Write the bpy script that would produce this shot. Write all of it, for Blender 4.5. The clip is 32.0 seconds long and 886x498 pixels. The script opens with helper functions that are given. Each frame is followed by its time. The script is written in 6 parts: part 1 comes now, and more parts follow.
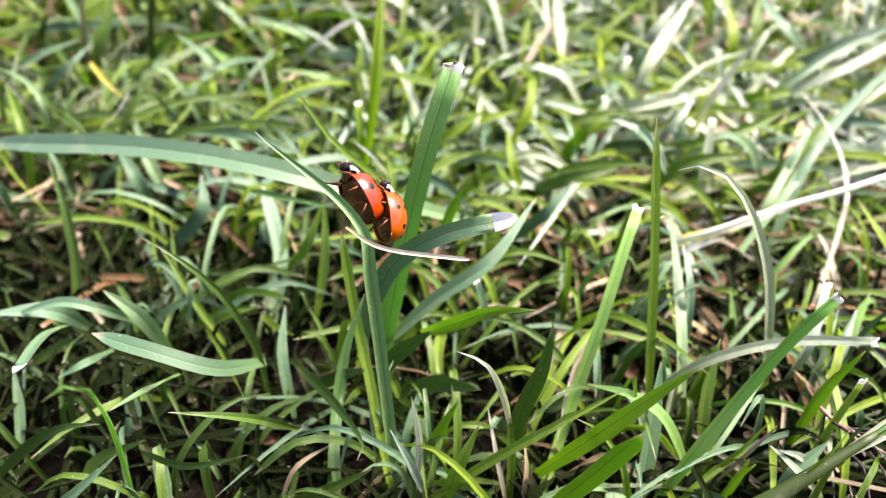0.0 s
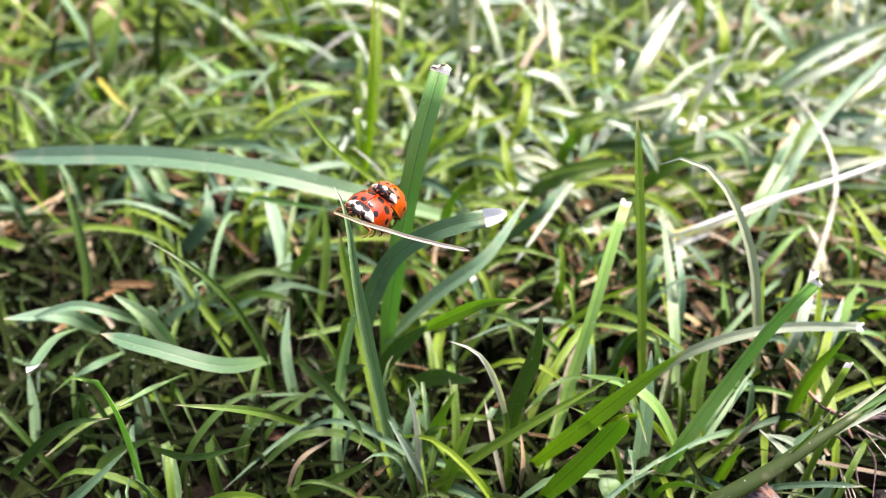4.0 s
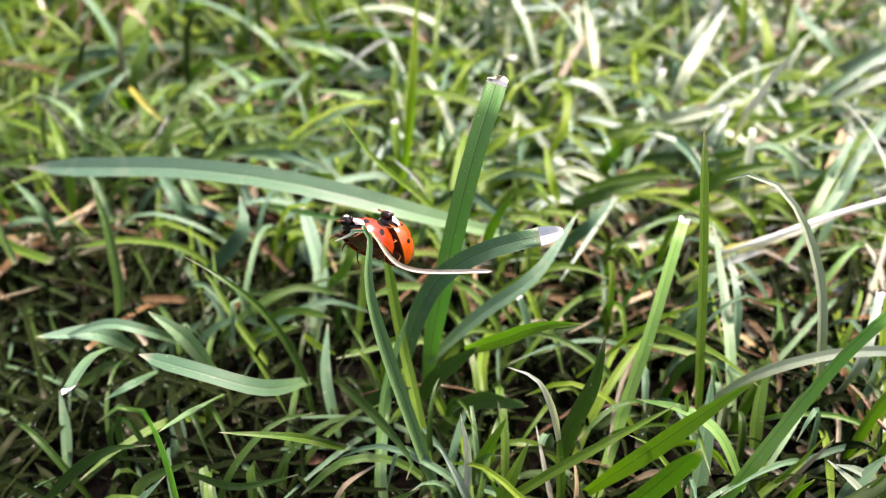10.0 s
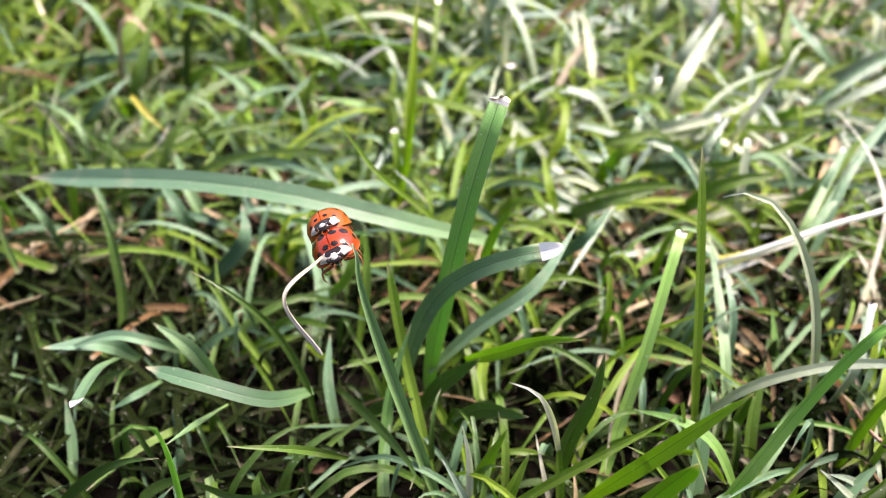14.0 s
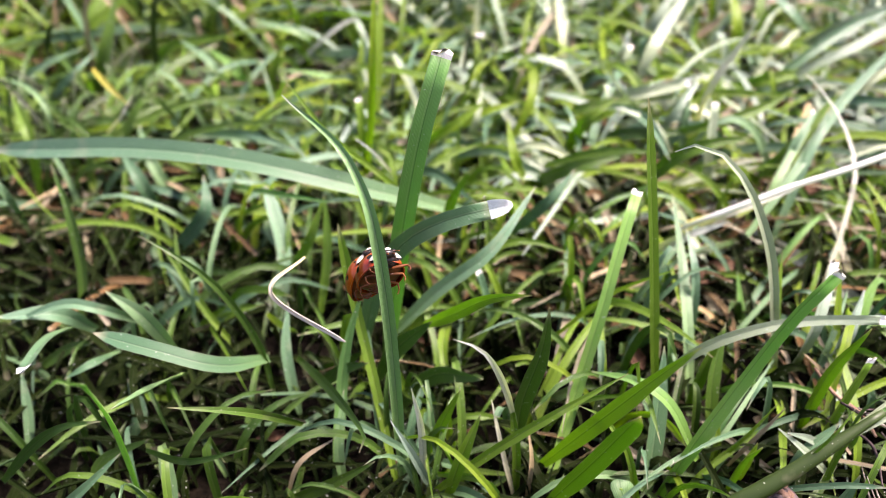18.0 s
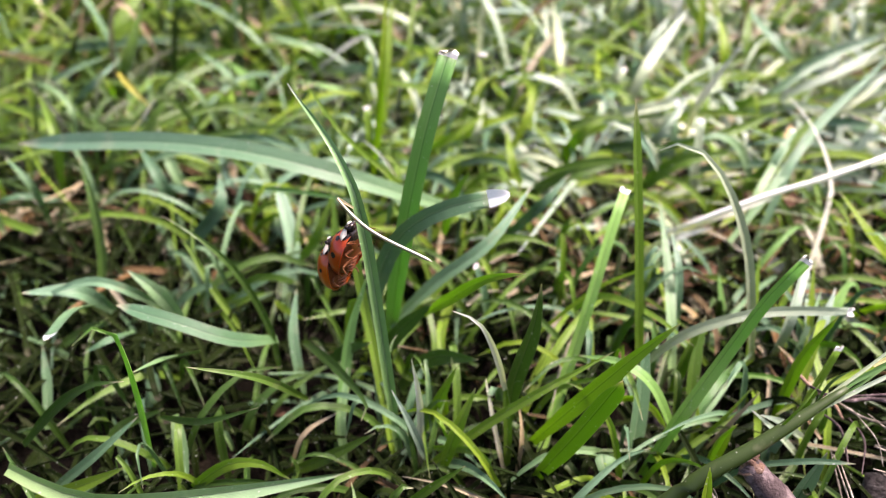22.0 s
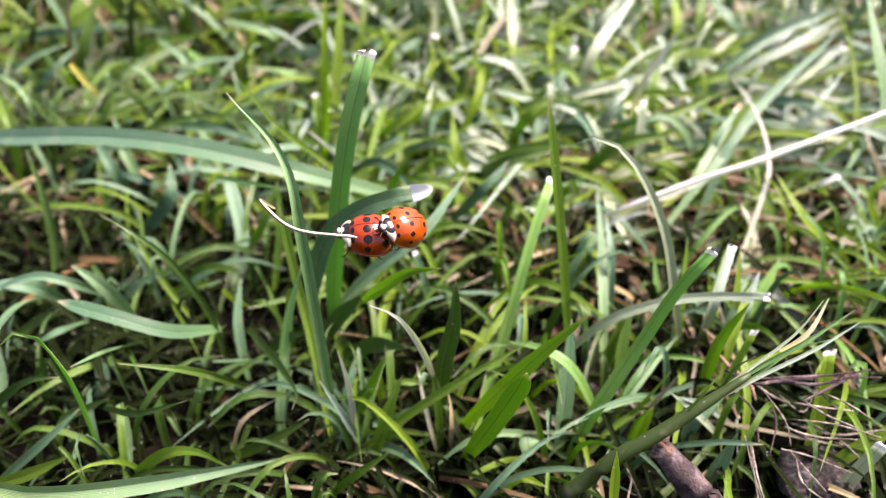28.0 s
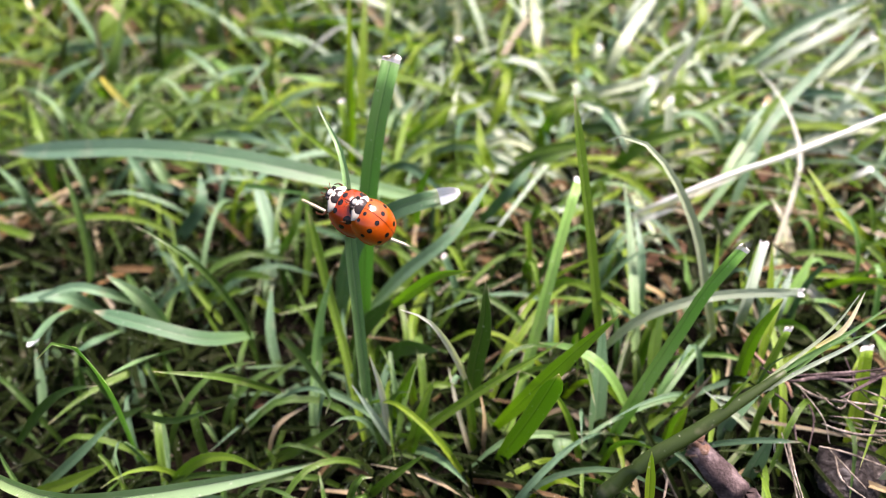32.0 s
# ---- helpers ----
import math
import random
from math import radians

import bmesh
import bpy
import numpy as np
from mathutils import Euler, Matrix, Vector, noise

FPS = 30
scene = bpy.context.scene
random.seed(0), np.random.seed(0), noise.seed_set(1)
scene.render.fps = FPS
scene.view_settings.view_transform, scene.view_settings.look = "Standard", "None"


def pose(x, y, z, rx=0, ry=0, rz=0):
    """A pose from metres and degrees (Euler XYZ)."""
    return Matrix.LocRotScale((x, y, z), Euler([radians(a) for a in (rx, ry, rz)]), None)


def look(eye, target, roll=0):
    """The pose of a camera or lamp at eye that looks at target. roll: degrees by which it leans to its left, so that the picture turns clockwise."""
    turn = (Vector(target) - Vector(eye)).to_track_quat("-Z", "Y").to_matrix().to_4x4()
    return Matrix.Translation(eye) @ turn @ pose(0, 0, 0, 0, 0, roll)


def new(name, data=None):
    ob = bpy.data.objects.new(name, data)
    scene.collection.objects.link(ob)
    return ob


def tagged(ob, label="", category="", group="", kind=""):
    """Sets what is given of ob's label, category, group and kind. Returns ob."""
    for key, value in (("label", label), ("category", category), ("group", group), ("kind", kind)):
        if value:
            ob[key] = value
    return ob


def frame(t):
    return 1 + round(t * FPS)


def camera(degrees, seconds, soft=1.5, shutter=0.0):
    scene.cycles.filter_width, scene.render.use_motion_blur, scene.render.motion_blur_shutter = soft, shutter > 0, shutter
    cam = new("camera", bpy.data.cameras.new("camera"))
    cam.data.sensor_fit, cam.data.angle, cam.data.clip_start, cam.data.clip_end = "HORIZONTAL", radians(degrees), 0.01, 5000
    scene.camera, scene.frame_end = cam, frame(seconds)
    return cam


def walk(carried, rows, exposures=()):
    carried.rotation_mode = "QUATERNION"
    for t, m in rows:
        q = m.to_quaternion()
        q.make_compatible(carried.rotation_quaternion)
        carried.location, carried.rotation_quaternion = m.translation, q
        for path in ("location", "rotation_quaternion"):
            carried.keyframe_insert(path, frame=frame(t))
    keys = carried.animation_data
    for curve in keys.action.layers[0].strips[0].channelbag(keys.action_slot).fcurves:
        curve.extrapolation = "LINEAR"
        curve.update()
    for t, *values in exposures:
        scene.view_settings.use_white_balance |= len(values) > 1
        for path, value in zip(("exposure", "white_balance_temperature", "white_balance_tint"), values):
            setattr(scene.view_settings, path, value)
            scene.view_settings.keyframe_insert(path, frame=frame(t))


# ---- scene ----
# Hand-held close-up view: the eye about 10 cm over the lawn, looking down at 42 degrees.
cam = camera(56.52, 32.0, soft=0.8)
cam.data.dof.use_dof, cam.data.dof.focus_distance, cam.data.dof.aperture_fstop = True, 0.090, 21.0
EYE, TILT, REACH = 0.097, -42.0, 0.048
ROWS = [
    (0, 0.0008, 0.0004, 0.0012, 90.021, 0.001, -0.013),
    (0.5, -0.0107, -0.0096, 0.0310, 90.664, -0.006, 0.192),
    (1, -0.0106, -0.0307, 0.0299, 90.938, -0.070, 0.322),
    (1.5, -0.0037, -0.0462, 0.0198, 90.876, 0.484, 0.591),
    (2, 0.0038, -0.0227, -0.0072, 90.690, 0.842, 0.676),
    (2.5, 0.0298, -0.0532, -0.0222, 91.079, 1.160, 0.771),
    (3, 0.0329, -0.0719, -0.0267, 91.121, 1.360, 1.029),
    (3.5, 0.0547, -0.0686, -0.0419, 90.916, 1.263, 0.947),
    (5.5, 0.0375, -0.0846, -0.0456, 91.553, 1.301, 1.061),
    (6, 0.0401, -0.0634, -0.0651, 91.362, 1.402, 1.637),
    (6.5, 0.0476, -0.0703, -0.0292, 91.150, 1.611, 1.826),
    (7, 0.0485, -0.1005, -0.0252, 91.262, 1.203, 1.615),
    (7.5, 0.0112, -0.0750, 0.0184, 91.345, 1.072, 1.643),
    (8, 0.0313, -0.0289, 0.0085, 91.101, 1.044, 1.978),
    (8.5, 0.0500, 0.0150, -0.0413, 90.869, 1.301, 1.912),
    (9, 0.0494, 0.0027, -0.0530, 91.294, 1.321, 2.064),
    (9.5, -0.0175, 0.0263, -0.0626, 91.369, 1.317, 1.844),
    (10, -0.0525, 0.0132, -0.0072, 91.373, 0.988, 1.641),
    (10.5, -0.0435, -0.0477, 0.0492, 91.163, 0.814, 1.138),
    (11, -0.0569, -0.0981, 0.0762, 90.857, 1.031, 1.283),
    (11.5, -0.0718, -0.0980, 0.0571, 91.138, 0.828, 1.253),
    (12, -0.1219, -0.0978, 0.0559, 91.618, 0.217, 1.478),
    (12.5, -0.0500, -0.0659, 0.0443, 91.008, 0.661, 1.154),
    (13, -0.0164, -0.0625, 0.0133, 91.187, 0.737, 0.927),
    (13.5, -0.0806, -0.0259, 0.0236, 90.660, 0.631, 1.125),
    (14, -0.0742, -0.0252, 0.0476, 90.854, 0.967, 1.140),
    (14.5, -0.0755, -0.0502, 0.0674, 90.765, 1.165, 1.235),
    (16.5, -0.0017, -0.0048, -0.0048, 90.559, 1.216, 1.650),
    (17, -0.0223, 0.0215, -0.0150, 90.367, 1.400, 1.672),
    (17.5, -0.0160, 0.0256, -0.0040, 90.206, 1.292, 1.495),
    (18, 0.0617, 0.0113, -0.0352, 90.323, 1.717, 1.511),
    (18.5, 0.0503, 0.0315, -0.0500, 90.184, 1.606, 1.673),
    (19, 0.0591, 0.0154, -0.0586, 90.241, 1.666, 1.350),
    (19.5, 0.0792, 0.0276, -0.1333, 90.344, 1.930, 1.510),
    (20, 0.0282, -0.0451, -0.0770, 90.183, 1.580, 1.781),
    (20.5, 0.0310, -0.1674, 0.0487, 91.165, 1.123, 1.197),
    (21, 0.0963, -0.1536, 0.0304, 90.566, 0.952, 1.444),
    (21.5, 0.0559, -0.1122, -0.1233, 92.900, 0.234, 1.031),
    (22, 0.0506, -0.1481, -0.1773, 93.044, 0.179, 1.210),
    (22.5, 0.0370, -0.1561, -0.2003, 91.802, 0.740, 1.331),
    (23, 0.0380, -0.1556, -0.2048, 92.650, 0.172, 1.353),
    (23.5, 0.1334, -0.2054, -0.1703, 92.679, 0.602, 1.237),
    (24, 0.1208, -0.2712, -0.0753, 91.801, 1.303, 1.360),
    (24.5, 0.1693, -0.2193, -0.1169, 91.930, 1.160, 1.333),
    (25, 0.2662, -0.1932, -0.1051, 91.470, 1.330, 1.650),
    (25.5, 0.2481, -0.2164, -0.1059, 91.688, 1.186, 1.956),
    (27.5, 0.2832, -0.2045, -0.1386, 90.413, 1.215, 1.723),
    (28, 0.2678, -0.2130, -0.0964, 90.325, 1.089, 1.638),
    (28.5, 0.2645, -0.2093, -0.1154, 90.555, 1.302, 1.777),
    (29, 0.2621, -0.1851, -0.1120, 90.476, 1.497, 2.160),
    (29.5, 0.2920, -0.1890, -0.1059, 90.326, 1.459, 2.548),
    (30, 0.2803, -0.2195, -0.1260, 90.776, 1.595, 3.035),
    (30.5, 0.2854, -0.2724, -0.0960, 91.053, 1.758, 3.060),
    (31, 0.2950, -0.2812, -0.1020, 90.921, 1.985, 3.114),
    (31.5, 0.3020, -0.2070, -0.1030, 90.338, 2.448, 4.126),
    (32, 0.2663, -0.2174, -0.0935, 90.504, 2.366, 3.610),
]
walk(cam, [(t, pose(0, 0, EYE, TILT, 0, 0) @ pose(REACH * x, REACH * y, REACH * z, rx, ry, rz)) for t, x, y, z, rx, ry, rz in ROWS], exposures=[(t, stops, 6650.0, 34.0) for t, stops in ((0.0, 2.14), (3.4, 2.14), (5.8, 1.94), (14.4, 1.92), (16.6, 1.91), (32.0, 1.84))])

# ---- light ----
world = bpy.data.worlds.new("sky")
scene.world = world
world.use_nodes = True
wn = world.node_tree.nodes
sky = wn.new("ShaderNodeTexSky")
sky.sky_type, sky.sun_disc = "NISHITA", False
sky.dust_density, sky.air_density, sky.ozone_density = 5.0, 1.0, 0.6
sky.sun_elevation, sky.sun_rotation = radians(58), radians(69)
wn["Background"].inputs["Strength"].default_value = 0.085
world.node_tree.links.new(sky.outputs["Color"], wn["Background"].inputs["Color"])
sun = new("sun", bpy.data.lights.new("sun", "SUN"))
sun.data.energy, sun.data.angle, sun.data.color = 3.4, radians(28), (1.0, 0.95, 0.86)
sun.matrix_world = look((0.48, 0.18, 0.84), (0, 0, 0))


# ---- materials ----
def material(name):
    m = bpy.data.materials.new(name)
    m.use_nodes = True
    nt = m.node_tree
    return m, nt, nt.nodes["Principled BSDF"]


def nd(nt, kind, **inputs):
    n = nt.nodes.new(kind)
    for key, value in inputs.items():
        n.inputs[key.replace("_", " ")].default_value = value
    return n


def ramp(nt, fac, *stops):
    n = nt.nodes.new("ShaderNodeValToRGB")
    while len(n.color_ramp.elements) < len(stops):
        n.color_ramp.elements.new(0.5)
    for e, (pos, col) in zip(n.color_ramp.elements, stops):
        e.position, e.color = pos, (*col, 1)
    nt.links.new(fac, n.inputs["Fac"])
    return n.outputs["Color"]


def mixed(nt, fac, a, b, blend="MIX"):
    n = nt.nodes.new("ShaderNodeMix")
    n.data_type, n.blend_type = "RGBA", blend
    for sock, value in ((n.inputs[0], fac), (n.inputs[6], a), (n.inputs[7], b)):
        if hasattr(value, "is_linked"):
            nt.links.new(value, sock)
        else:
            sock.default_value = (*value, 1) if isinstance(value, tuple) else value
    return n.outputs[2]


def leaf_material(name, low, high, dry, glow, rough, by_island=False, steady=False, sheen=0.5, wilt=0.1):
    """A grass blade: veins along it, blotches, a paler worn tip, and light that passes through it."""
    m, nt, bsdf = material(name)
    link = nt.links.new
    uv = nt.nodes.new("ShaderNodeUVMap")
    split = nt.nodes.new("ShaderNodeSeparateXYZ")
    link(uv.outputs["UV"], split.inputs[0])
    info = nt.nodes.new("ShaderNodeNewGeometry" if by_island else "ShaderNodeObjectInfo")
    rnd = info.outputs["Random Per Island" if by_island else "Random"]
    if steady:
        info = nt.nodes.new("ShaderNodeValue")
        info.outputs[0].default_value = 0.5
        rnd = info.outputs[0]
    scale = nt.nodes.new("ShaderNodeVectorMath")
    scale.operation = "MULTIPLY"
    scale.inputs[1].default_value = (52, 1.4, 1)
    link(uv.outputs["UV"], scale.inputs[0])
    streak = nd(nt, "ShaderNodeTexNoise", Scale=1.0, Detail=3.0)
    streak.noise_dimensions = "4D"
    link(scale.outputs[0], streak.inputs["Vector"])
    link(rnd, streak.inputs["W"])
    coord = nt.nodes.new("ShaderNodeTexCoord")
    blotch = nd(nt, "ShaderNodeTexNoise", Scale=220.0, Detail=4.0)
    link(coord.outputs["Object"], blotch.inputs["Vector"])
    tone = mixed(nt, streak.outputs["Fac"], low, high)
    shade = ramp(nt, rnd, (0.0, (0.62, 0.72, 0.7)), (0.5, (1, 1, 1)), (1.0, (1.35, 1.22, 0.95)))
    tone = mixed(nt, 1.0, tone, shade, "MULTIPLY")
    line = nd(nt, "ShaderNodeTexWave", Scale=5.6, Distortion=0.6)
    line.bands_direction = "X"
    link(uv.outputs["UV"], line.inputs["Vector"])
    tone = mixed(nt, 1.0, tone, ramp(nt, line.outputs["Fac"], (0.1, (0.89, 0.92, 0.90)), (0.9, (1.08, 1.07, 1.08))), "MULTIPLY")
    rib = ramp(nt, split.outputs["X"], (0.0, (0.5, 0.5, 0.5)), (0.06, (0, 0, 0)), (0.40, (0, 0, 0)), (0.43, (0.5, 0.5, 0.5)), (0.47, (0, 0, 0)), (0.94, (0, 0, 0)), (1.0, (0.5, 0.5, 0.5)))
    tone = mixed(nt, rib, tone, mixed(nt, 0.35, tone, dry))
    # dark midrib line, with the fold's shade put into the colour
    groove = ramp(nt, split.outputs["X"], (0.455, (1, 1, 1)), (0.485, (0.6, 0.66, 0.6)), (0.515, (0.6, 0.66, 0.6)), (0.545, (1, 1, 1)))
    tone = mixed(nt, 1.0, tone, groove, "MULTIPLY")
    foot = ramp(nt, split.outputs["Y"], (0.0, (1.25, 1.18, 0.9)), (0.35, (1, 1, 1)), (1.0, (0.9, 0.96, 1.08)))
    tone = mixed(nt, 1.0, tone, foot, "MULTIPLY")
    spots = ramp(nt, blotch.outputs["Fac"], (0.60, (0, 0, 0)), (0.74, (1, 1, 1)))
    worn = nt.nodes.new("ShaderNodeMath")
    worn.operation = "MULTIPLY"
    link(spots, worn.inputs[0])
    worn.inputs[1].default_value = wilt * 2
    tone = mixed(nt, worn.outputs[0], tone, dry)
    dust = nd(nt, "ShaderNodeTexNoise", Scale=3200.0, Detail=0.0)
    link(coord.outputs["Object"], dust.inputs["Vector"])
    tone = mixed(nt, ramp(nt, dust.outputs["Fac"], (0.80, (0, 0, 0)), (0.825, (0.6, 0.6, 0.6))), tone, (0.6, 0.62, 0.58))
    ends = ramp(nt, split.outputs["Y"], (0.93, (0, 0, 0)), (1.0, (0.75, 0.75, 0.75)))
    tone = mixed(nt, ends, tone, dry)
    link(tone, bsdf.inputs["Base Color"])
    bsdf.inputs["Roughness"].default_value = rough
    bsdf.inputs["Specular IOR Level"].default_value = sheen
    vein = nd(nt, "ShaderNodeTexWave", Scale=4.5, Distortion=0.4)
    vein.bands_direction = "X"
    link(uv.outputs["UV"], vein.inputs["Vector"])
    relief = nt.nodes.new("ShaderNodeMath")
    relief.operation = "ADD"
    link(vein.outputs["Fac"], relief.inputs[0])
    link(streak.outputs["Fac"], relief.inputs[1])
    bump = nd(nt, "ShaderNodeBump", Strength=0.3, Distance=0.00012)
    link(relief.outputs[0], bump.inputs["Height"])
    link(bump.outputs[0], bsdf.inputs["Normal"])
    thin = nt.nodes.new("ShaderNodeBsdfTranslucent")
    warm = mixed(nt, 1.0, tone, (1.08, 1.2, 0.72), "MULTIPLY")
    link(warm, thin.inputs["Color"])
    both = nd(nt, "ShaderNodeMixShader", Fac=glow)
    link(bsdf.outputs[0], both.inputs[1])
    link(thin.outputs[0], both.inputs[2])
    link(both.outputs[0], nt.nodes["Material Output"].inputs["Surface"])
    return m


DRY = (0.50, 0.44, 0.31)
KINDS = {
    "g": ("leaf_green", (0.122, 0.248, 0.016), (0.208, 0.360, 0.034), DRY, 0.52, 0.40),
    "l": ("leaf_lime", (0.200, 0.330, 0.016), (0.310, 0.460, 0.036), DRY, 0.62, 0.40),
    "b": ("leaf_blue_green", (0.085, 0.195, 0.082), (0.155, 0.295, 0.140), DRY, 0.36, 0.48),
    "c": ("leaf_cool", (0.145, 0.330, 0.070), (0.250, 0.470, 0.145), DRY, 0.50, 0.36),
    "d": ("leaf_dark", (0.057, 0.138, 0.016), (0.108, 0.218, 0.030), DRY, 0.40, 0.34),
    # pale kind: the sky's sheen on the blades is put into its colour
    "p": ("leaf_pale_sheen", (0.200, 0.305, 0.190), (0.385, 0.460, 0.325), (0.70, 0.70, 0.66), 0.24, 0.34),
    "m": ("leaf_mint", (0.128, 0.258, 0.125), (0.215, 0.372, 0.210), DRY, 0.34, 0.36),
    "y": ("leaf_yellow", (0.25, 0.27, 0.04), (0.36, 0.37, 0.08), DRY, 0.3, 0.5),
    "s": ("straw_tan", (0.25, 0.195, 0.105), (0.42, 0.355, 0.22), DRY, 0.2, 0.6),
    "w": ("straw_pale", (0.52, 0.51, 0.43), (0.74, 0.74, 0.67), (0.7, 0.69, 0.63), 0.5, 0.5),
    # undergrowth kind: the shade low between blades is put into its dark colour
    "u": ("leaf_dark_shade", (0.015, 0.036, 0.004), (0.036, 0.068, 0.010), DRY, 0.25, 0.5),
    "r": ("thatch_brown", (0.082, 0.050, 0.022), (0.205, 0.130, 0.060), DRY, 0.05, 0.75),
}
LEAF = {k: leaf_material(*v) for k, v in KINDS.items()}
# factors that put undergrowth shade and far-lawn sheen into the leaf colours
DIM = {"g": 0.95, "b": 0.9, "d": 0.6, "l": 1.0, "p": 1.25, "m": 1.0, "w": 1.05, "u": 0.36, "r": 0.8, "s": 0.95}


def light_toned(k):
    """Same leaf low in the sward: shade and sheen put into colour, less glossy."""
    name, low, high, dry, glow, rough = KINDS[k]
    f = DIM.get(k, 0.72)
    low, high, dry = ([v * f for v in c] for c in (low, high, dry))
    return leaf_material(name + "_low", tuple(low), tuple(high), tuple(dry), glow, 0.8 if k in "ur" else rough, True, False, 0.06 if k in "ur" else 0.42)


FILL = {k: light_toned(k) for k in KINDS}
DRIED = leaf_material("dried_tip", (0.80, 0.79, 0.75), (0.88, 0.87, 0.84), (0.88, 0.87, 0.84), 0.15, 0.6)
BOWED_LEAF = leaf_material("leaf_bowed", (0.105, 0.270, 0.055), (0.300, 0.500, 0.190), (0.60, 0.61, 0.53), 0.22, 0.28, steady=True, sheen=0.8)
BLEACHED = leaf_material("bleached_stem", (0.62, 0.63, 0.60), (0.80, 0.81, 0.79), (0.8, 0.8, 0.78), 0.3, 0.5, steady=True)
WISP = leaf_material("dry_wisp", (0.56, 0.50, 0.37), (0.76, 0.70, 0.57), (0.78, 0.73, 0.62), 0.2, 0.5, steady=True)


def soil_material():
    m, nt, bsdf = material("soil")
    link = nt.links.new
    coord = nt.nodes.new("ShaderNodeTexCoord")
    big = nd(nt, "ShaderNodeTexNoise", Scale=45.0, Detail=6.0)
    fine = nd(nt, "ShaderNodeTexNoise", Scale=900.0, Detail=4.0)
    for n in (big, fine):
        link(coord.outputs["Object"], n.inputs["Vector"])
    # near-black: the shade between the blades is put into the soil colour
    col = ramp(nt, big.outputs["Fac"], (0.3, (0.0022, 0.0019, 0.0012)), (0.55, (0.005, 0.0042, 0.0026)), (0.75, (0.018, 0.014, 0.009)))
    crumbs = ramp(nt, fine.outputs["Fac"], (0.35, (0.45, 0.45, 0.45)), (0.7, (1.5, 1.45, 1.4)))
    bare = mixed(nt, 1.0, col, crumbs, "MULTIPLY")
    # farther off the sward closes over the soil
    away = nt.nodes.new("ShaderNodeVectorMath")
    away.operation = "LENGTH"
    link(coord.outputs["Object"], away.inputs[0])
    turf = nd(nt, "ShaderNodeTexNoise", Scale=70.0, Detail=8.0)
    link(coord.outputs["Object"], turf.inputs["Vector"])
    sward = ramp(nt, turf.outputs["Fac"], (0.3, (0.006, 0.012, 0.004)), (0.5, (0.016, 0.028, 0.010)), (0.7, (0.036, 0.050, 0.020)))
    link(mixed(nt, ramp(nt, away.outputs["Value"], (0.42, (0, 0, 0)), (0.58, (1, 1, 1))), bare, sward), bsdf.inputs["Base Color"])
    bsdf.inputs["Roughness"].default_value = 0.95
    bsdf.inputs["Specular IOR Level"].default_value = 0.05
    bump = nd(nt, "ShaderNodeBump", Strength=0.9, Distance=0.001)
    link(fine.outputs["Fac"], bump.inputs["Height"])
    link(bump.outputs[0], bsdf.inputs["Normal"])
    return m


def shell_material(name, low, high, rough, coat=0.6):
    m, nt, bsdf = material(name)
    link = nt.links.new
    coord = nt.nodes.new("ShaderNodeTexCoord")
    cloud = nd(nt, "ShaderNodeTexNoise", Scale=380.0, Detail=3.0)
    link(coord.outputs["Object"], cloud.inputs["Vector"])
    link(ramp(nt, cloud.outputs["Fac"], (0.35, low), (0.65, high)), bsdf.inputs["Base Color"])
    bsdf.inputs["Roughness"].default_value = rough
    bsdf.inputs["Specular IOR Level"].default_value = 0.12
    bsdf.inputs["Coat Weight"].default_value = coat
    bsdf.inputs["Coat Roughness"].default_value = 0.05
    pits = nd(nt, "ShaderNodeTexNoise", Scale=5200.0, Detail=1.0)
    link(coord.outputs["Object"], pits.inputs["Vector"])
    bump = nd(nt, "ShaderNodeBump", Strength=0.12, Distance=0.00004)
    link(pits.outputs["Fac"], bump.inputs["Height"])
    link(bump.outputs[0], bsdf.inputs["Normal"])
    return m


SOIL = soil_material()
RED = shell_material("wing_case_red", (0.21, 0.018, 0.0006), (0.30, 0.038, 0.0008), 0.3, 0.9)
ORANGE = shell_material("wing_case_orange", (0.27, 0.040, 0.0008), (0.36, 0.070, 0.0010), 0.3, 0.9)
BLACK = shell_material("chitin_black", (0.006, 0.005, 0.005), (0.016, 0.012, 0.010), 0.25, 0.4)
CREAM = shell_material("chitin_cream", (0.34, 0.33, 0.27), (0.46, 0.45, 0.38), 0.45, 0.2)
BROWN = shell_material("chitin_brown", (0.045, 0.012, 0.004), (0.150, 0.040, 0.011), 0.35, 0.6)
RUST = shell_material("leg_rust", (0.070, 0.020, 0.006), (0.150, 0.050, 0.014), 0.4, 0.2)


# ---- building ----
BLADE_EDGES = (8, (0, 2, 4))  # both rims and the groove along the middle
FACE_VIEW = Vector((0.0, -0.669, 0.743))  # towards the camera, so that blades show it their full width


def mesh_of(name, verts, faces, uvs=None, smooth=True, crisp=None):
    """A mesh from its places and faces; crisp: how many places a ring has, and which of them lie on a sharp edge."""
    me = bpy.data.meshes.new(name)
    me.from_pydata(verts, [], faces)
    if uvs is not None:
        layer = me.uv_layers.new(name="UVMap")
        idx = np.zeros(len(me.loops), dtype=np.int32)
        me.loops.foreach_get("vertex_index", idx)
        layer.data.foreach_set("uv", np.asarray(uvs, dtype=np.float32)[idx].ravel())
    if smooth:
        me.polygons.foreach_set("use_smooth", [True] * len(me.polygons))
    if crisp:
        ends = np.zeros(len(me.edges) * 2, dtype=np.int32)
        me.edges.foreach_get("vertices", ends)
        a, b = (ends[0::2] % crisp[0], ends[1::2] % crisp[0])
        me.edges.foreach_set("use_edge_sharp", (a == b) & np.isin(a, crisp[1]))
    me.update()
    return me


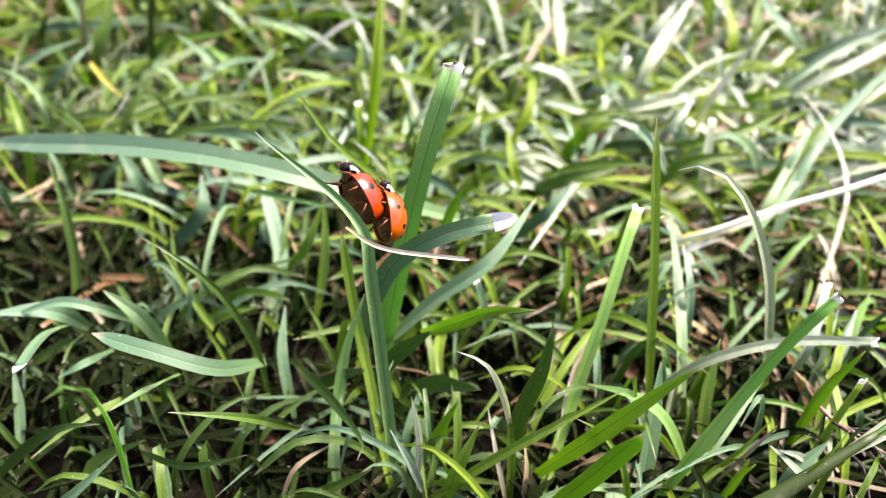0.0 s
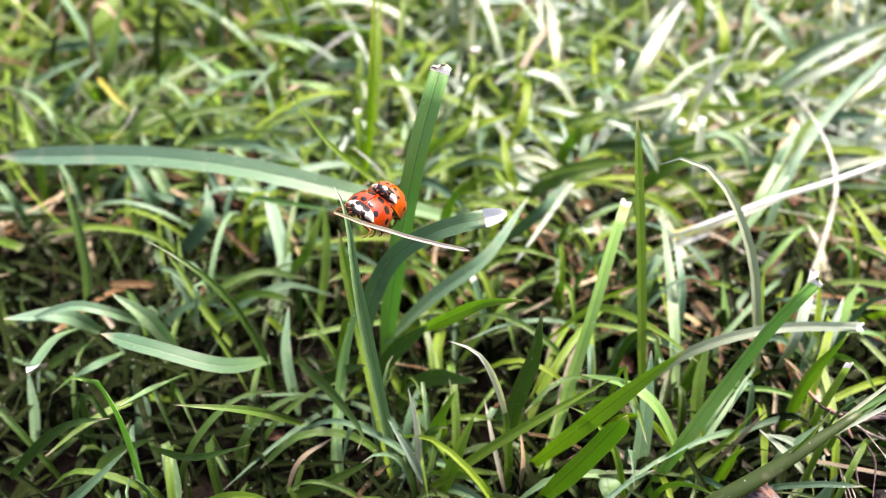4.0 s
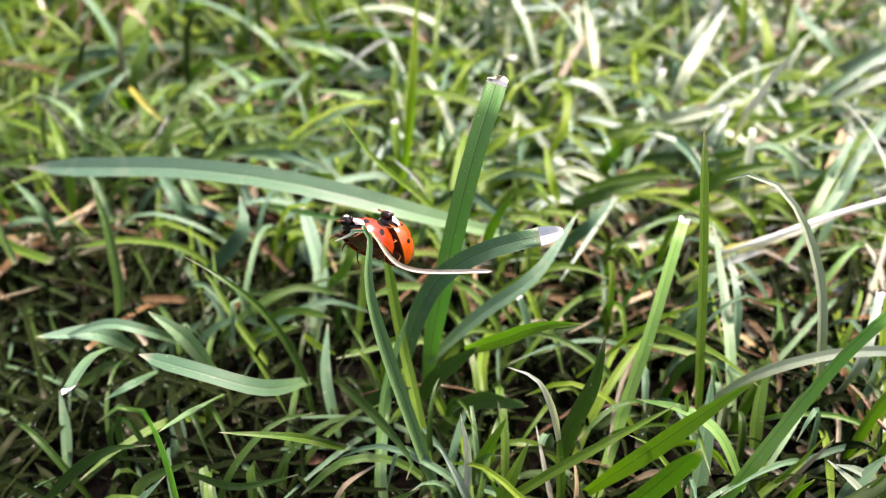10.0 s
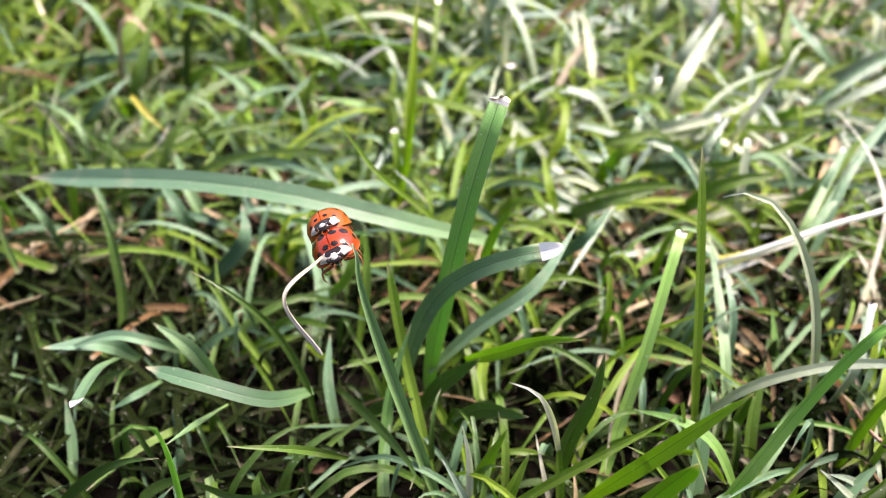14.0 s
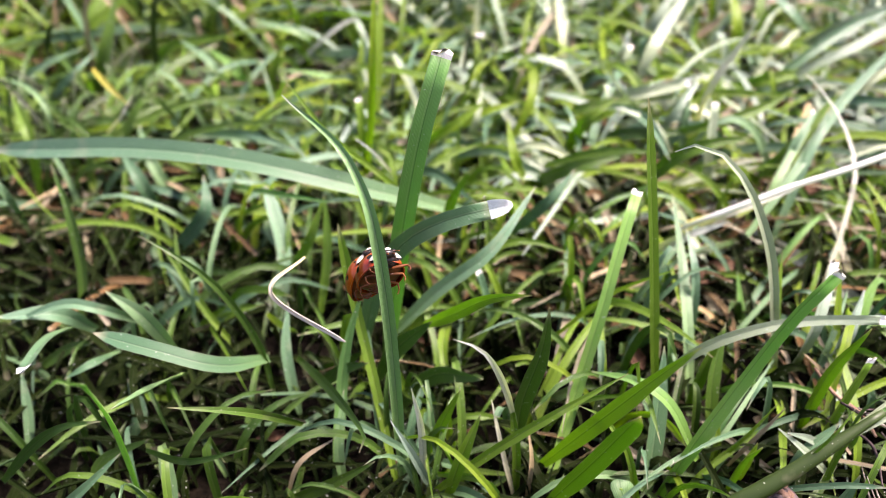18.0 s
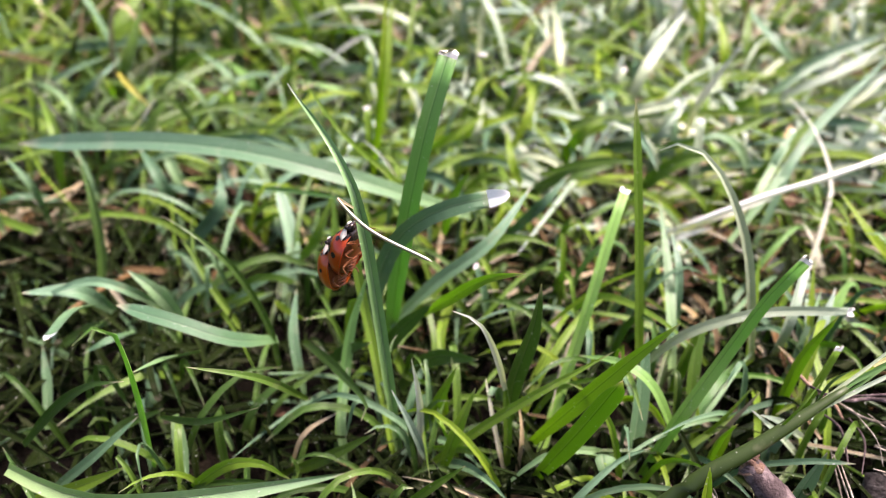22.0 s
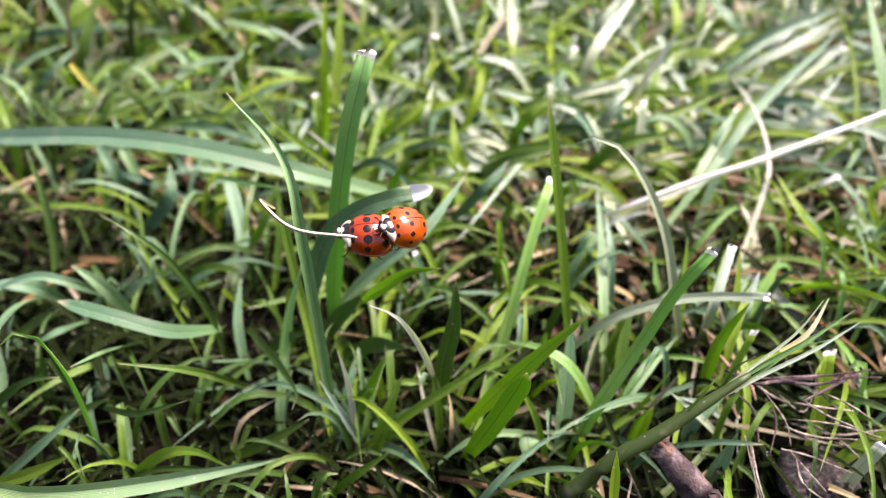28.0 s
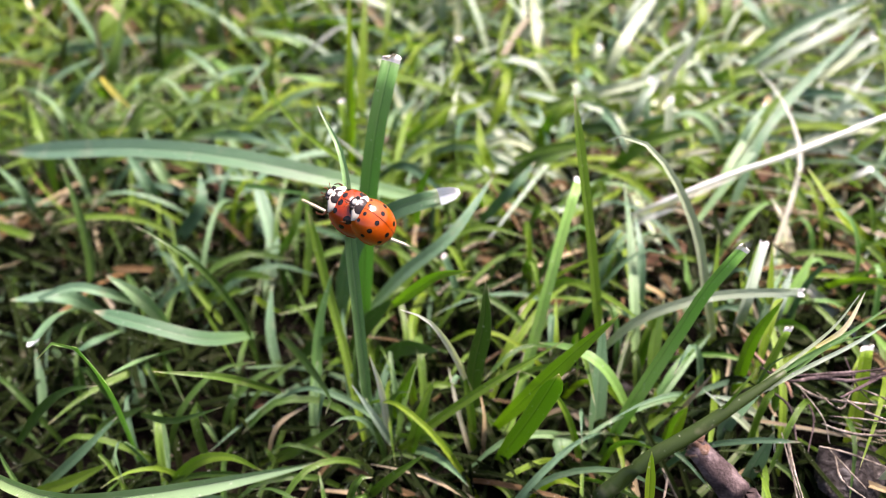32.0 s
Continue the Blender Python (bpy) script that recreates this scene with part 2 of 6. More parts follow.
def part(name, me, mat, parent=None, label=""):
    """Links a mesh as one object, under a thing or a part if one is given."""
    ob = new(name, me)
    me.materials.clear()
    me.materials.append(mat)
    ob.parent = parent
    return tagged(ob, label)


def glide(points, n):
    """n + 1 places at even steps along a smooth line through the points."""
    p = [Vector(q) for q in points]
    p = [p[0] * 2 - p[1]] + p + [p[-1] * 2 - p[-2]]
    dense = []
    for a, b, c, d in zip(p, p[1:], p[2:], p[3:]):
        for k in range(10):
            u = k / 10
            dense.append(0.5 * (2 * b + (c - a) * u + (2 * a - 5 * b + 4 * c - d) * u * u + (3 * b - a - 3 * c + d) * u ** 3))
    dense.append(p[-2])
    dist = [0.0]
    for a, b in zip(dense, dense[1:]):
        dist.append(dist[-1] + (b - a).length)
    want = np.linspace(0, dist[-1], n + 1)
    return [Vector([float(np.interp(s, dist, [q[k] for q in dense])) for k in range(3)]) for s in want], dist[-1]


def ribbon(line, wide, tip="pt", twist=0.0, fold=0.25, start=0.0, end=1.0, thick=0.00012, rng=random):
    """A grass blade round a line: veined face folded along its middle, closed underside. Gives verts, faces, uvs."""
    verts, faces, uvs = [], [], []
    n = len(line)
    across = (0.0, 0.25, 0.5, 0.75, 1.0)
    for i, c in enumerate(line):
        v = start + (end - start) * i / (n - 1)
        t = (line[min(i + 1, n - 1)] - line[max(i - 1, 0)]).normalized()
        side = t.cross(FACE_VIEW)
        if side.length < 0.05:
            side = t.cross(Vector((1, 0, 0)))
        side.normalize()
        face = side.cross(t)
        a = twist * (0.4 + 0.6 * v)
        side, face = side * math.cos(a) + face * math.sin(a), face * math.cos(a) - side * math.sin(a)
        w = wide * (0.55 + 0.45 * min(1.0, v / 0.3))
        if tip == "pt":
            w *= min(1.0, ((1.0 - v) / 0.42) ** 0.75 + 0.03) if v < 1 else 0.03
        elif tip == "bl":
            w *= min(1.0, ((1.0 - v) / 0.14) ** 0.6 + 0.05) if v < 1 else 0.05
        else:
            w *= 1.0 - 0.22 * v - (0.42 * (i / (n - 1)) ** 2 if tip == "torn" else 0.0)
        for u in across:
            q = abs(u - 0.5) * 2
            jag = t * (wide * (0.2 if tip == "torn" else 0.22) * rng.uniform(-1, 1)) if tip not in ("pt", "bl") and i == n - 1 and end >= 1.0 else t * 0
            verts.append(c + side * ((u - 0.5) * w) + face * (w * fold * (q ** 1.08 - 0.5)) + jag)
            uvs.append((u, v))
        for u in (0.75, 0.5, 0.25):
            q = abs(u - 0.5) * 2
            verts.append(c + side * ((u - 0.5) * w) + face * (w * fold * (q ** 1.3 - 0.5) - thick))
            uvs.append((u, v))
    for i in range(n - 1):
        for k in range(8):
            a, b = i * 8 + k, i * 8 + (k + 1) % 8
            faces.append((a, b, b + 8, a + 8))
    if tip not in ("pt", "bl"):
        faces.append(tuple(range(n * 8 - 8, n * 8)))
    return verts, faces, uvs


def rough_rod(points, radii, sides=12, seed=1, rough=0.35):
    """A knotty rod round a line."""
    pts, _ = glide(points, 16)
    verts, faces = [], []
    for i, c in enumerate(pts):
        t = (pts[min(i + 1, 16)] - pts[max(i - 1, 0)]).normalized()
        a = t.orthogonal().normalized()
        b = t.cross(a)
        r = float(np.interp(i / 16, np.linspace(0, 1, len(radii)), radii))
        for k in range(sides):
            g = math.tau * k / sides
            q = c + (a * math.cos(g) + b * math.sin(g)) * r
            verts.append(q + (q - c) * rough * noise.noise(q * 900 + Vector((seed, 0, 0))))
    for i in range(16):
        for k in range(sides):
            faces.append((i * sides + k, i * sides + (k + 1) % sides, (i + 1) * sides + (k + 1) % sides, (i + 1) * sides + k))
    faces.append(tuple(range(sides - 1, -1, -1)))
    faces.append(tuple(range(16 * sides, 17 * sides)))
    return mesh_of("rod", verts, faces, [(0.2, 0.4)] * len(verts))


def patch(rows, cols, at):
    verts = [at(i / rows, j / cols) for i in range(rows + 1) for j in range(cols + 1)]
    n = cols + 1
    faces = [(i * n + j, i * n + j + 1, (i + 1) * n + j + 1, (i + 1) * n + j) for i in range(rows) for j in range(cols)]
    return verts, faces


LOOKS = {
    "g": "fresh mid-green blade",
    "l": "bright yellow-green blade",
    "b": "blue-green blade with a waxy bloom",
    "c": "cool green blade with fine pale veins",
    "d": "dark green blade with a folded midrib",
    "p": "greyish green blade painted pale with sheen",
    "u": "shade-painted blade",
    "m": "pale blue-green blade",
    "y": "yellowed blade",
    "s": "thin dry tan straw in the lawn",
    "w": "bleached pale straw lying across the lawn",
    "r": "brown dead blade",
}
blade_rng = random.Random(7)
TUFT = None


def tuft(label, x, y):
    """The foot of a grass plant; the blades that follow grow from it."""
    global TUFT
    TUFT = tagged(new("grass_tuft"), label, "grass", "tufts of the lawn", "thing")
    TUFT.location = (x, y, 0)


def blade(kind, wide, tip, *points):
    """One blade of grass, part of its tuft, or a loose straw; a mown one carries its dried end as a part."""
    rng = blade_rng
    straw = kind in "sw"
    n = 14 if wide > 1.2 else 11
    line, length = glide(points, n)
    root = line[0].copy()
    line = [q - root for q in line]
    wide *= 0.001
    twist, fold = rng.uniform(-0.6, 0.05), (0.12 if straw else rng.uniform(0.08, 0.22))
    name = "dry_straw" if straw else "grass_blade"
    home = None if straw else TUFT
    whole = tip in ("pt", "bl")
    end = 0.0 if whole else 0.0036 if tip == "dry" else 0.0006
    cut = 1.0 - end / length
    stem = line if whole else glide(line[:-2] + [line[-2].lerp(line[-1], 1 - end * n / length)], n)[0] if end * n < length else glide(line[:-1], n)[0]
    v, f, uv = ribbon(stem, wide, tip, twist, fold, 0.0, 1.0 if whole else 0.955 if tip == "dry" else min(cut, 0.94), rng=rng)
    ob = part(name, mesh_of(name, v, f, uv, crisp=BLADE_EDGES), LEAF[kind], home, LOOKS[kind])
    ob.location = root - (home.location if home else Vector())
    if not whole:
        v, f, uv = ribbon([stem[-1].lerp(line[-1], k / 4) for k in range(5)], wide * 1.02, "torn" if tip == "dry" else "cut", twist, fold, cut, 1.0, thick=0.00014, rng=rng)
        part("dried_tip", mesh_of("dried_tip", v, f, uv, crisp=BLADE_EDGES), DRIED, ob, "frayed bleached mown end")
    if straw:
        tagged(ob, LOOKS[kind], "straw", "loose dry straws", "thing")
    return ob


# ---- ground ----
def lawn_height(x, y):
    near = max(0.0, 1.0 - math.hypot(x, y - 0.1) / 0.5)
    return near * 0.0035 * noise.noise(Vector((x * 38, y * 38, 0.3)))


def ground_sheet():
    steps = [-40, -15, -5, -1.5, -0.6, *np.linspace(-0.4, 0.6, 90), 0.9, 1.6, 5, 15, 40]
    verts = [(x, y, lawn_height(x, y)) for y in steps for x in [s - 0.1 for s in steps]]
    n = len(steps)
    faces = [(j * n + i, j * n + i + 1, j * n + i + n + 1, j * n + i + n) for j in range(n - 1) for i in range(n - 1)]
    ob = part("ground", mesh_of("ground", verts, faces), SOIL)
    return tagged(ob, "crumbly soil painted dark for shade under the lawn", "ground", "", "structure")


ground_sheet()


def fill(name, label, seed, count, area, kinds, tall, reach, wide, rings=6):
    """Uncountable blades of the lawn, arching out from their roots, joined by kind of leaf."""
    rng = random.Random(seed)
    heaps = {}
    for _ in range(count):
        x, y = rng.uniform(*area[0]), rng.uniform(*area[1])
        k = rng.choices([q for q, _ in kinds], [w for _, w in kinds])[0]
        h, w, far = rng.uniform(*tall), rng.uniform(*wide) * 0.001, rng.uniform(*reach)
        if rng.random() < 0.22:
            far, h = far * 0.3, h * 1.25
        go, swerve, droop = rng.uniform(0, math.tau), rng.uniform(-0.6, 0.6), rng.uniform(0.0, 0.6) * h
        if h > 0.018 and math.sin(go) < -0.15:
            go = -go  # tall ones are turned away from the camera, clear of its view
        base = Vector((x, y, lawn_height(x, y) - 0.001))
        line = []
        for i in range(rings + 1):
            u = i / rings
            a = go + swerve * u
            line.append(base + Vector((math.cos(a), math.sin(a), 0)) * far * u ** 1.35 + Vector((0, 0, h * (1 - (1 - u) ** 2.2) - droop * u ** 3)))
        verts, faces, uvs = heaps.setdefault(k, ([], [], []))
        o = len(verts)
        turn = rng.uniform(-0.8, 0.8)
        cut = rng.random() < 0.35
        for i, c in enumerate(line):
            u = i / rings
            t = (line[min(i + 1, rings)] - line[max(i - 1, 0)]).normalized()
            side = t.cross(Vector((math.cos(go + 1.57) * turn, math.sin(go + 1.57) * turn, 1.0)))
            if side.length < 0.02:
                side = t.orthogonal()
            side.normalize()
            face = side.cross(t)
            ww = w * (0.6 + 0.4 * min(1, u * 3)) * (1 - 0.25 * u if cut else min(1, ((1 - u) / 0.45) ** 0.7 + 0.04))
            verts += [c - side * ww * 0.5 + face * ww * 0.22, c + side * 0, c + side * ww * 0.5 + face * ww * 0.22, c - face * 0.00012]
            uvs += [(0, u * 0.97), (0.5, u * 0.97), (1, u * 0.97), (0.5, u * 0.97)]
        for i in range(rings):
            b = o + i * 4
            for p, q in ((0, 1), (1, 2), (2, 3), (3, 0)):
                faces.append((b + p, b + q, b + q + 4, b + p + 4))
    for k, (verts, faces, uvs) in heaps.items():
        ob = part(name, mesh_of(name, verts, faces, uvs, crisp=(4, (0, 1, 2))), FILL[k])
        tagged(ob, label + " of " + {"g": "mid-green blades", "l": "yellow-green blades", "b": "blue-green blades", "c": "cool green blades", "d": "dark green blades", "p": "sheen-painted blades", "m": "pale blue-green blades", "y": "yellowed blades", "s": "dry tan straws", "w": "bleached straws", "r": "brown dead blades", "u": "shade-painted leaves"}[k], "grass", "", "stuff")


MIX = [("g", 6.5), ("l", 3.0), ("b", 0.9), ("d", 3.0), ("m", 0.6), ("s", 1.0), ("r", 0.6)]
# under-layer mix, its shade carried by the darkest leaf kind
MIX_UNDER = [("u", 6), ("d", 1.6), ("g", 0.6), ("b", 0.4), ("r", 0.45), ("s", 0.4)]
# the right lawn's brightness and sheen come partly from paler leaf colours
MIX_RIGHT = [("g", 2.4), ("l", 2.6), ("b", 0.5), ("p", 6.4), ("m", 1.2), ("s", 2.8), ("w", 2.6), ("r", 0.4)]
WEST, EAST = (-0.22, 0.02), (0.02, 0.22)

# dense feet and dead leaves next to the soil, painted dark for their shade
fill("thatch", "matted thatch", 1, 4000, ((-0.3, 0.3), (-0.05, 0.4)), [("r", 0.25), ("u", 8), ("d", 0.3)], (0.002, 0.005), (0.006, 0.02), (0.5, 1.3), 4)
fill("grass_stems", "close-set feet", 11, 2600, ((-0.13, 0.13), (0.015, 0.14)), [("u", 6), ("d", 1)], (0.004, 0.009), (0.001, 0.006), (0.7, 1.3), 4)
# left undergrowth takes darker leaf kinds to stand for the shade there
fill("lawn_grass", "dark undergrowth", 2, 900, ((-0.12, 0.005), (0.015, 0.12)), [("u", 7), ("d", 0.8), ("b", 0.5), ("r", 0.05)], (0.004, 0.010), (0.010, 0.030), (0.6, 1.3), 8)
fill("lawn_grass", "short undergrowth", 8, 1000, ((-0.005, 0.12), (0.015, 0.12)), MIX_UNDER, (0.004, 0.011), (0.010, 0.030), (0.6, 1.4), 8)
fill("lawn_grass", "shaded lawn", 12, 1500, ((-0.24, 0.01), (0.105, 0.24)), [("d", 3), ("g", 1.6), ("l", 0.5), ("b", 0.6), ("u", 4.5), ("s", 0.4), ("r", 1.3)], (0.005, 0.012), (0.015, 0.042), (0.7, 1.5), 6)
fill("lawn_grass", "shaded lawn", 33, 1500, ((0.0, 0.24), (0.11, 0.24)), [("d", 1.5), ("g", 3), ("l", 2.4), ("p", 1.5), ("b", 1), ("u", 0.9), ("s", 1.2), ("r", 0.9)], (0.005, 0.012), (0.015, 0.042), (0.7, 1.5), 6)
fill("thatch", "dry brown thatch", 31, 1500, ((-0.2, 0.03), (0.095, 0.26)), [("r", 4), ("s", 2.5), ("u", 2.5)], (0.005, 0.012), (0.010, 0.030), (0.6, 1.6), 5)
fill("thatch", "dry tan thatch", 32, 1600, ((0.015, 0.2), (0.085, 0.26)), [("r", 3.2), ("s", 3.2), ("u", 1)], (0.005, 0.012), (0.010, 0.032), (0.6, 1.6), 5)
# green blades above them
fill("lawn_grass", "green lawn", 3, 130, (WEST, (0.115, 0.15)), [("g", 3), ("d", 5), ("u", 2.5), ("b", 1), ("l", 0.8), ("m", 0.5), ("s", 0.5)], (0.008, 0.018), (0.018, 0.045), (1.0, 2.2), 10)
fill("lawn_grass", "tall green lawn", 15, 1150, (WEST, (0.15, 0.22)), MIX, (0.014, 0.034), (0.022, 0.066), (0.8, 1.8), 10)
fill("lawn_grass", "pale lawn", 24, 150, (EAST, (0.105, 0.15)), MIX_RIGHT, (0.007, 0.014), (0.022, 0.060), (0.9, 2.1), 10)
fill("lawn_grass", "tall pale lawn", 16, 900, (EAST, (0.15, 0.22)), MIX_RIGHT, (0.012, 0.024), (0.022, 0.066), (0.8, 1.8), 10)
# brightness of the middle lawn put in through paler leaf kinds
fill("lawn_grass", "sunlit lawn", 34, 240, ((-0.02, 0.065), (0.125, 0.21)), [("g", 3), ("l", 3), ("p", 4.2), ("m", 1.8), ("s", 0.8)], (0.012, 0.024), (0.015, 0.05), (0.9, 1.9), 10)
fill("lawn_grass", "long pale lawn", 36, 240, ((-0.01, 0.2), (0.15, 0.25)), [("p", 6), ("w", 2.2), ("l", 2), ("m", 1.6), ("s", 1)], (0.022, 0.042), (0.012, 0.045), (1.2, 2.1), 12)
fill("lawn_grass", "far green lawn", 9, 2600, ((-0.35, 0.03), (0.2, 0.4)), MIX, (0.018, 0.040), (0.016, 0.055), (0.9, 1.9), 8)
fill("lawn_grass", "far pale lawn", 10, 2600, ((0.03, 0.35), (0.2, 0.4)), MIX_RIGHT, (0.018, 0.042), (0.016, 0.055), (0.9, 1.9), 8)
fill("lawn_grass", "outer lawn", 5, 4500, ((-0.5, 0.5), (0.38, 0.8)), MIX, (0.02, 0.035), (0.01, 0.035), (1.6, 3.0), 4)
fill("lawn_grass", "lawn before", 6, 4500, ((-0.5, 0.5), (-0.4, 0.0)), MIX, (0.010, 0.022), (0.01, 0.03), (1.6, 3.0), 4)
for side, seed in (((-0.5, -0.2), 17), ((0.2, 0.5), 18)):
    fill("lawn_grass", "lawn beside", seed, 3000, (side, (0.03, 0.4)), MIX, (0.012, 0.026), (0.01, 0.035), (1.6, 3.0), 4)



# ---- the plants round the subject: width of each blade in mm, then its line from the root to the tip ----
tuft("tuft of sheen-painted and mid-green grass blades with mown tips", 0.0493, 0.1119)
blade("p", 2, "cut", (0.04491, 0.11197, 0.0032), (0.04419, 0.11219, 0.013), (0.0446, 0.11568, 0.022))
blade("m", 1.5, "pt", (0.05264, 0.09978, 0.0044), (0.05812, 0.10715, 0.016), (0.06395, 0.11504, 0.02))
blade("g", 2.4, "pt", (0.05299, 0.11907, 0.0044), (0.05505, 0.11064, 0.013), (0.06687, 0.11994, 0.021))
blade("p", 2, "pt", (0.04163, 0.12041, 0.0044), (0.03755, 0.11643, 0.014), (0.03462, 0.11913, 0.017), (0.0292, 0.11998, 0.019))
blade("m", 1.5, "pt", (0.05434, 0.10831, 0.0044), (0.05668, 0.10981, 0.017), (0.06222, 0.1162, 0.02))
tuft("tuft of dark green and blue-green grass blades in the lawn", -0.0188, 0.0621)
blade("c", 1.5, "pt", (-0.01453, 0.05695, 0.002), (-0.0137, 0.06609, 0.01), (-0.01236, 0.06968, 0.017), (-0.00975, 0.07288, 0.024))
blade("d", 1.0, "pt", (-0.02389, 0.07085, 0.005), (-0.02458, 0.07229, 0.014), (-0.02776, 0.07288, 0.024), (-0.03216, 0.07313, 0.03), (-0.03641, 0.07456, 0.032))
blade("d", 1.0, "pt", (-0.01817, 0.06255, 0.01), (-0.02149, 0.05544, 0.022), (-0.02813, 0.05172, 0.028))
blade("b", 1.3, "pt", (-0.01323, 0.05715, 0.003), (-0.0137, 0.06054, 0.008), (-0.01289, 0.06559, 0.013))
blade("b", 1.5, "pt", (-0.02066, 0.06947, 0.003), (-0.02234, 0.0756, 0.009), (-0.02228, 0.08159, 0.013))
blade("d", 1.6, "pt", (-0.02236, 0.05581, 0.002), (-0.016, 0.05556, 0.006), (-0.00856, 0.05604, 0.011))
tuft("tuft of yellow-green and sheen-painted grass blades in the lawn", 0.0810, 0.1041)
blade("p", 1.3, "pt", (0.07112, 0.11703, 0.0054), (0.07636, 0.11955, 0.015), (0.08544, 0.12964, 0.019))
blade("l", .8, "pt", (0.08336, 0.11089, 0.0044), (0.08576, 0.12106, 0.015), (0.0893, 0.13718, 0.019), (0.09139, 0.15473, 0.022))
blade("l", 1.8, "pt", (0.07713, 0.09134, 0.0044), (0.06764, 0.09135, 0.014), (0.06377, 0.09914, 0.018))
blade("b", 2.8, "pt", (0.08867, 0.10295, 0.0104), (0.0831, 0.11092, 0.027), (0.08317, 0.12953, 0.038))
blade("l", 2.0, "pt", (0.08484, 0.09805, 0.0044), (0.0796, 0.0971, 0.014), (0.08287, 0.09937, 0.018))
tuft("tuft of mid-green and yellow-green grass blades with mown tips", 0.0599, 0.0572)
blade("l", 2.5, "cut", (0.0583, 0.0535, 0.002), (0.05903, 0.05688, 0.01), (0.05954, 0.06054, 0.018))
blade("g", 1.2, "pt", (0.06154, 0.06083, 0.006), (0.06702, 0.06132, 0.009), (0.07281, 0.06138, 0.01))
tuft("tuft of dark green and sheen-painted grass blades in the lawn", 0.0299, 0.1304)
blade("d", .5, "pt", (0.03952, 0.12414, 0.0092), (0.03202, 0.12209, 0.019), (0.02753, 0.12858, 0.023), (0.02471, 0.13912, 0.024))
blade("p", 2, "pt", (0.02912, 0.14315, 0.0074), (0.03591, 0.12979, 0.016), (0.04528, 0.13105, 0.017))
blade("l", 2.0, "pt", (0.02158, 0.12454, 0.0054), (0.02417, 0.11869, 0.017), (0.02995, 0.12137, 0.02))
blade("g", 2.4, "pt", (0.03235, 0.11439, 0.0044), (0.03994, 0.11188, 0.015), (0.05088, 0.11294, 0.017))
blade("p", 2.2, "pt", (0.0372, 0.14168, 0.0064), (0.04042, 0.13218, 0.015), (0.04722, 0.13331, 0.017))
blade("p", 2, "pt", (0.04105, 0.13304, 0.0054), (0.04172, 0.12643, 0.015), (0.04575, 0.12843, 0.018))
blade("l", 2.2, "pt", (0.02227, 0.12909, 0.0054), (0.02563, 0.12119, 0.016), (0.03172, 0.12035, 0.018))
blade("d", 2.0, "pt", (0.01905, 0.1354, 0.0064), (0.02597, 0.12811, 0.014), (0.0441, 0.1298, 0.015))
blade("d", 2.2, "pt", (0.02707, 0.12811, 0.0054), (0.03059, 0.11905, 0.014), (0.04308, 0.11754, 0.015))
tuft("tuft of mid-green and yellowed grass blades in the lawn", -0.0727, 0.1188)
blade("y", 1.2, "pt", (-0.06069, 0.12718, 0.026), (-0.05656, 0.1223, 0.025), (-0.0536, 0.12091, 0.022))
blade("g", 2.0, "pt", (-0.07346, 0.11679, 0.0054), (-0.07108, 0.11743, 0.018), (-0.07676, 0.12713, 0.022))
blade("m", 1.0, "pt", (-0.07506, 0.12876, 0.0064), (-0.07135, 0.12683, 0.017), (-0.07584, 0.13161, 0.02), (-0.08374, 0.13648, 0.02))
blade("b", 1.3, "pt", (-0.07223, 0.10834, 0.0064), (-0.07186, 0.10577, 0.016), (-0.07679, 0.1096, 0.019))
blade("g", 1.2, "pt", (-0.08196, 0.11313, 0.0064), (-0.0793, 0.10793, 0.018), (-0.08443, 0.10693, 0.02))
tuft("tuft of mid-green and blue-green grass blades with mown tips", 0.0017, 0.0937)
blade("m", 3.0, "bl", (0.00423, 0.10119, 0.01200), (-0.00367, 0.09629, 0.01900), (-0.00994, 0.09268, 0.02400), (-0.01743, 0.09113, 0.02800), (-0.02956, 0.09201, 0.03100), (-0.04417, 0.09640, 0.03000), (-0.05803, 0.10129, 0.02700), (-0.07209, 0.10738, 0.02300))
blade("g", .9, "pt", (-0.00204, 0.09772, 0.014), (-0.00848, 0.09546, 0.024), (-0.01461, 0.0917, 0.034), (-0.01752, 0.09215, 0.039), (-0.01966, 0.09217, 0.043))
blade("b", 1.4, "cut", (0.0066, 0.08256, 0.006), (0.00597, 0.08353, 0.011), (0.00475, 0.0847, 0.015))
blade("g", 1.5, "pt", (-0.00028, 0.096, 0.012), (0.00137, 0.09208, 0.022), (0.00405, 0.09113, 0.028))
blade("b", 1.8, "pt", (0.0104, 0.10139, 0.0074), (0.01528, 0.09566, 0.018), (0.02003, 0.09993, 0.021))
blade("g", 1.6, "pt", (0.00106, 0.08847, 0.005), (-0.00064, 0.07834, 0.006), (0.00086, 0.07167, 0.004))
tuft("tuft of blue-green and sheen-painted grass blades in the lawn", -0.0443, 0.1093)
blade("g", 1.4, "pt", (-0.05675, 0.10878, 0.002), (-0.05655, 0.11361, 0.007), (-0.05725, 0.12018, 0.012))
blade("m", 1.6, "pt", (-0.03363, 0.10764, 0.003), (-0.04021, 0.11555, 0.008), (-0.04472, 0.12514, 0.011))
blade("b", 2.2, "pt", (-0.04955, 0.11024, 0.0044), (-0.05082, 0.10978, 0.014), (-0.05537, 0.11548, 0.017))
blade("c", 1.0, "pt", (-0.03859, 0.11454, 0.0094), (-0.02397, 0.09847, 0.019), (-0.01491, 0.09342, 0.021))
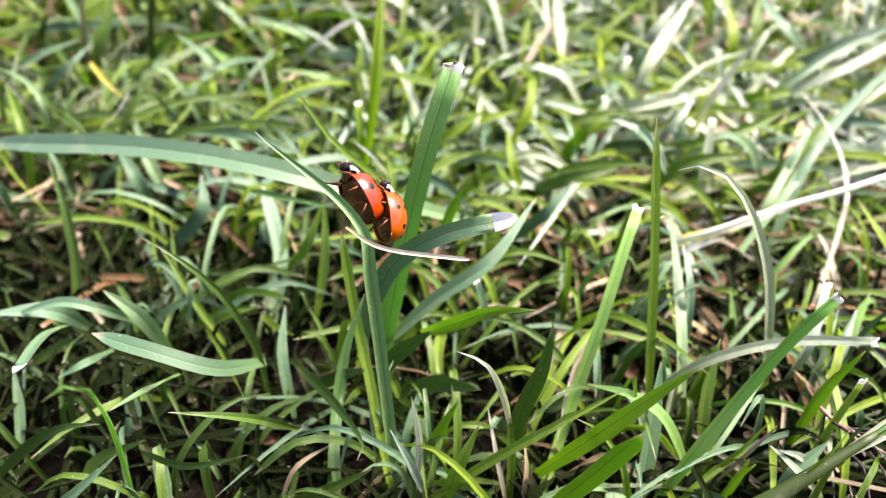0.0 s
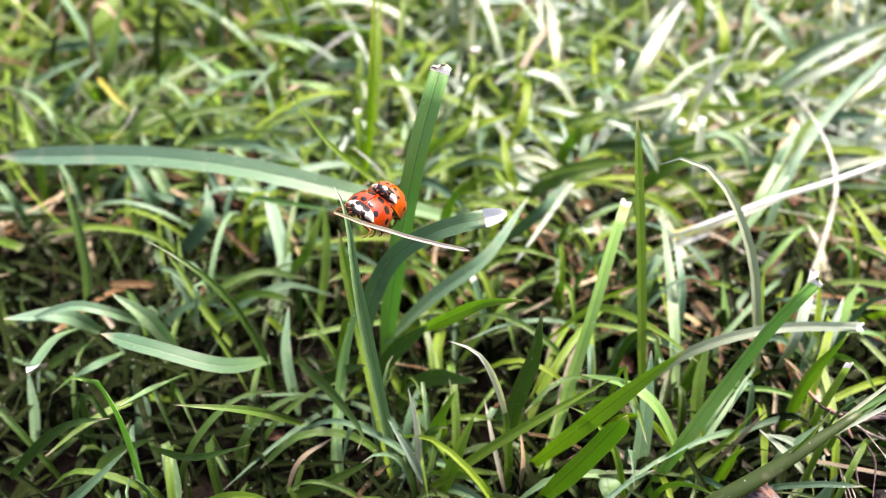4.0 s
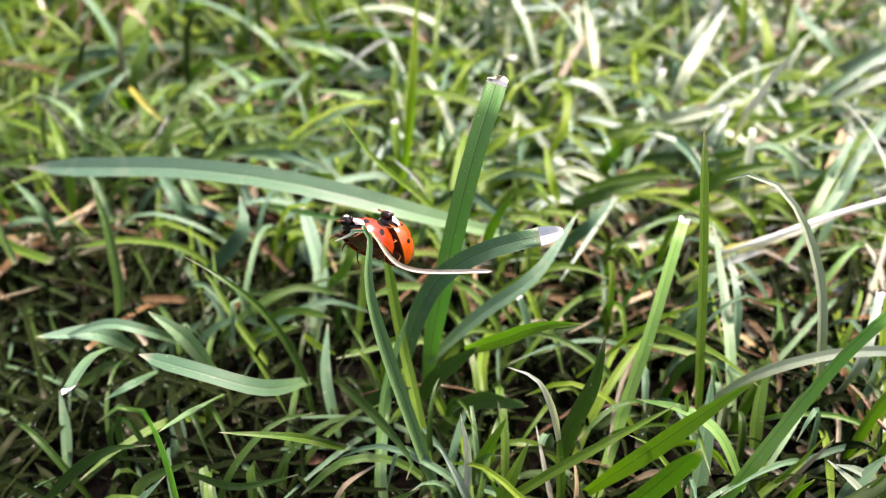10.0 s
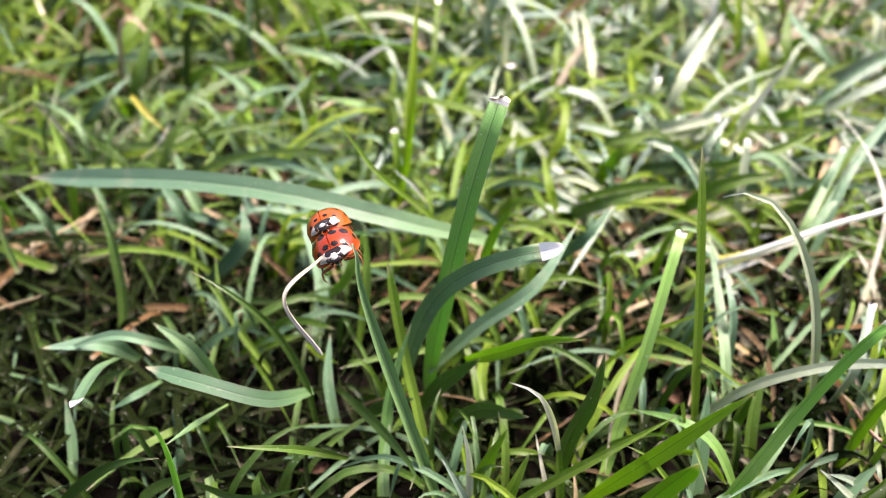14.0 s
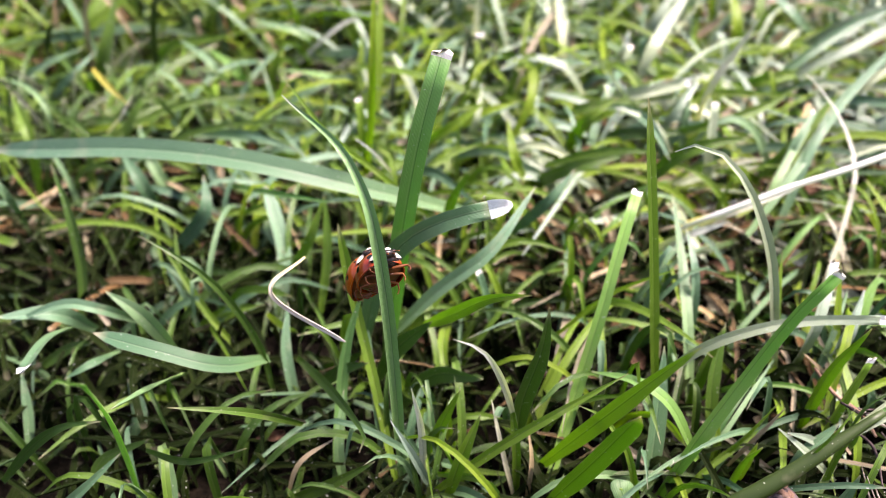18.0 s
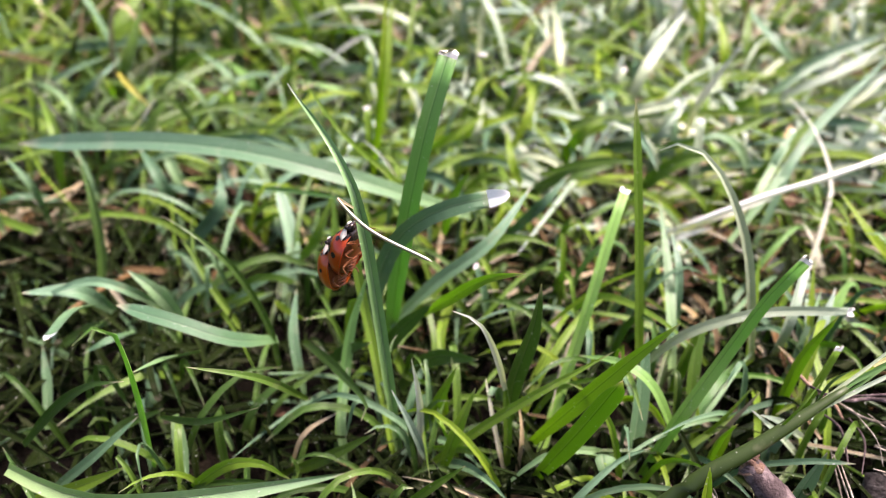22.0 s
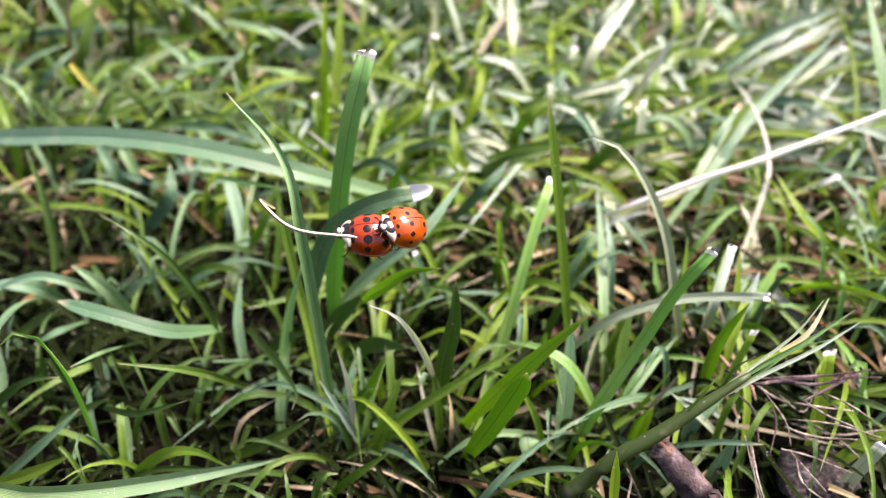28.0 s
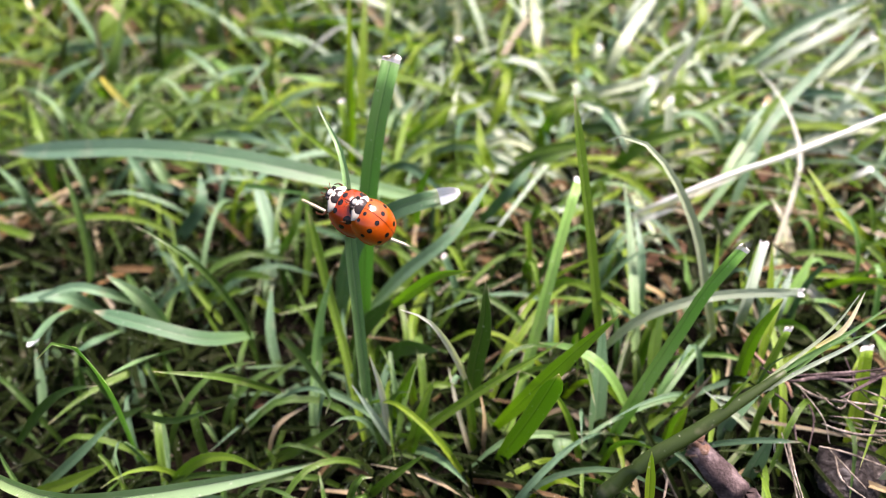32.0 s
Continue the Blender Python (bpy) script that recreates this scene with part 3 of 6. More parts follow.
blade("b", 2.4, "pt", (-0.04611, 0.10197, 0.0044), (-0.03824, 0.10108, 0.014), (-0.03898, 0.10691, 0.017))
blade("b", 1.8, "pt", (-0.03131, 0.11712, 0.0054), (-0.02873, 0.10104, 0.01), (-0.02547, 0.09604, 0.009))
blade("b", 2.0, "pt", (-0.04657, 0.11481, 0.0034), (-0.05038, 0.11576, 0.012), (-0.05471, 0.12435, 0.016))
blade("d", 1.5, "pt", (-0.05157, 0.0992, 0.003), (-0.03927, 0.09505, 0.007), (-0.02968, 0.09291, 0.008))
tuft("tuft of sheen-painted and cool green grass blades in the lawn", -0.0474, 0.1398)
blade("m", 1.5, "pt", (-0.04459, 0.1473, 0.0064), (-0.0455, 0.14509, 0.016), (-0.05369, 0.15277, 0.018))
blade("m", 1.4, "pt", (-0.05459, 0.13357, 0.0084), (-0.03829, 0.11984, 0.016), (-0.02521, 0.11555, 0.016))
blade("c", 2.0, "pt", (-0.04087, 0.1464, 0.0044), (-0.04071, 0.14386, 0.015), (-0.04728, 0.14882, 0.018))
blade("m", 1.5, "pt", (-0.04965, 0.13181, 0.0084), (-0.03426, 0.11872, 0.017), (-0.02375, 0.11388, 0.016))
tuft("tuft of yellow-green and cool green grass blades with mown tips", 0.0311, 0.0569)
blade("c", 2.3, "cut", (0.02648, 0.05614, 0.002), (0.02969, 0.05686, 0.012), (0.03471, 0.05937, 0.022), (0.03782, 0.05998, 0.03), (0.04122, 0.0605, 0.036))
blade("l", 1.4, "pt", (0.03405, 0.05496, 0.004), (0.03435, 0.05392, 0.012), (0.0357, 0.05336, 0.016))
blade("c", 1.4, "pt", (0.03058, 0.05725, 0.008), (0.02677, 0.05946, 0.016), (0.0228, 0.06169, 0.018), (0.01827, 0.0658, 0.015))
blade("b", 2.4, "pt", (0.02518, 0.05694, 0.002), (0.02615, 0.06069, 0.009), (0.02687, 0.06611, 0.019))
blade("l", 1.5, "pt", (0.0352, 0.05631, 0.003), (0.03633, 0.05671, 0.008), (0.03734, 0.05741, 0.011))
blade("g", .6, "pt", (0.03308, 0.0582, 0.005), (0.03669, 0.05883, 0.011), (0.03957, 0.06003, 0.015))
blade("l", 1.5, "pt", (0.03321, 0.05849, 0.002), (0.03351, 0.05913, 0.006), (0.03388, 0.06133, 0.01))
tuft("tuft of blue-green grass blades in the lawn", -0.0380, 0.0658)
blade("b", 1.3, "pt", (-0.03537, 0.07155, 0.01), (-0.03562, 0.06254, 0.018), (-0.0372, 0.05644, 0.022))
blade("b", 2.0, "pt", (-0.03609, 0.06068, 0.009), (-0.03423, 0.05614, 0.008), (-0.03272, 0.05225, 0.006))
blade("b", 2.0, "pt", (-0.04269, 0.06515, 0.003), (-0.04178, 0.06803, 0.006), (-0.04351, 0.0715, 0.009))
tuft("single blue-green grass shoot in the lawn", -0.0575, 0.0647)
blade("b", 1.4, "pt", (-0.05751, 0.06468, 0.001), (-0.0578, 0.06881, 0.005), (-0.05911, 0.07353, 0.009))
tuft("tuft of mid-green and blue-green grass blades in the lawn", -0.0642, 0.1751)
blade("g", 2.2, "pt", (-0.05841, 0.17048, 0.0054), (-0.04998, 0.16352, 0.016), (-0.05446, 0.17068, 0.021))
blade("g", 2.2, "pt", (-0.06503, 0.15995, 0.0054), (-0.05619, 0.15312, 0.016), (-0.04148, 0.15168, 0.019))
blade("g", 2.8, "pt", (-0.07628, 0.17206, 0.0054), (-0.06867, 0.17222, 0.019), (-0.07464, 0.18511, 0.025))
blade("l", 2.2, "pt", (-0.06476, 0.18135, 0.0074), (-0.04678, 0.16877, 0.016), (-0.02728, 0.16395, 0.017))
blade("g", 2.4, "pt", (-0.05538, 0.19359, 0.0054), (-0.04027, 0.17773, 0.016), (-0.02295, 0.18077, 0.02))
blade("b", 2.4, "pt", (-0.0654, 0.17321, 0.0054), (-0.0567, 0.16605, 0.015), (-0.04423, 0.17161, 0.019))
tuft("tuft of blue-green grass blades with mown tips", -0.0482, 0.0758)
blade("b", 2.3, "dry", (-0.04998, 0.07501, 0.016), (-0.04997, 0.06921, 0.02), (-0.04977, 0.0622, 0.022))
blade("b", 1.2, "pt", (-0.04636, 0.07663, 0.009), (-0.04722, 0.07089, 0.013), (-0.05055, 0.06923, 0.012))
tuft("tuft of yellow-green and dark green grass blades in the lawn", 0.0229, 0.0445)
STALK = [(0.02422, 0.04478, 0.01000), (0.03002, 0.04605, 0.01600), (0.03459, 0.04711, 0.01900), (0.03957, 0.04885, 0.02200), (0.04535, 0.05114, 0.02500)]
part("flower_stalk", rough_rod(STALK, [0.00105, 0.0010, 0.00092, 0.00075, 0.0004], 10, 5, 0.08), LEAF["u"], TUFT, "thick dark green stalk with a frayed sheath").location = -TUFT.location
blade("p", 0.45, "pt", (0.03886, 0.04856, 0.02200), (0.04479, 0.05141, 0.02500), (0.05078, 0.05450, 0.02800), (0.05419, 0.05708, 0.03100))
blade("c", 0.6, "pt", (0.03961, 0.04901, 0.02200), (0.04621, 0.05194, 0.02500), (0.05165, 0.05333, 0.02800), (0.05785, 0.05642, 0.03000))
blade("p", 0.5, "pt", (0.04026, 0.04907, 0.02200), (0.04729, 0.05131, 0.02500), (0.05307, 0.05313, 0.02700), (0.05900, 0.05632, 0.02800))
blade("c", 0.4, "pt", (0.04109, 0.04985, 0.02200), (0.04636, 0.05176, 0.02400), (0.05106, 0.05394, 0.02600), (0.05547, 0.05458, 0.02700))
blade("d", 0.35, "pt", (0.04183, 0.05024, 0.02200), (0.04324, 0.05105, 0.02600), (0.04543, 0.05132, 0.02800))
blade("g", 0.35, "pt", (0.03767, 0.04832, 0.02100), (0.03969, 0.04875, 0.02500), (0.04157, 0.05012, 0.02700))
blade("l", 1.2, "pt", (0.02949, 0.04151, 0.012), (0.02957, 0.04426, 0.02))
blade("l", 1.4, "pt", (0.01557, 0.04926, 0.002), (0.01898, 0.04873, 0.008), (0.02258, 0.048, 0.007))
tuft("tuft of cool green and mid-green grass blades with mown tips", 0.0318, 0.0696)
blade("g", 1.5, "bl", (0.02850, 0.06900, 0.002), (0.02712, 0.06989, 0.01328), (0.02520, 0.07260, 0.031), (0.02303, 0.0754, 0.04818))
blade("p", 1.5, "cut", (0.02671, 0.06637, 0.012), (0.03127, 0.06623, 0.018), (0.03687, 0.06638, 0.021), (0.04361, 0.06686, 0.022), (0.05258, 0.06668, 0.022))
blade("m", 1.5, "pt", (0.03299, 0.06815, 0.0022), (0.03334, 0.07697, 0.011), (0.03405, 0.08765, 0.015), (0.03398, 0.09575, 0.019))
blade("g", 1.8, "pt", (0.03252, 0.06851, 0.003), (0.03351, 0.06886, 0.01), (0.03539, 0.07063, 0.017))
blade("d", 2.0, "pt", (0.03495, 0.06461, 0.002), (0.03479, 0.06792, 0.01), (0.03644, 0.0725, 0.016))
blade("m", 1.3, "pt", (0.03472, 0.07788, 0.0044), (0.03486, 0.08205, 0.015), (0.0347, 0.08924, 0.018))
tuft("tuft of mid-green and yellow-green grass blades with mown tips", -0.0027, 0.0567)
blade("g", 1.3, "bl", (-0.00662, 0.05797, 0.003), (-0.00917, 0.06728, 0.012), (-0.01109, 0.07279, 0.02), (-0.01251, 0.07687, 0.031))
blade("g", 1.2, "pt", (-0.0034, 0.05496, 0.004), (0.00583, 0.05596, 0.013), (0.0134, 0.05686, 0.019), (0.02088, 0.05874, 0.023))
blade("p", 1.0, "pt", (-0.00166, 0.05635, 0.003), (-0.00384, 0.05491, 0.014), (-0.00591, 0.05537, 0.02))
blade("g", 1.6, "pt", (-0.00022, 0.05496, 0.004), (0.00181, 0.05545, 0.012), (0.00425, 0.05744, 0.018))
blade("l", 1.4, "pt", (-0.00279, 0.06086, 0.005), (-0.00022, 0.0604, 0.013), (0.00195, 0.06102, 0.018))
blade("g", 1.0, "pt", (-0.00121, 0.05682, 0.007), (0.00362, 0.05413, 0.01), (0.00592, 0.05233, 0.01), (0.00568, 0.05179, 0.008))
blade("g", 1.2, "pt", (-0.00664, 0.04891, 0.003), (-0.00185, 0.04885, 0.009), (0.00291, 0.04953, 0.013))
blade("l", 1.1, "pt", (0.00074, 0.06301, 0.003), (0.00013, 0.0637, 0.007), (0.00028, 0.06513, 0.011))
tuft("tuft of sheen-painted grass blades with mown tips", 0.0882, 0.1463)
blade("p", 2.5, "cut", (0.08114, 0.1478, 0.0054), (0.08237, 0.13845, 0.015), (0.08984, 0.14137, 0.018))
blade("p", 1.8, "pt", (0.09525, 0.14477, 0.0054), (0.0949, 0.14197, 0.015), (0.09899, 0.14325, 0.018))
tuft("tuft of dark green grass blades in the lawn", -0.0590, 0.0826)
blade("d", 1.6, "pt", (-0.05693, 0.08645, 0.003), (-0.05543, 0.09068, 0.011), (-0.05578, 0.09453, 0.02), (-0.05784, 0.09869, 0.026))
blade("d", 1.5, "pt", (-0.06106, 0.07871, 0.003), (-0.05483, 0.07937, 0.007), (-0.05058, 0.0785, 0.009))
tuft("tuft of cool green and mid-green grass blades in the lawn", -0.0539, 0.0507)
blade("d", 1.3, "pt", (-0.05518, 0.05646, 0.008), (-0.04691, 0.0545, 0.018), (-0.04116, 0.05344, 0.023), (-0.0367, 0.05315, 0.024))
blade("m", 2.5, "pt", (-0.04279, 0.03853, 0.0275), (-0.03924, 0.03750, 0.0260), (-0.03618, 0.03768, 0.0235), (-0.03254, 0.04036, 0.0190), (-0.02579, 0.04472, 0.0140), (-0.01878, 0.04832, 0.0110), (-0.01170, 0.05214, 0.0080))
blade("b", 1.2, "pt", (-0.05187, 0.05099, 0.004), (-0.04361, 0.05236, 0.011), (-0.03794, 0.05544, 0.015))
blade("l", 1.6, "pt", (-0.05297, 0.05083, 0.004), (-0.04534, 0.05007, 0.008), (-0.03913, 0.05074, 0.011))
tuft("tuft of yellow-green and cool green grass blades with mown tips", -0.0154, 0.1343)
blade("l", 1.6, "pt", (-0.01727, 0.12553, 0.003), (-0.01637, 0.13303, 0.012), (-0.01532, 0.14518, 0.022))
blade("l", 2.0, "pt", (-0.01416, 0.12377, 0.003), (-0.01277, 0.13183, 0.014), (-0.01162, 0.13912, 0.024), (-0.01087, 0.14801, 0.032))
blade("c", 1.5, "pt", (-0.01978, 0.14546, 0.0044), (-0.0213, 0.14127, 0.014), (-0.0318, 0.14082, 0.017))
blade("l", 1.2, "dry", (-0.01031, 0.14234, 0.0054), (-0.00814, 0.14588, 0.02), (-0.00674, 0.16093, 0.029))
tuft("tuft of sheen-painted and mid-green grass blades in the lawn", 0.0721, 0.1625)
blade("p", 2.7, "pt", (0.07009, 0.15417, 0.0074), (0.07966, 0.15001, 0.017), (0.09322, 0.15431, 0.02))
blade("p", 2.2, "pt", (0.07651, 0.15412, 0.0064), (0.08057, 0.14445, 0.016), (0.09127, 0.1479, 0.019))
blade("l", 2.4, "pt", (0.05894, 0.1563, 0.0054), (0.05894, 0.15187, 0.016), (0.05921, 0.16389, 0.022))
blade("g", 2.4, "pt", (0.07082, 0.15826, 0.0054), (0.06421, 0.1548, 0.017), (0.06715, 0.16631, 0.022))
blade("p", 2, "pt", (0.06302, 0.18047, 0.0064), (0.06706, 0.17334, 0.016), (0.07245, 0.17514, 0.017))
blade("p", 2.6, "pt", (0.08377, 0.16535, 0.0044), (0.07313, 0.16339, 0.016), (0.06914, 0.16713, 0.019))
blade("p", 2.6, "pt", (0.0735, 0.15277, 0.0054), (0.076, 0.14569, 0.016), (0.08537, 0.15191, 0.019))
blade("g", 2.2, "pt", (0.05439, 0.14465, 0.0054), (0.05982, 0.13545, 0.014), (0.07334, 0.13774, 0.015))
blade("p", 2.2, "pt", (0.09818, 0.19625, 0.0054), (0.09434, 0.18858, 0.015), (0.09727, 0.19337, 0.02))
tuft("tuft of dark green and mid-green grass blades in the lawn", -0.0416, 0.0826)
blade("m", 1.4, "pt", (-0.04331, 0.08112, 0.01), (-0.04544, 0.07526, 0.019), (-0.05034, 0.07531, 0.02), (-0.05824, 0.0749, 0.017))
blade("g", 1.0, "pt", (-0.03998, 0.08417, 0.003), (-0.03265, 0.08437, 0.009), (-0.02646, 0.08407, 0.01))
tuft("tuft of yellow-green and dark green grass blades with mown tips", 0.0110, 0.0604)
blade("d", 2.3, "pt", (0.00893, 0.0619, 0.006), (0.0094, 0.06102, 0.015), (0.01111, 0.05937, 0.026), (0.01157, 0.0586, 0.034))
blade("c", 1.75, "cut", (0.01217, 0.05673, 0.001), (0.01669, 0.06609, 0.01), (0.01977, 0.07083, 0.02), (0.02251, 0.0764, 0.027), (0.0249, 0.08149, 0.031))
blade("l", .6, "pt", (0.01243, 0.07542, 0.008), (0.02032, 0.07656, 0.016), (0.02448, 0.07681, 0.019), (0.03038, 0.07653, 0.022))
blade("l", 2.2, "pt", (0.01194, 0.05854, 0.006), (0.01796, 0.05618, 0.018), (0.02292, 0.05545, 0.026), (0.02684, 0.05534, 0.031))
blade("l", 2.6, "bl", (0.01216, 0.05302, 0.006), (0.01587, 0.05012, 0.018), (0.01812, 0.04831, 0.026), (0.01911, 0.04682, 0.031))
blade("g", 1.1, "pt", (0.00852, 0.05673, 0.001), (0.00863, 0.05888, 0.008), (0.00791, 0.06078, 0.017))
tuft("tuft of sheen-painted and mid-green grass blades in the lawn", -0.0818, 0.1502)
blade("m", 1.6, "pt", (-0.09813, 0.15267, 0.0054), (-0.08007, 0.14458, 0.017), (-0.07033, 0.1473, 0.02))
blade("d", 2.5, "pt", (-0.07458, 0.1472, 0.0044), (-0.06626, 0.1443, 0.019), (-0.06238, 0.15114, 0.03))
blade("r", 1.2, "pt", (-0.07216, 0.15127, 0.0074), (-0.05388, 0.14288, 0.014), (-0.04144, 0.14111, 0.014), (-0.03326, 0.14408, 0.013))
blade("g", 2.4, "pt", (-0.08726, 0.15845, 0.0054), (-0.07518, 0.15554, 0.018), (-0.06257, 0.1623, 0.025))
blade("m", 1.6, "pt", (-0.08444, 0.14637, 0.0064), (-0.07252, 0.13999, 0.017), (-0.06778, 0.14519, 0.02))
blade("g", 2.8, "pt", (-0.08512, 0.14971, 0.0054), (-0.07327, 0.15685, 0.02), (-0.06595, 0.17526, 0.029))
blade("l", 2.0, "pt", (-0.07087, 0.14596, 0.0064), (-0.06862, 0.13942, 0.016), (-0.07008, 0.1411, 0.018))
tuft("tuft of yellow-green and sheen-painted grass blades with mown tips", 0.0038, 0.1228)
blade("l", 1.8, "cut", (0.00479, 0.12553, 0.003), (0.00589, 0.13501, 0.012), (0.00722, 0.14628, 0.02))
blade("l", 1.8, "pt", (0.01346, 0.13339, 0.004), (0.01626, 0.13342, 0.013), (0.01702, 0.13419, 0.018), (0.01408, 0.13367, 0.021), (0.01036, 0.13258, 0.02))
blade("b", 1.6, "pt", (-0.00812, 0.11296, 0.01), (-0.00214, 0.10742, 0.016), (0.00503, 0.09996, 0.015))
blade("l", 1.8, "pt", (-0.00808, 0.12439, 0.0074), (0.00026, 0.11745, 0.017), (0.00815, 0.12112, 0.021))
blade("p", 1.5, "pt", (0.00299, 0.12527, 0.0054), (0.00553, 0.12106, 0.016), (0.00698, 0.1265, 0.02))
blade("d", 2.2, "pt", (0.01358, 0.11552, 0.0054), (0.02057, 0.10829, 0.015), (0.03048, 0.10936, 0.017))
blade("l", 2.0, "pt", (0.0152, 0.11546, 0.0054), (0.01164, 0.10838, 0.017), (0.01072, 0.11646, 0.02))
blade("l", 2.0, "pt", (-0.0035, 0.13011, 0.0054), (0.00545, 0.12359, 0.016), (0.01363, 0.12456, 0.018))
tuft("tuft of sheen-painted and blue-green grass blades with mown tips", 0.0458, 0.0571)
blade("l", 2.0, "pt", (0.0456, 0.06345, 0.005), (0.04561, 0.06211, 0.018), (0.04793, 0.06168, 0.026))
blade("g", 1.8, "cut", (0.04685, 0.06066, 0.004), (0.04775, 0.06081, 0.013), (0.04992, 0.06239, 0.02))
blade("p", 1.0, "pt", (0.04941, 0.05835, 0.005), (0.04435, 0.05836, 0.01), (0.04031, 0.05738, 0.013))
blade("b", 2.5, "pt", (0.04264, 0.04811, 0.002), (0.0443, 0.04956, 0.008), (0.04612, 0.05079, 0.014))
blade("b", 2.0, "pt", (0.04261, 0.05575, 0.003), (0.04277, 0.05679, 0.008), (0.0479, 0.06006, 0.011))
blade("p", 1.0, "pt", (0.04796, 0.05636, 0.004), (0.04377, 0.05696, 0.009), (0.03948, 0.05805, 0.013))
tuft("tuft of sheen-painted and cool green grass blades with mown tips", 0.0486, 0.0739)
blade("p", 1.3, "pt", (0.04531, 0.07261, 0.00400), (0.04169, 0.07071, 0.01800), (0.03936, 0.07178, 0.02800), (0.03599, 0.07285, 0.03600), (0.03286, 0.07391, 0.04050), (0.03043, 0.07502, 0.04180), (0.02868, 0.07597, 0.04150), (0.02750, 0.07770, 0.03950))
blade("g", 1.3, "pt", (0.04364, 0.06829, 0.002), (0.0443, 0.07373, 0.01), (0.04539, 0.08119, 0.02))
blade("c", 2.0, "pt", (0.05565, 0.07439, 0.003), (0.05705, 0.07786, 0.01), (0.06077, 0.08285, 0.014))
blade("l", 1.2, "pt", (0.05078, 0.06946, 0.003), (0.05184, 0.07288, 0.011), (0.05296, 0.08002, 0.019))
blade("p", 2.2, "cut", (0.04759, 0.07318, 0.0054), (0.04746, 0.07116, 0.016), (0.05081, 0.07804, 0.021))
blade("p", 2.5, "pt", (0.05221, 0.07397, 0.0044), (0.05156, 0.07078, 0.014), (0.05485, 0.07581, 0.018))
blade("c", 1.3, "pt", (0.044, 0.08125, 0.001), (0.04325, 0.08345, 0.006), (0.04277, 0.08724, 0.011))
tuft("single dark green grass shoot in the lawn", -0.0503, 0.0800)
blade("m", 2.2, "pt", (-0.05027, 0.08002, 0.01), (-0.0525, 0.07666, 0.017), (-0.05906, 0.07414, 0.019))
tuft("tuft of sheen-painted and brown grass blades in the lawn", -0.0261, 0.1737)
blade("m", 1.6, "pt", (-0.02521, 0.16141, 0.0064), (-0.02842, 0.1529, 0.018), (-0.03994, 0.15699, 0.02))
blade("m", 1.4, "pt", (-0.03305, 0.16005, 0.0094), (-0.01791, 0.14617, 0.017), (-0.00729, 0.14648, 0.016))
blade("m", 1.6, "pt", (-0.02333, 0.16382, 0.0064), (-0.03129, 0.15709, 0.017), (-0.04041, 0.15792, 0.018))
blade("m", 1.6, "pt", (-0.02943, 0.16071, 0.0074), (-0.02, 0.14915, 0.015), (-0.00937, 0.14815, 0.016))
blade("l", 2.0, "pt", (-0.02047, 0.19714, 0.0064), (-0.01261, 0.18713, 0.017), (-0.0044, 0.19079, 0.021))
blade("r", 2.0, "pt", (-0.02499, 0.1989, 0.0064), (-0.0183, 0.18804, 0.013), (-0.01132, 0.1853, 0.012))
tuft("tuft of mid-green grass blades in the lawn", -0.0385, 0.0554)
blade("c", 0.9, "pt", (-0.03818, 0.05515, 0.005), (-0.03567, 0.0532, 0.022), (-0.03186, 0.04687, 0.037), (-0.03201, 0.04509, 0.041), (-0.03563, 0.04528, 0.038))
blade("d", 0.9, "pt", (-0.03649, 0.05782, 0.012), (-0.02768, 0.0506, 0.02), (-0.02027, 0.04926, 0.024))
blade("g", 1.5, "pt", (-0.03368, 0.0512, 0.004), (-0.02663, 0.05005, 0.012), (-0.02199, 0.04989, 0.013), (-0.01844, 0.04959, 0.01))
blade("d", 1.4, "pt", (-0.04577, 0.05741, 0.003), (-0.04413, 0.05975, 0.007), (-0.03742, 0.06086, 0.01))
tuft("tuft of mid-green and blue-green grass blades in the lawn", -0.0264, 0.0982)
blade("g", 1.5, "pt", (-0.02522, 0.09594, 0.006), (-0.02072, 0.09246, 0.014), (-0.01744, 0.09595, 0.021))
blade("m", 2.3, "bl", (-0.02670, 0.08619, 0.00200), (-0.02556, 0.09513, 0.00800), (-0.02674, 0.10007, 0.01200), (-0.02878, 0.10517, 0.01600))
tuft("tuft of sheen-painted and yellow-green grass blades with mown tips", 0.0582, 0.0488)
blade("l", 1.9, "pt", (0.05739, 0.05026, 0.003), (0.06343, 0.05271, 0.008), (0.06945, 0.05398, 0.011))
blade("p", 2.3, "cut", (0.05899, 0.04732, 0.003), (0.06172, 0.04884, 0.009), (0.06368, 0.04957, 0.013))
tuft("tuft of mid-green and yellow-green grass blades in the lawn", -0.0342, 0.0820)
blade("m", 2.2, "pt", (-0.03793, 0.07577, 0.01), (-0.04003, 0.07488, 0.018), (-0.0438, 0.07549, 0.022))
blade("g", 1.1, "pt", (-0.03142, 0.08097, 0.004), (-0.03578, 0.08411, 0.01), (-0.0394, 0.08787, 0.015), (-0.04151, 0.0901, 0.016))
blade("g", 1.0, "pt", (-0.03758, 0.08496, 0.004), (-0.03129, 0.08346, 0.009), (-0.02735, 0.08402, 0.01))
blade("g", .9, "pt", (-0.03762, 0.08408, 0.003), (-0.03979, 0.08788, 0.009), (-0.04123, 0.09553, 0.016))
blade("l", 1.0, "pt", (-0.02668, 0.08418, 0.008), (-0.02406, 0.08178, 0.008), (-0.02173, 0.08117, 0.007))
tuft("tuft of mid-green and dark green grass blades with mown tips", -0.0126, 0.0764)
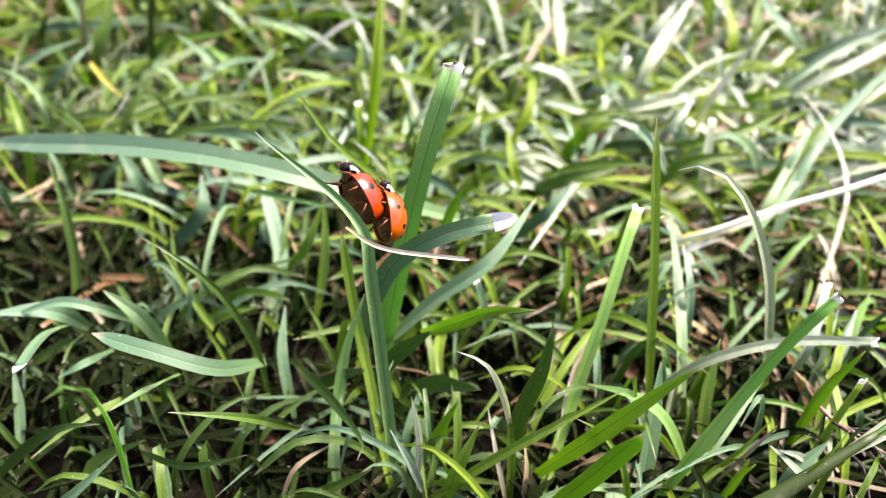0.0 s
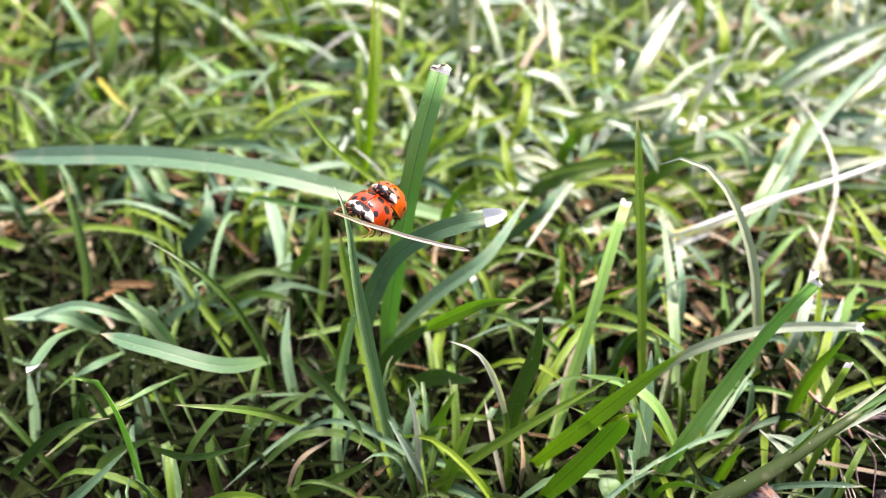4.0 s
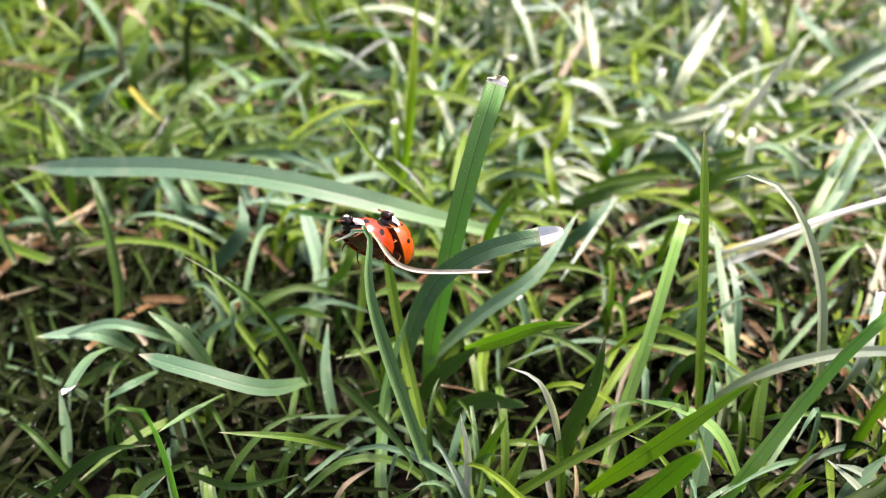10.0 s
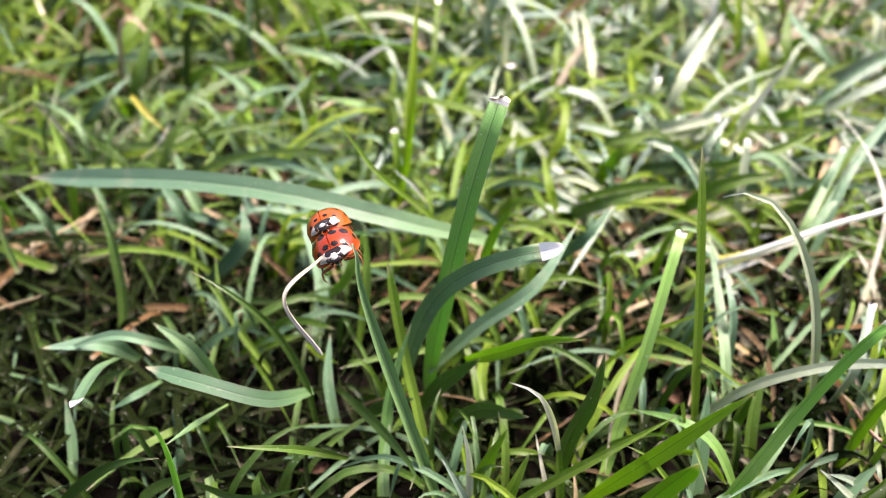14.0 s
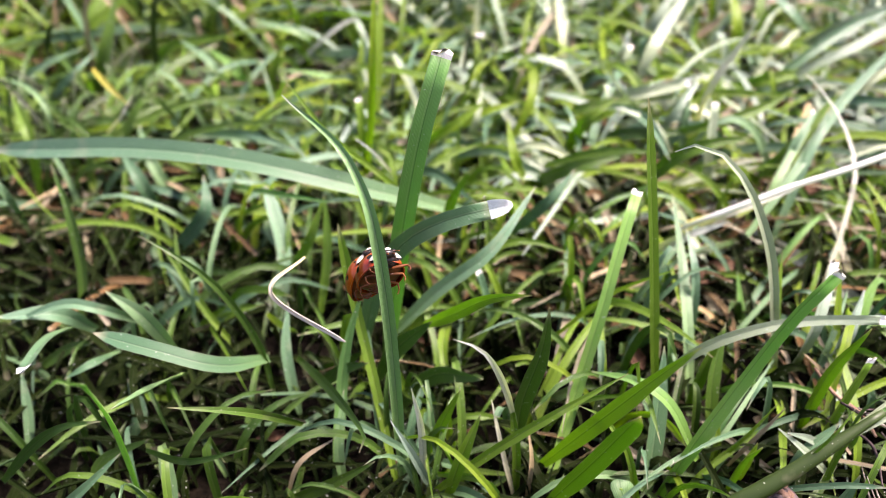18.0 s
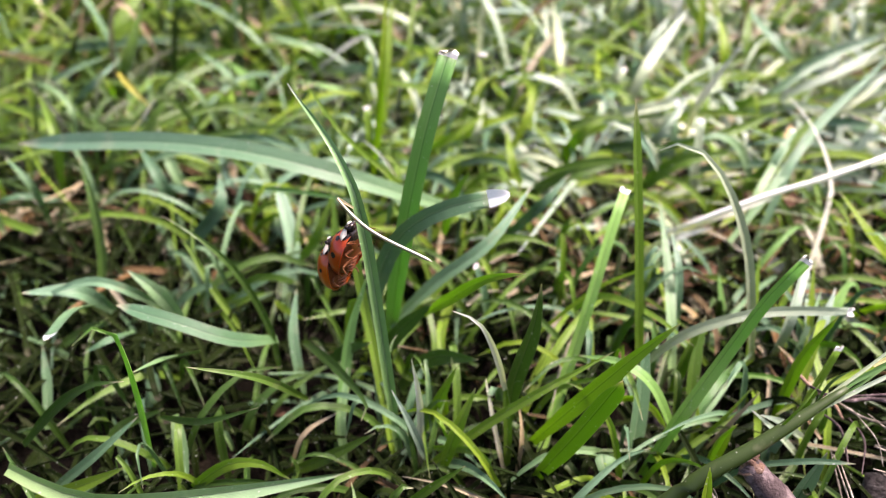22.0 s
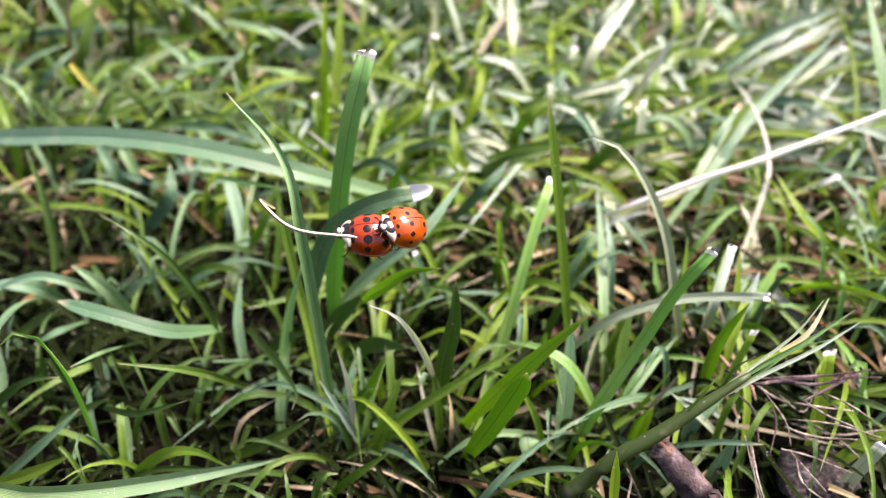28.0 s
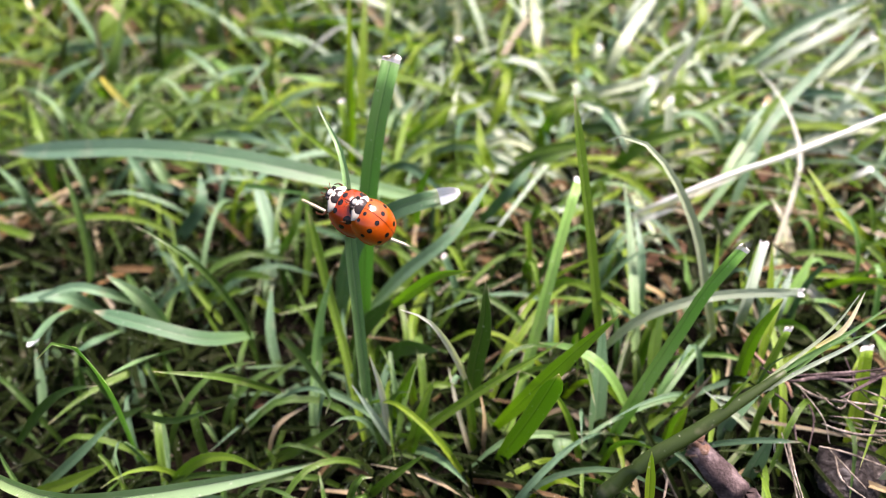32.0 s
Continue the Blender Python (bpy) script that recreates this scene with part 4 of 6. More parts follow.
blade("c", 2.9, "cut", (-0.00858, 0.07858, 0.003), (-0.00727, 0.07845, 0.014), (-0.00455, 0.07674, 0.03), (-0.00168, 0.07749, 0.043), (0.00123, 0.08004, 0.052))
blade("b", 2.8, "dry", (-0.0119, 0.07751, 0.008), (-0.0088, 0.07687, 0.02), (-0.00505, 0.07422, 0.029), (0.00046, 0.07287, 0.034), (0.00862, 0.07335, 0.036))
blade("m", 1.9, "pt", (-0.00834, 0.07857, 0.008), (-0.00103, 0.07976, 0.016), (0.00658, 0.08129, 0.022), (0.01305, 0.08964, 0.026))
blade("g", 1.5, "pt", (-0.00772, 0.07881, 0.004), (0.00055, 0.08442, 0.013), (0.00695, 0.08597, 0.018), (0.0121, 0.08618, 0.019), (0.0178, 0.08552, 0.017))
blade("l", 1.7, "pt", (-0.00299, 0.07712, 0.012), (0.00118, 0.06946, 0.022), (0.00551, 0.06404, 0.03), (0.00985, 0.06047, 0.034))
blade("b", 2.0, "bl", (-0.02398, 0.07289, 0.011), (-0.02743, 0.06504, 0.019), (-0.03422, 0.06429, 0.023), (-0.04176, 0.06625, 0.024))
blade("g", 1.4, "pt", (-0.01931, 0.08695, 0.005), (-0.01781, 0.0923, 0.013), (-0.01784, 0.09721, 0.02))
blade("d", 2.2, "pt", (-0.00962, 0.07222, 0.007), (-0.00619, 0.07131, 0.014), (-0.00126, 0.06852, 0.022))
blade("d", 1.6, "pt", (-0.01712, 0.07045, 0.008), (-0.01348, 0.0688, 0.013), (-0.00965, 0.06726, 0.016))
blade("d", 1.4, "pt", (-0.02086, 0.07543, 0.008), (-0.01444, 0.06481, 0.014), (-0.00933, 0.05596, 0.017), (-0.00977, 0.05397, 0.016))
blade("d", 2.3, "pt", (-0.00643, 0.06893, 0.005), (-0.00173, 0.06901, 0.011), (0.00467, 0.06412, 0.016))
blade("d", 1.6, "pt", (-0.01887, 0.07729, 0.003), (-0.01505, 0.07564, 0.006), (-0.01135, 0.0746, 0.01))
blade("g", 1.3, "pt", (-0.00811, 0.07821, 0.004), (-0.00508, 0.06863, 0.008), (-0.00052, 0.06582, 0.009))
tuft("tuft of sheen-painted and yellow-green grass blades in the lawn", -0.1133, 0.1732)
blade("b", 2.0, "pt", (-0.10145, 0.17038, 0.0094), (-0.07558, 0.15413, 0.019), (-0.0579, 0.1543, 0.02))
blade("m", 1.6, "pt", (-0.11781, 0.16329, 0.0074), (-0.10033, 0.15387, 0.016), (-0.09207, 0.15648, 0.018))
blade("l", 1.6, "pt", (-0.10769, 0.17098, 0.0074), (-0.08986, 0.15629, 0.017), (-0.07965, 0.15536, 0.019))
blade("d", 2.8, "pt", (-0.12617, 0.18813, 0.0074), (-0.11093, 0.18229, 0.019), (-0.10542, 0.18918, 0.023))
tuft("tuft of sheen-painted and yellow-green grass blades in the lawn", 0.0301, 0.1635)
blade("p", 1.6, "pt", (0.02183, 0.15187, 0.0054), (0.0213, 0.15204, 0.017), (0.02126, 0.16416, 0.023))
blade("p", 2.2, "pt", (0.03909, 0.15603, 0.0064), (0.04187, 0.15148, 0.018), (0.04746, 0.15729, 0.023))
blade("p", 1.8, "pt", (0.03524, 0.15122, 0.0054), (0.03555, 0.1463, 0.015), (0.03713, 0.15115, 0.017))
blade("p", 1.6, "pt", (0.00561, 0.18173, 0.0064), (0.00612, 0.17953, 0.016), (0.00751, 0.19112, 0.02))
blade("l", 1.6, "pt", (0.02056, 0.17262, 0.0054), (0.01462, 0.17222, 0.018), (0.00978, 0.18399, 0.023))
blade("p", 1.8, "pt", (0.02609, 0.15213, 0.0044), (0.02438, 0.15243, 0.016), (0.02493, 0.16411, 0.021))
blade("p", 2.2, "pt", (0.03986, 0.17224, 0.0054), (0.03297, 0.17326, 0.017), (0.03059, 0.18482, 0.021))
blade("p", 2, "pt", (0.04375, 0.18165, 0.0054), (0.04349, 0.17857, 0.016), (0.04602, 0.18994, 0.02))
blade("w", 0.8, "pt", (0.00866, 0.06098, 0.011), (0.00687, 0.05857, 0.022), (0.00458, 0.05641, 0.03), (0.00146, 0.05647, 0.032))
blade("w", .9, "pt", (-0.00313, 0.05695, 0.002), (-0.00275, 0.05735, 0.015), (-0.00349, 0.05763, 0.023))
STEM = part("dry_grass_stem", rough_rod([(0.03562, 0.09551, 0.0122), (0.04281, 0.09235, 0.019), (0.05049, 0.09311, 0.022), (0.05759, 0.09284, 0.025), (0.06971, 0.0948, 0.029), (0.0845, 0.0975, 0.0338)], [0.00045, 0.00045, 0.00042, 0.0004, 0.00036], 10, 9, 0.06), BLEACHED)
tagged(STEM, "long bleached dry grass stem lying over the blades", "straw", "loose straws")
blade("w", .9, "pt", (0.03668, 0.09669, 0.0102), (0.04275, 0.09354, 0.017), (0.05225, 0.09602, 0.019))
blade("w", .9, "pt", (0.05442, 0.08419, 0.0042), (0.06106, 0.0958, 0.011), (0.06505, 0.10517, 0.016), (0.06372, 0.11419, 0.021), (0.0603, 0.12071, 0.024))
blade("w", 1.3, "pt", (0.04390, 0.12166, 0.0140), (0.04479, 0.12002, 0.0220), (0.04759, 0.12127, 0.0270), (0.05169, 0.12294, 0.0330))
blade("s", .7, "pt", (0.05371, 0.06845, 0.005), (0.04982, 0.06965, 0.009), (0.04661, 0.07058, 0.012))
blade("s", .7, "pt", (0.0354, 0.05899, 0.004), (0.03793, 0.05944, 0.009), (0.04075, 0.06017, 0.014))
blade("w", .7, "pt", (0.05028, 0.05547, 0.024), (0.05345, 0.0565, 0.026), (0.05611, 0.05935, 0.029))
blade("w", 0.8, "pt", (-0.06347, 0.12872, 0.0114), (-0.0557, 0.12036, 0.02), (-0.05338, 0.12267, 0.023))
blade("w", 0.8, "pt", (-0.04006, 0.16924, 0.0094), (-0.02611, 0.16, 0.02), (-0.01374, 0.15779, 0.022))
blade("w", 0.6, "pt", (-0.00891, 0.11112, 0.0134), (-0.01065, 0.10458, 0.022), (-0.01359, 0.10478, 0.025))
blade("s", 1.2, "pt", (0.02788, 0.15406, 0.0064), (0.02471, 0.15445, 0.017), (0.02255, 0.16711, 0.021))
blade("w", 1.2, "cut", (0.07119, 0.10661, 0.0074), (0.07135, 0.09945, 0.015), (0.07515, 0.10048, 0.016))
blade("w", 1.3, "pt", (0.03076, 0.09588, 0.0064), (0.03574, 0.09193, 0.014), (0.04275, 0.0938, 0.015))
blade("w", 1.0, "pt", (0.03773, 0.10373, 0.0054), (0.04051, 0.09615, 0.014), (0.04817, 0.09508, 0.017))
blade("w", 1.6, "pt", (0.04504, 0.11845, 0.0064), (0.04674, 0.1099, 0.014), (0.05289, 0.1107, 0.014))
blade("s", 1.2, "pt", (0.09053, 0.11105, 0.0054), (0.084, 0.10841, 0.015), (0.08344, 0.11248, 0.017))
blade("w", 1.2, "pt", (0.06173, 0.08903, 0.0054), (0.06056, 0.0952, 0.01), (0.05921, 0.09879, 0.012))
blade("w", .9, "pt", (-0.09637, 0.17686, 0.0104), (-0.09417, 0.17079, 0.02), (-0.09983, 0.18089, 0.023))
blade("w", 0.8, "pt", (-0.0361, 0.15196, 0.0064), (-0.02477, 0.15159, 0.017), (-0.01749, 0.15564, 0.02), (-0.00821, 0.15652, 0.021))
blade("w", .8, "pt", (-0.08888, 0.12174, 0.0074), (-0.08542, 0.11792, 0.017), (-0.08768, 0.12348, 0.02))
blade("s", 1.4, "pt", (0.02708, 0.18166, 0.0074), (0.02652, 0.15777, 0.013), (0.02818, 0.14711, 0.011))
blade("s", .6, "pt", (-0.02026, 0.05613, 0.004), (-0.01805, 0.05767, 0.009), (-0.01372, 0.06042, 0.01))
blade("w", .6, "pt", (0.0084, 0.05647, 0.001), (0.00691, 0.05932, 0.008), (0.00569, 0.06372, 0.013))
blade("w", .6, "pt", (0.00771, 0.06088, 0.002), (0.00959, 0.0637, 0.009), (0.01147, 0.0664, 0.015))
blade("s", .6, "pt", (0.00951, 0.05483, 0.001), (0.01042, 0.05757, 0.008), (0.00995, 0.06012, 0.012))
blade("s", .7, "pt", (0.04124, 0.08314, 0.004), (0.03676, 0.08289, 0.008), (0.03262, 0.08278, 0.01))
blade("s", 1.0, "pt", (0.01685, 0.06081, 0.003), (0.02192, 0.06187, 0.005), (0.02722, 0.05799, 0.003))

# pale blades here carry the sky sheen in their colour
tuft("tuft of sheen-painted and yellow-green blades crossing in the sunlit lawn", 0.045, 0.135)
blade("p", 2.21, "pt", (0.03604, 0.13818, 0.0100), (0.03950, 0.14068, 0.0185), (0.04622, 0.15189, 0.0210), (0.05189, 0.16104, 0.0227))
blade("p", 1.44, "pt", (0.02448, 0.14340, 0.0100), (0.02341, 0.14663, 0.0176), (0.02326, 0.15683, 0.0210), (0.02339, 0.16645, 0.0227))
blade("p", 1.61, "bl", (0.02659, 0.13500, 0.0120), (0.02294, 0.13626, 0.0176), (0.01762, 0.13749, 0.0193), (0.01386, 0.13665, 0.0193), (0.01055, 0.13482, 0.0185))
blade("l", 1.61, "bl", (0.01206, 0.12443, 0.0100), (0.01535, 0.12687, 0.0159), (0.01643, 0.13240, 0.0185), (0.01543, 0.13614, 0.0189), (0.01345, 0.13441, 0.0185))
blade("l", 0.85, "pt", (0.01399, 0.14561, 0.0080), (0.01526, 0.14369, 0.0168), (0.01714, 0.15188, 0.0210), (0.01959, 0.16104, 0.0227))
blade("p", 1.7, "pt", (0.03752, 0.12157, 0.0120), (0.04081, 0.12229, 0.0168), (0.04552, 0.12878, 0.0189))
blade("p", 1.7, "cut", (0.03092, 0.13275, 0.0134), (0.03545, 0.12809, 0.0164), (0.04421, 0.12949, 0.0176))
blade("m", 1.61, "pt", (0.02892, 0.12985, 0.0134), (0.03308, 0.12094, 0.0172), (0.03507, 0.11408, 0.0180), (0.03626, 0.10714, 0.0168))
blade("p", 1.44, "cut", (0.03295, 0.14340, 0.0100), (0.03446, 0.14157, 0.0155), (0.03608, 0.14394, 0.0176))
blade("g", 1.36, "pt", (0.01688, 0.11187, 0.0130), (0.02395, 0.11049, 0.0164), (0.03098, 0.10908, 0.0176), (0.03491, 0.10924, 0.0164))
blade("g", 1.7, "pt", (0.03838, 0.11954, 0.0134), (0.04390, 0.11640, 0.0168), (0.05328, 0.11978, 0.0176), (0.06241, 0.12675, 0.0172))
blade("l", 1.27, "pt", (0.03712, 0.12340, 0.0134), (0.04620, 0.12630, 0.0168), (0.05473, 0.12498, 0.0176), (0.06393, 0.12482, 0.0168))
tuft("tuft of long sheen-painted blades arching over the sunlit lawn", 0.08, 0.13)
blade("m", 1.87, "pt", (0.05893, 0.13501, 0.0120), (0.06794, 0.13792, 0.0176), (0.07794, 0.14420, 0.0201), (0.09170, 0.15189, 0.0210))
blade("p", 1.7, "pt", (0.06246, 0.13601, 0.0120), (0.06940, 0.13555, 0.0172), (0.07705, 0.13812, 0.0193), (0.09023, 0.14797, 0.0206))
blade("m", 1.7, "pt", (0.04686, 0.09625, 0.0100), (0.05630, 0.10579, 0.0155), (0.06780, 0.12026, 0.0185), (0.08035, 0.13236, 0.0214), (0.08696, 0.13948, 0.0227))
blade("m", 1.5, "cut", (0.05062, 0.10172, 0.0100), (0.05277, 0.10392, 0.0147), (0.06249, 0.11794, 0.0180))
blade("p", 1.27, "pt", (0.07270, 0.12825, 0.0120), (0.07669, 0.12932, 0.0168), (0.08576, 0.13574, 0.0189))
blade("m", 1.7, "pt", (0.06948, 0.13109, 0.0120), (0.07218, 0.12466, 0.0159), (0.07897, 0.12229, 0.0168))
blade("g", 1.87, "pt", (0.06999, 0.16840, 0.0100), (0.07195, 0.16203, 0.0185), (0.07898, 0.16834, 0.0218))
blade("m", 1.87, "pt", (0.07835, 0.15583, 0.0100), (0.07075, 0.15366, 0.0176), (0.06731, 0.15985, 0.0201), (0.06654, 0.16649, 0.0214))
blade("p", 1.7, "pt", (0.09049, 0.16453, 0.0120), (0.09076, 0.16467, 0.0185), (0.09507, 0.17214, 0.0214))
tuft("tuft of tall yellow-green blades behind the upright leaf", -0.0150, 0.1170)
blade("l", 1.3, "pt", (-0.01461, 0.11814, 0.0060), (-0.01207, 0.11535, 0.0200), (-0.01047, 0.11466, 0.0330), (-0.00950, 0.11895, 0.0430), (-0.00907, 0.12015, 0.0460))
blade("g", 1.5, "cut", (-0.01391, 0.11982, 0.0060), (-0.01393, 0.11787, 0.0160), (-0.01433, 0.12091, 0.0220))


# ---- smaller tufts between the plants ----
TONES = {"g": "mid-green", "l": "yellow-green", "b": "blue-green", "c": "cool green", "d": "dark green", "m": "pale blue-green", "p": "sheen-painted", "u": "shade-painted"}


def small_tufts(seed, count, area, kinds, tall, reach, wide, blades):
    """Plants of arching blades, each of one or two kinds of leaf."""
    rng = random.Random(seed)
    for _ in range(count):
        x, y = rng.uniform(*area[0]), rng.uniform(*area[1])
        two = rng.choices([k for k, _ in kinds], [w for _, w in kinds], k=2)
        tones = [TONES[k] for k in dict.fromkeys(two)]
        tuft("small tuft of %s grass blades" % " and ".join(tones), x, y)
        for _ in range(blades):
            go, far, high = rng.uniform(-0.3, 3.4) if y > 0.09 else rng.uniform(0, math.tau), rng.uniform(*reach), rng.uniform(*tall)
            if rng.random() < 0.25:
                far, high = far * 0.35, high * 1.25
            root = Vector((x + rng.uniform(-0.003, 0.003), y + rng.uniform(-0.003, 0.003), lawn_height(x, y) - 0.001))
            out, bend = Vector((math.cos(go), math.sin(go), 0)), Vector((-math.sin(go), math.cos(go), 0)) * rng.uniform(-0.25, 0.25) * far
            blade(rng.choice(two), rng.uniform(*wide), rng.choice(("pt", "pt", "pt", "bl")), root, root + out * far * 0.3 + Vector((0, 0, high * 0.75)),
                  root + out * far * 0.68 + bend * 0.5 + Vector((0, 0, high)), root + out * far + bend + Vector((0, 0, high * rng.uniform(0.5, 1.05))))


# tufts on the left take dark kinds, their shade put into colour
small_tufts(41, 22, ((-0.055, 0.0), (0.035, 0.1)), [("d", 4), ("g", 0.6), ("b", 2.4)], (0.008, 0.015), (0.010, 0.024), (0.6, 1.15), 4)
small_tufts(42, 46, ((-0.005, 0.085), (0.035, 0.105)), [("d", 1), ("g", 4), ("c", 1.5), ("b", 1), ("l", 1.6), ("m", 1.4)], (0.008, 0.016), (0.010, 0.028), (0.6, 1.15), 4)
small_tufts(43, 30, ((-0.045, 0.05), (0.102, 0.128)), [("g", 4), ("l", 1), ("m", 2), ("d", 1)], (0.008, 0.017), (0.012, 0.034), (0.6, 1.3), 5)
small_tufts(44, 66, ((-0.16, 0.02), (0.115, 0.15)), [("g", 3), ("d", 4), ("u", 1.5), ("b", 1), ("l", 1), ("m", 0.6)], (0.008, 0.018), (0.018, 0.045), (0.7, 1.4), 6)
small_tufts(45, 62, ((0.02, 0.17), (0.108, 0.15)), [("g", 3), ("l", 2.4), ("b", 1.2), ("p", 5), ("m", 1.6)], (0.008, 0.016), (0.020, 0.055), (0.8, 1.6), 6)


# ---- litter on the soil ----
def bark_material(name, dark, mid, light, grain=420.0, relief=0.0004):
    m, nt, bsdf = material(name)
    coord = nt.nodes.new("ShaderNodeTexCoord")
    coarse = nd(nt, "ShaderNodeTexNoise", Scale=grain, Detail=6.0, Distortion=0.6)
    crumb = nd(nt, "ShaderNodeTexNoise", Scale=grain * 7, Detail=3.0)
    for n in (coarse, crumb):
        nt.links.new(coord.outputs["Object"], n.inputs["Vector"])
    tone = ramp(nt, coarse.outputs["Fac"], (0.35, dark), (0.55, mid), (0.7, light))
    tone = mixed(nt, 1.0, tone, ramp(nt, crumb.outputs["Fac"], (0.3, (0.6, 0.6, 0.6)), (0.7, (1.4, 1.4, 1.4))), "MULTIPLY")
    nt.links.new(tone, bsdf.inputs["Base Color"])
    bsdf.inputs["Roughness"].default_value = 0.85
    bsdf.inputs["Specular IOR Level"].default_value = 0.12
    bump = nd(nt, "ShaderNodeBump", Strength=0.9, Distance=relief)
    nt.links.new(coarse.outputs["Fac"], bump.inputs["Height"])
    fine = nd(nt, "ShaderNodeBump", Strength=0.7, Distance=relief * 0.4)
    nt.links.new(crumb.outputs["Fac"], fine.inputs["Height"])
    nt.links.new(bump.outputs[0], fine.inputs["Normal"])
    nt.links.new(fine.outputs[0], bsdf.inputs["Normal"])
    return m


BARK = bark_material("bark", (0.030, 0.022, 0.021), (0.075, 0.056, 0.054), (0.17, 0.135, 0.13))
ROOT = bark_material("dry_root", (0.10, 0.085, 0.065), (0.24, 0.21, 0.165), (0.42, 0.39, 0.33), 700.0, 0.0002)
SPLINTER = bark_material("splinter", (0.10, 0.055, 0.035), (0.22, 0.14, 0.095), (0.38, 0.28, 0.21), 900.0, 0.0003)
CRUMB = bark_material("dry_soil", (0.020, 0.017, 0.015), (0.065, 0.058, 0.053), (0.19, 0.18, 0.17), 900.0, 0.0008)
DEAD = bark_material("dead_leaf", (0.050, 0.028, 0.016), (0.125, 0.072, 0.042), (0.27, 0.17, 0.105), 260.0, 0.0003)


twig = part("twig", rough_rod([(0.03563, 0.04847, 0.01500), (0.03710, 0.04719, 0.01400), (0.03929, 0.04530, 0.01200), (0.04271, 0.04331, 0.00850), (0.04832, 0.04086, 0.00200)], [0.0013, 0.0018, 0.0019, 0.0021, 0.0022], 14), BARK)
tagged(twig, "dark brown broken twig lying on the soil", "twig", "", "thing")
part("broken_end", rough_rod([(0.03679, 0.04892, 0.01660), (0.03594, 0.04854, 0.01580), (0.03624, 0.04792, 0.01460)], [0.0003, 0.0010, 0.0016], 10, 4, 0.6), SPLINTER, twig, "splintered tan end")
tagged(part("rootlet", rough_rod([(0.05032, 0.06279, 0.01), (0.05668, 0.06165, 0.011), (0.06127, 0.06176, 0.011), (0.06575, 0.06134, 0.012)], [9e-05, 0.000186, 9e-05], 7, 0), BARK), "wiry brown rootlet lying on the soil", "root", "dead rootlets", "thing")
tagged(part("rootlet", rough_rod([(0.05859, 0.05971, 0.01), (0.06148, 0.06094, 0.012), (0.06549, 0.0588, 0.011)], [7.5e-05, 0.000155, 7.5e-05], 7, 1), BARK), "wiry brown rootlet lying on the soil", "root", "dead rootlets", "thing")
tagged(part("rootlet", rough_rod([(0.05955, 0.05952, 0.009), (0.06244, 0.05484, 0.009), (0.06632, 0.05258, 0.009)], [9e-05, 0.000186, 9e-05], 7, 2), BARK), "wiry brown rootlet lying on the soil", "root", "dead rootlets", "thing")
tagged(part("rootlet", rough_rod([(0.05587, 0.05658, 0.008), (0.06068, 0.05398, 0.009), (0.06753, 0.05476, 0.009)], [7.5e-05, 0.000155, 7.5e-05], 7, 3), ROOT), "dry tan rootlet lying on the soil", "root", "dead rootlets", "thing")
tagged(part("rootlet", rough_rod([(0.05765, 0.05748, 0.008), (0.06204, 0.05291, 0.008), (0.06431, 0.04846, 0.007)], [6e-05, 0.000124, 6e-05], 7, 4), ROOT), "dry tan rootlet lying on the soil", "root", "dead rootlets", "thing")
tagged(part("rootlet", rough_rod([(0.05043, 0.05648, 0.007), (0.04929, 0.04948, 0.007), (0.04906, 0.04524, 0.006)], [6e-05, 0.000124, 6e-05], 7, 5), ROOT), "dry tan rootlet lying on the soil", "root", "dead rootlets", "thing")
tagged(part("rootlet", rough_rod([(0.03299, 0.04988, 0.008), (0.03307, 0.04758, 0.009), (0.03426, 0.046, 0.007)], [9e-05, 0.000186, 9e-05], 7, 6), ROOT), "dry tan rootlet lying on the soil", "root", "dead rootlets", "thing")
tagged(part("rootlet", rough_rod([(0.05707, 0.0567, 0.015), (0.05999, 0.05363, 0.016), (0.06342, 0.05089, 0.015)], [6.6e-05, 0.0001364, 6.6e-05], 7, 7), ROOT), "dry tan rootlet lying on the soil", "root", "dead rootlets", "thing")
tagged(part("rootlet", rough_rod([(0.05329, 0.0529, 0.014), (0.05805, 0.05123, 0.015), (0.06337, 0.04994, 0.014)], [6e-05, 0.000124, 6e-05], 7, 8), ROOT), "dry tan rootlet lying on the soil", "root", "dead rootlets", "thing")
tagged(part("rootlet", rough_rod([(0.0473, 0.05132, 0.013), (0.04696, 0.0464, 0.013), (0.04768, 0.04302, 0.011)], [5.4e-05, 0.0001116, 5.4e-05], 7, 9), ROOT), "dry tan rootlet lying on the soil", "root", "dead rootlets", "thing")
tagged(part("rootlet", rough_rod([(0.05272, 0.04942, 0.012), (0.0539, 0.04657, 0.012), (0.05611, 0.04507, 0.01)], [6e-05, 0.000124, 6e-05], 7, 10), ROOT), "dry tan rootlet lying on the soil", "root", "dead rootlets", "thing")
tagged(part("rootlet", rough_rod([(0.0485, 0.05771, 0.016), (0.05385, 0.05716, 0.017), (0.05891, 0.05743, 0.017), (0.06415, 0.05817, 0.017)], [8.4e-05, 0.0001736, 8.4e-05], 7, 11), BARK), "wiry brown rootlet lying on the soil", "root", "dead rootlets", "thing")
tagged(part("rootlet", rough_rod([(0.05748, 0.05579, 0.015), (0.06063, 0.05749, 0.016), (0.06574, 0.05776, 0.016)], [6.6e-05, 0.0001364, 6.6e-05], 7, 12), BARK), "wiry brown rootlet lying on the soil", "root", "dead rootlets", "thing")
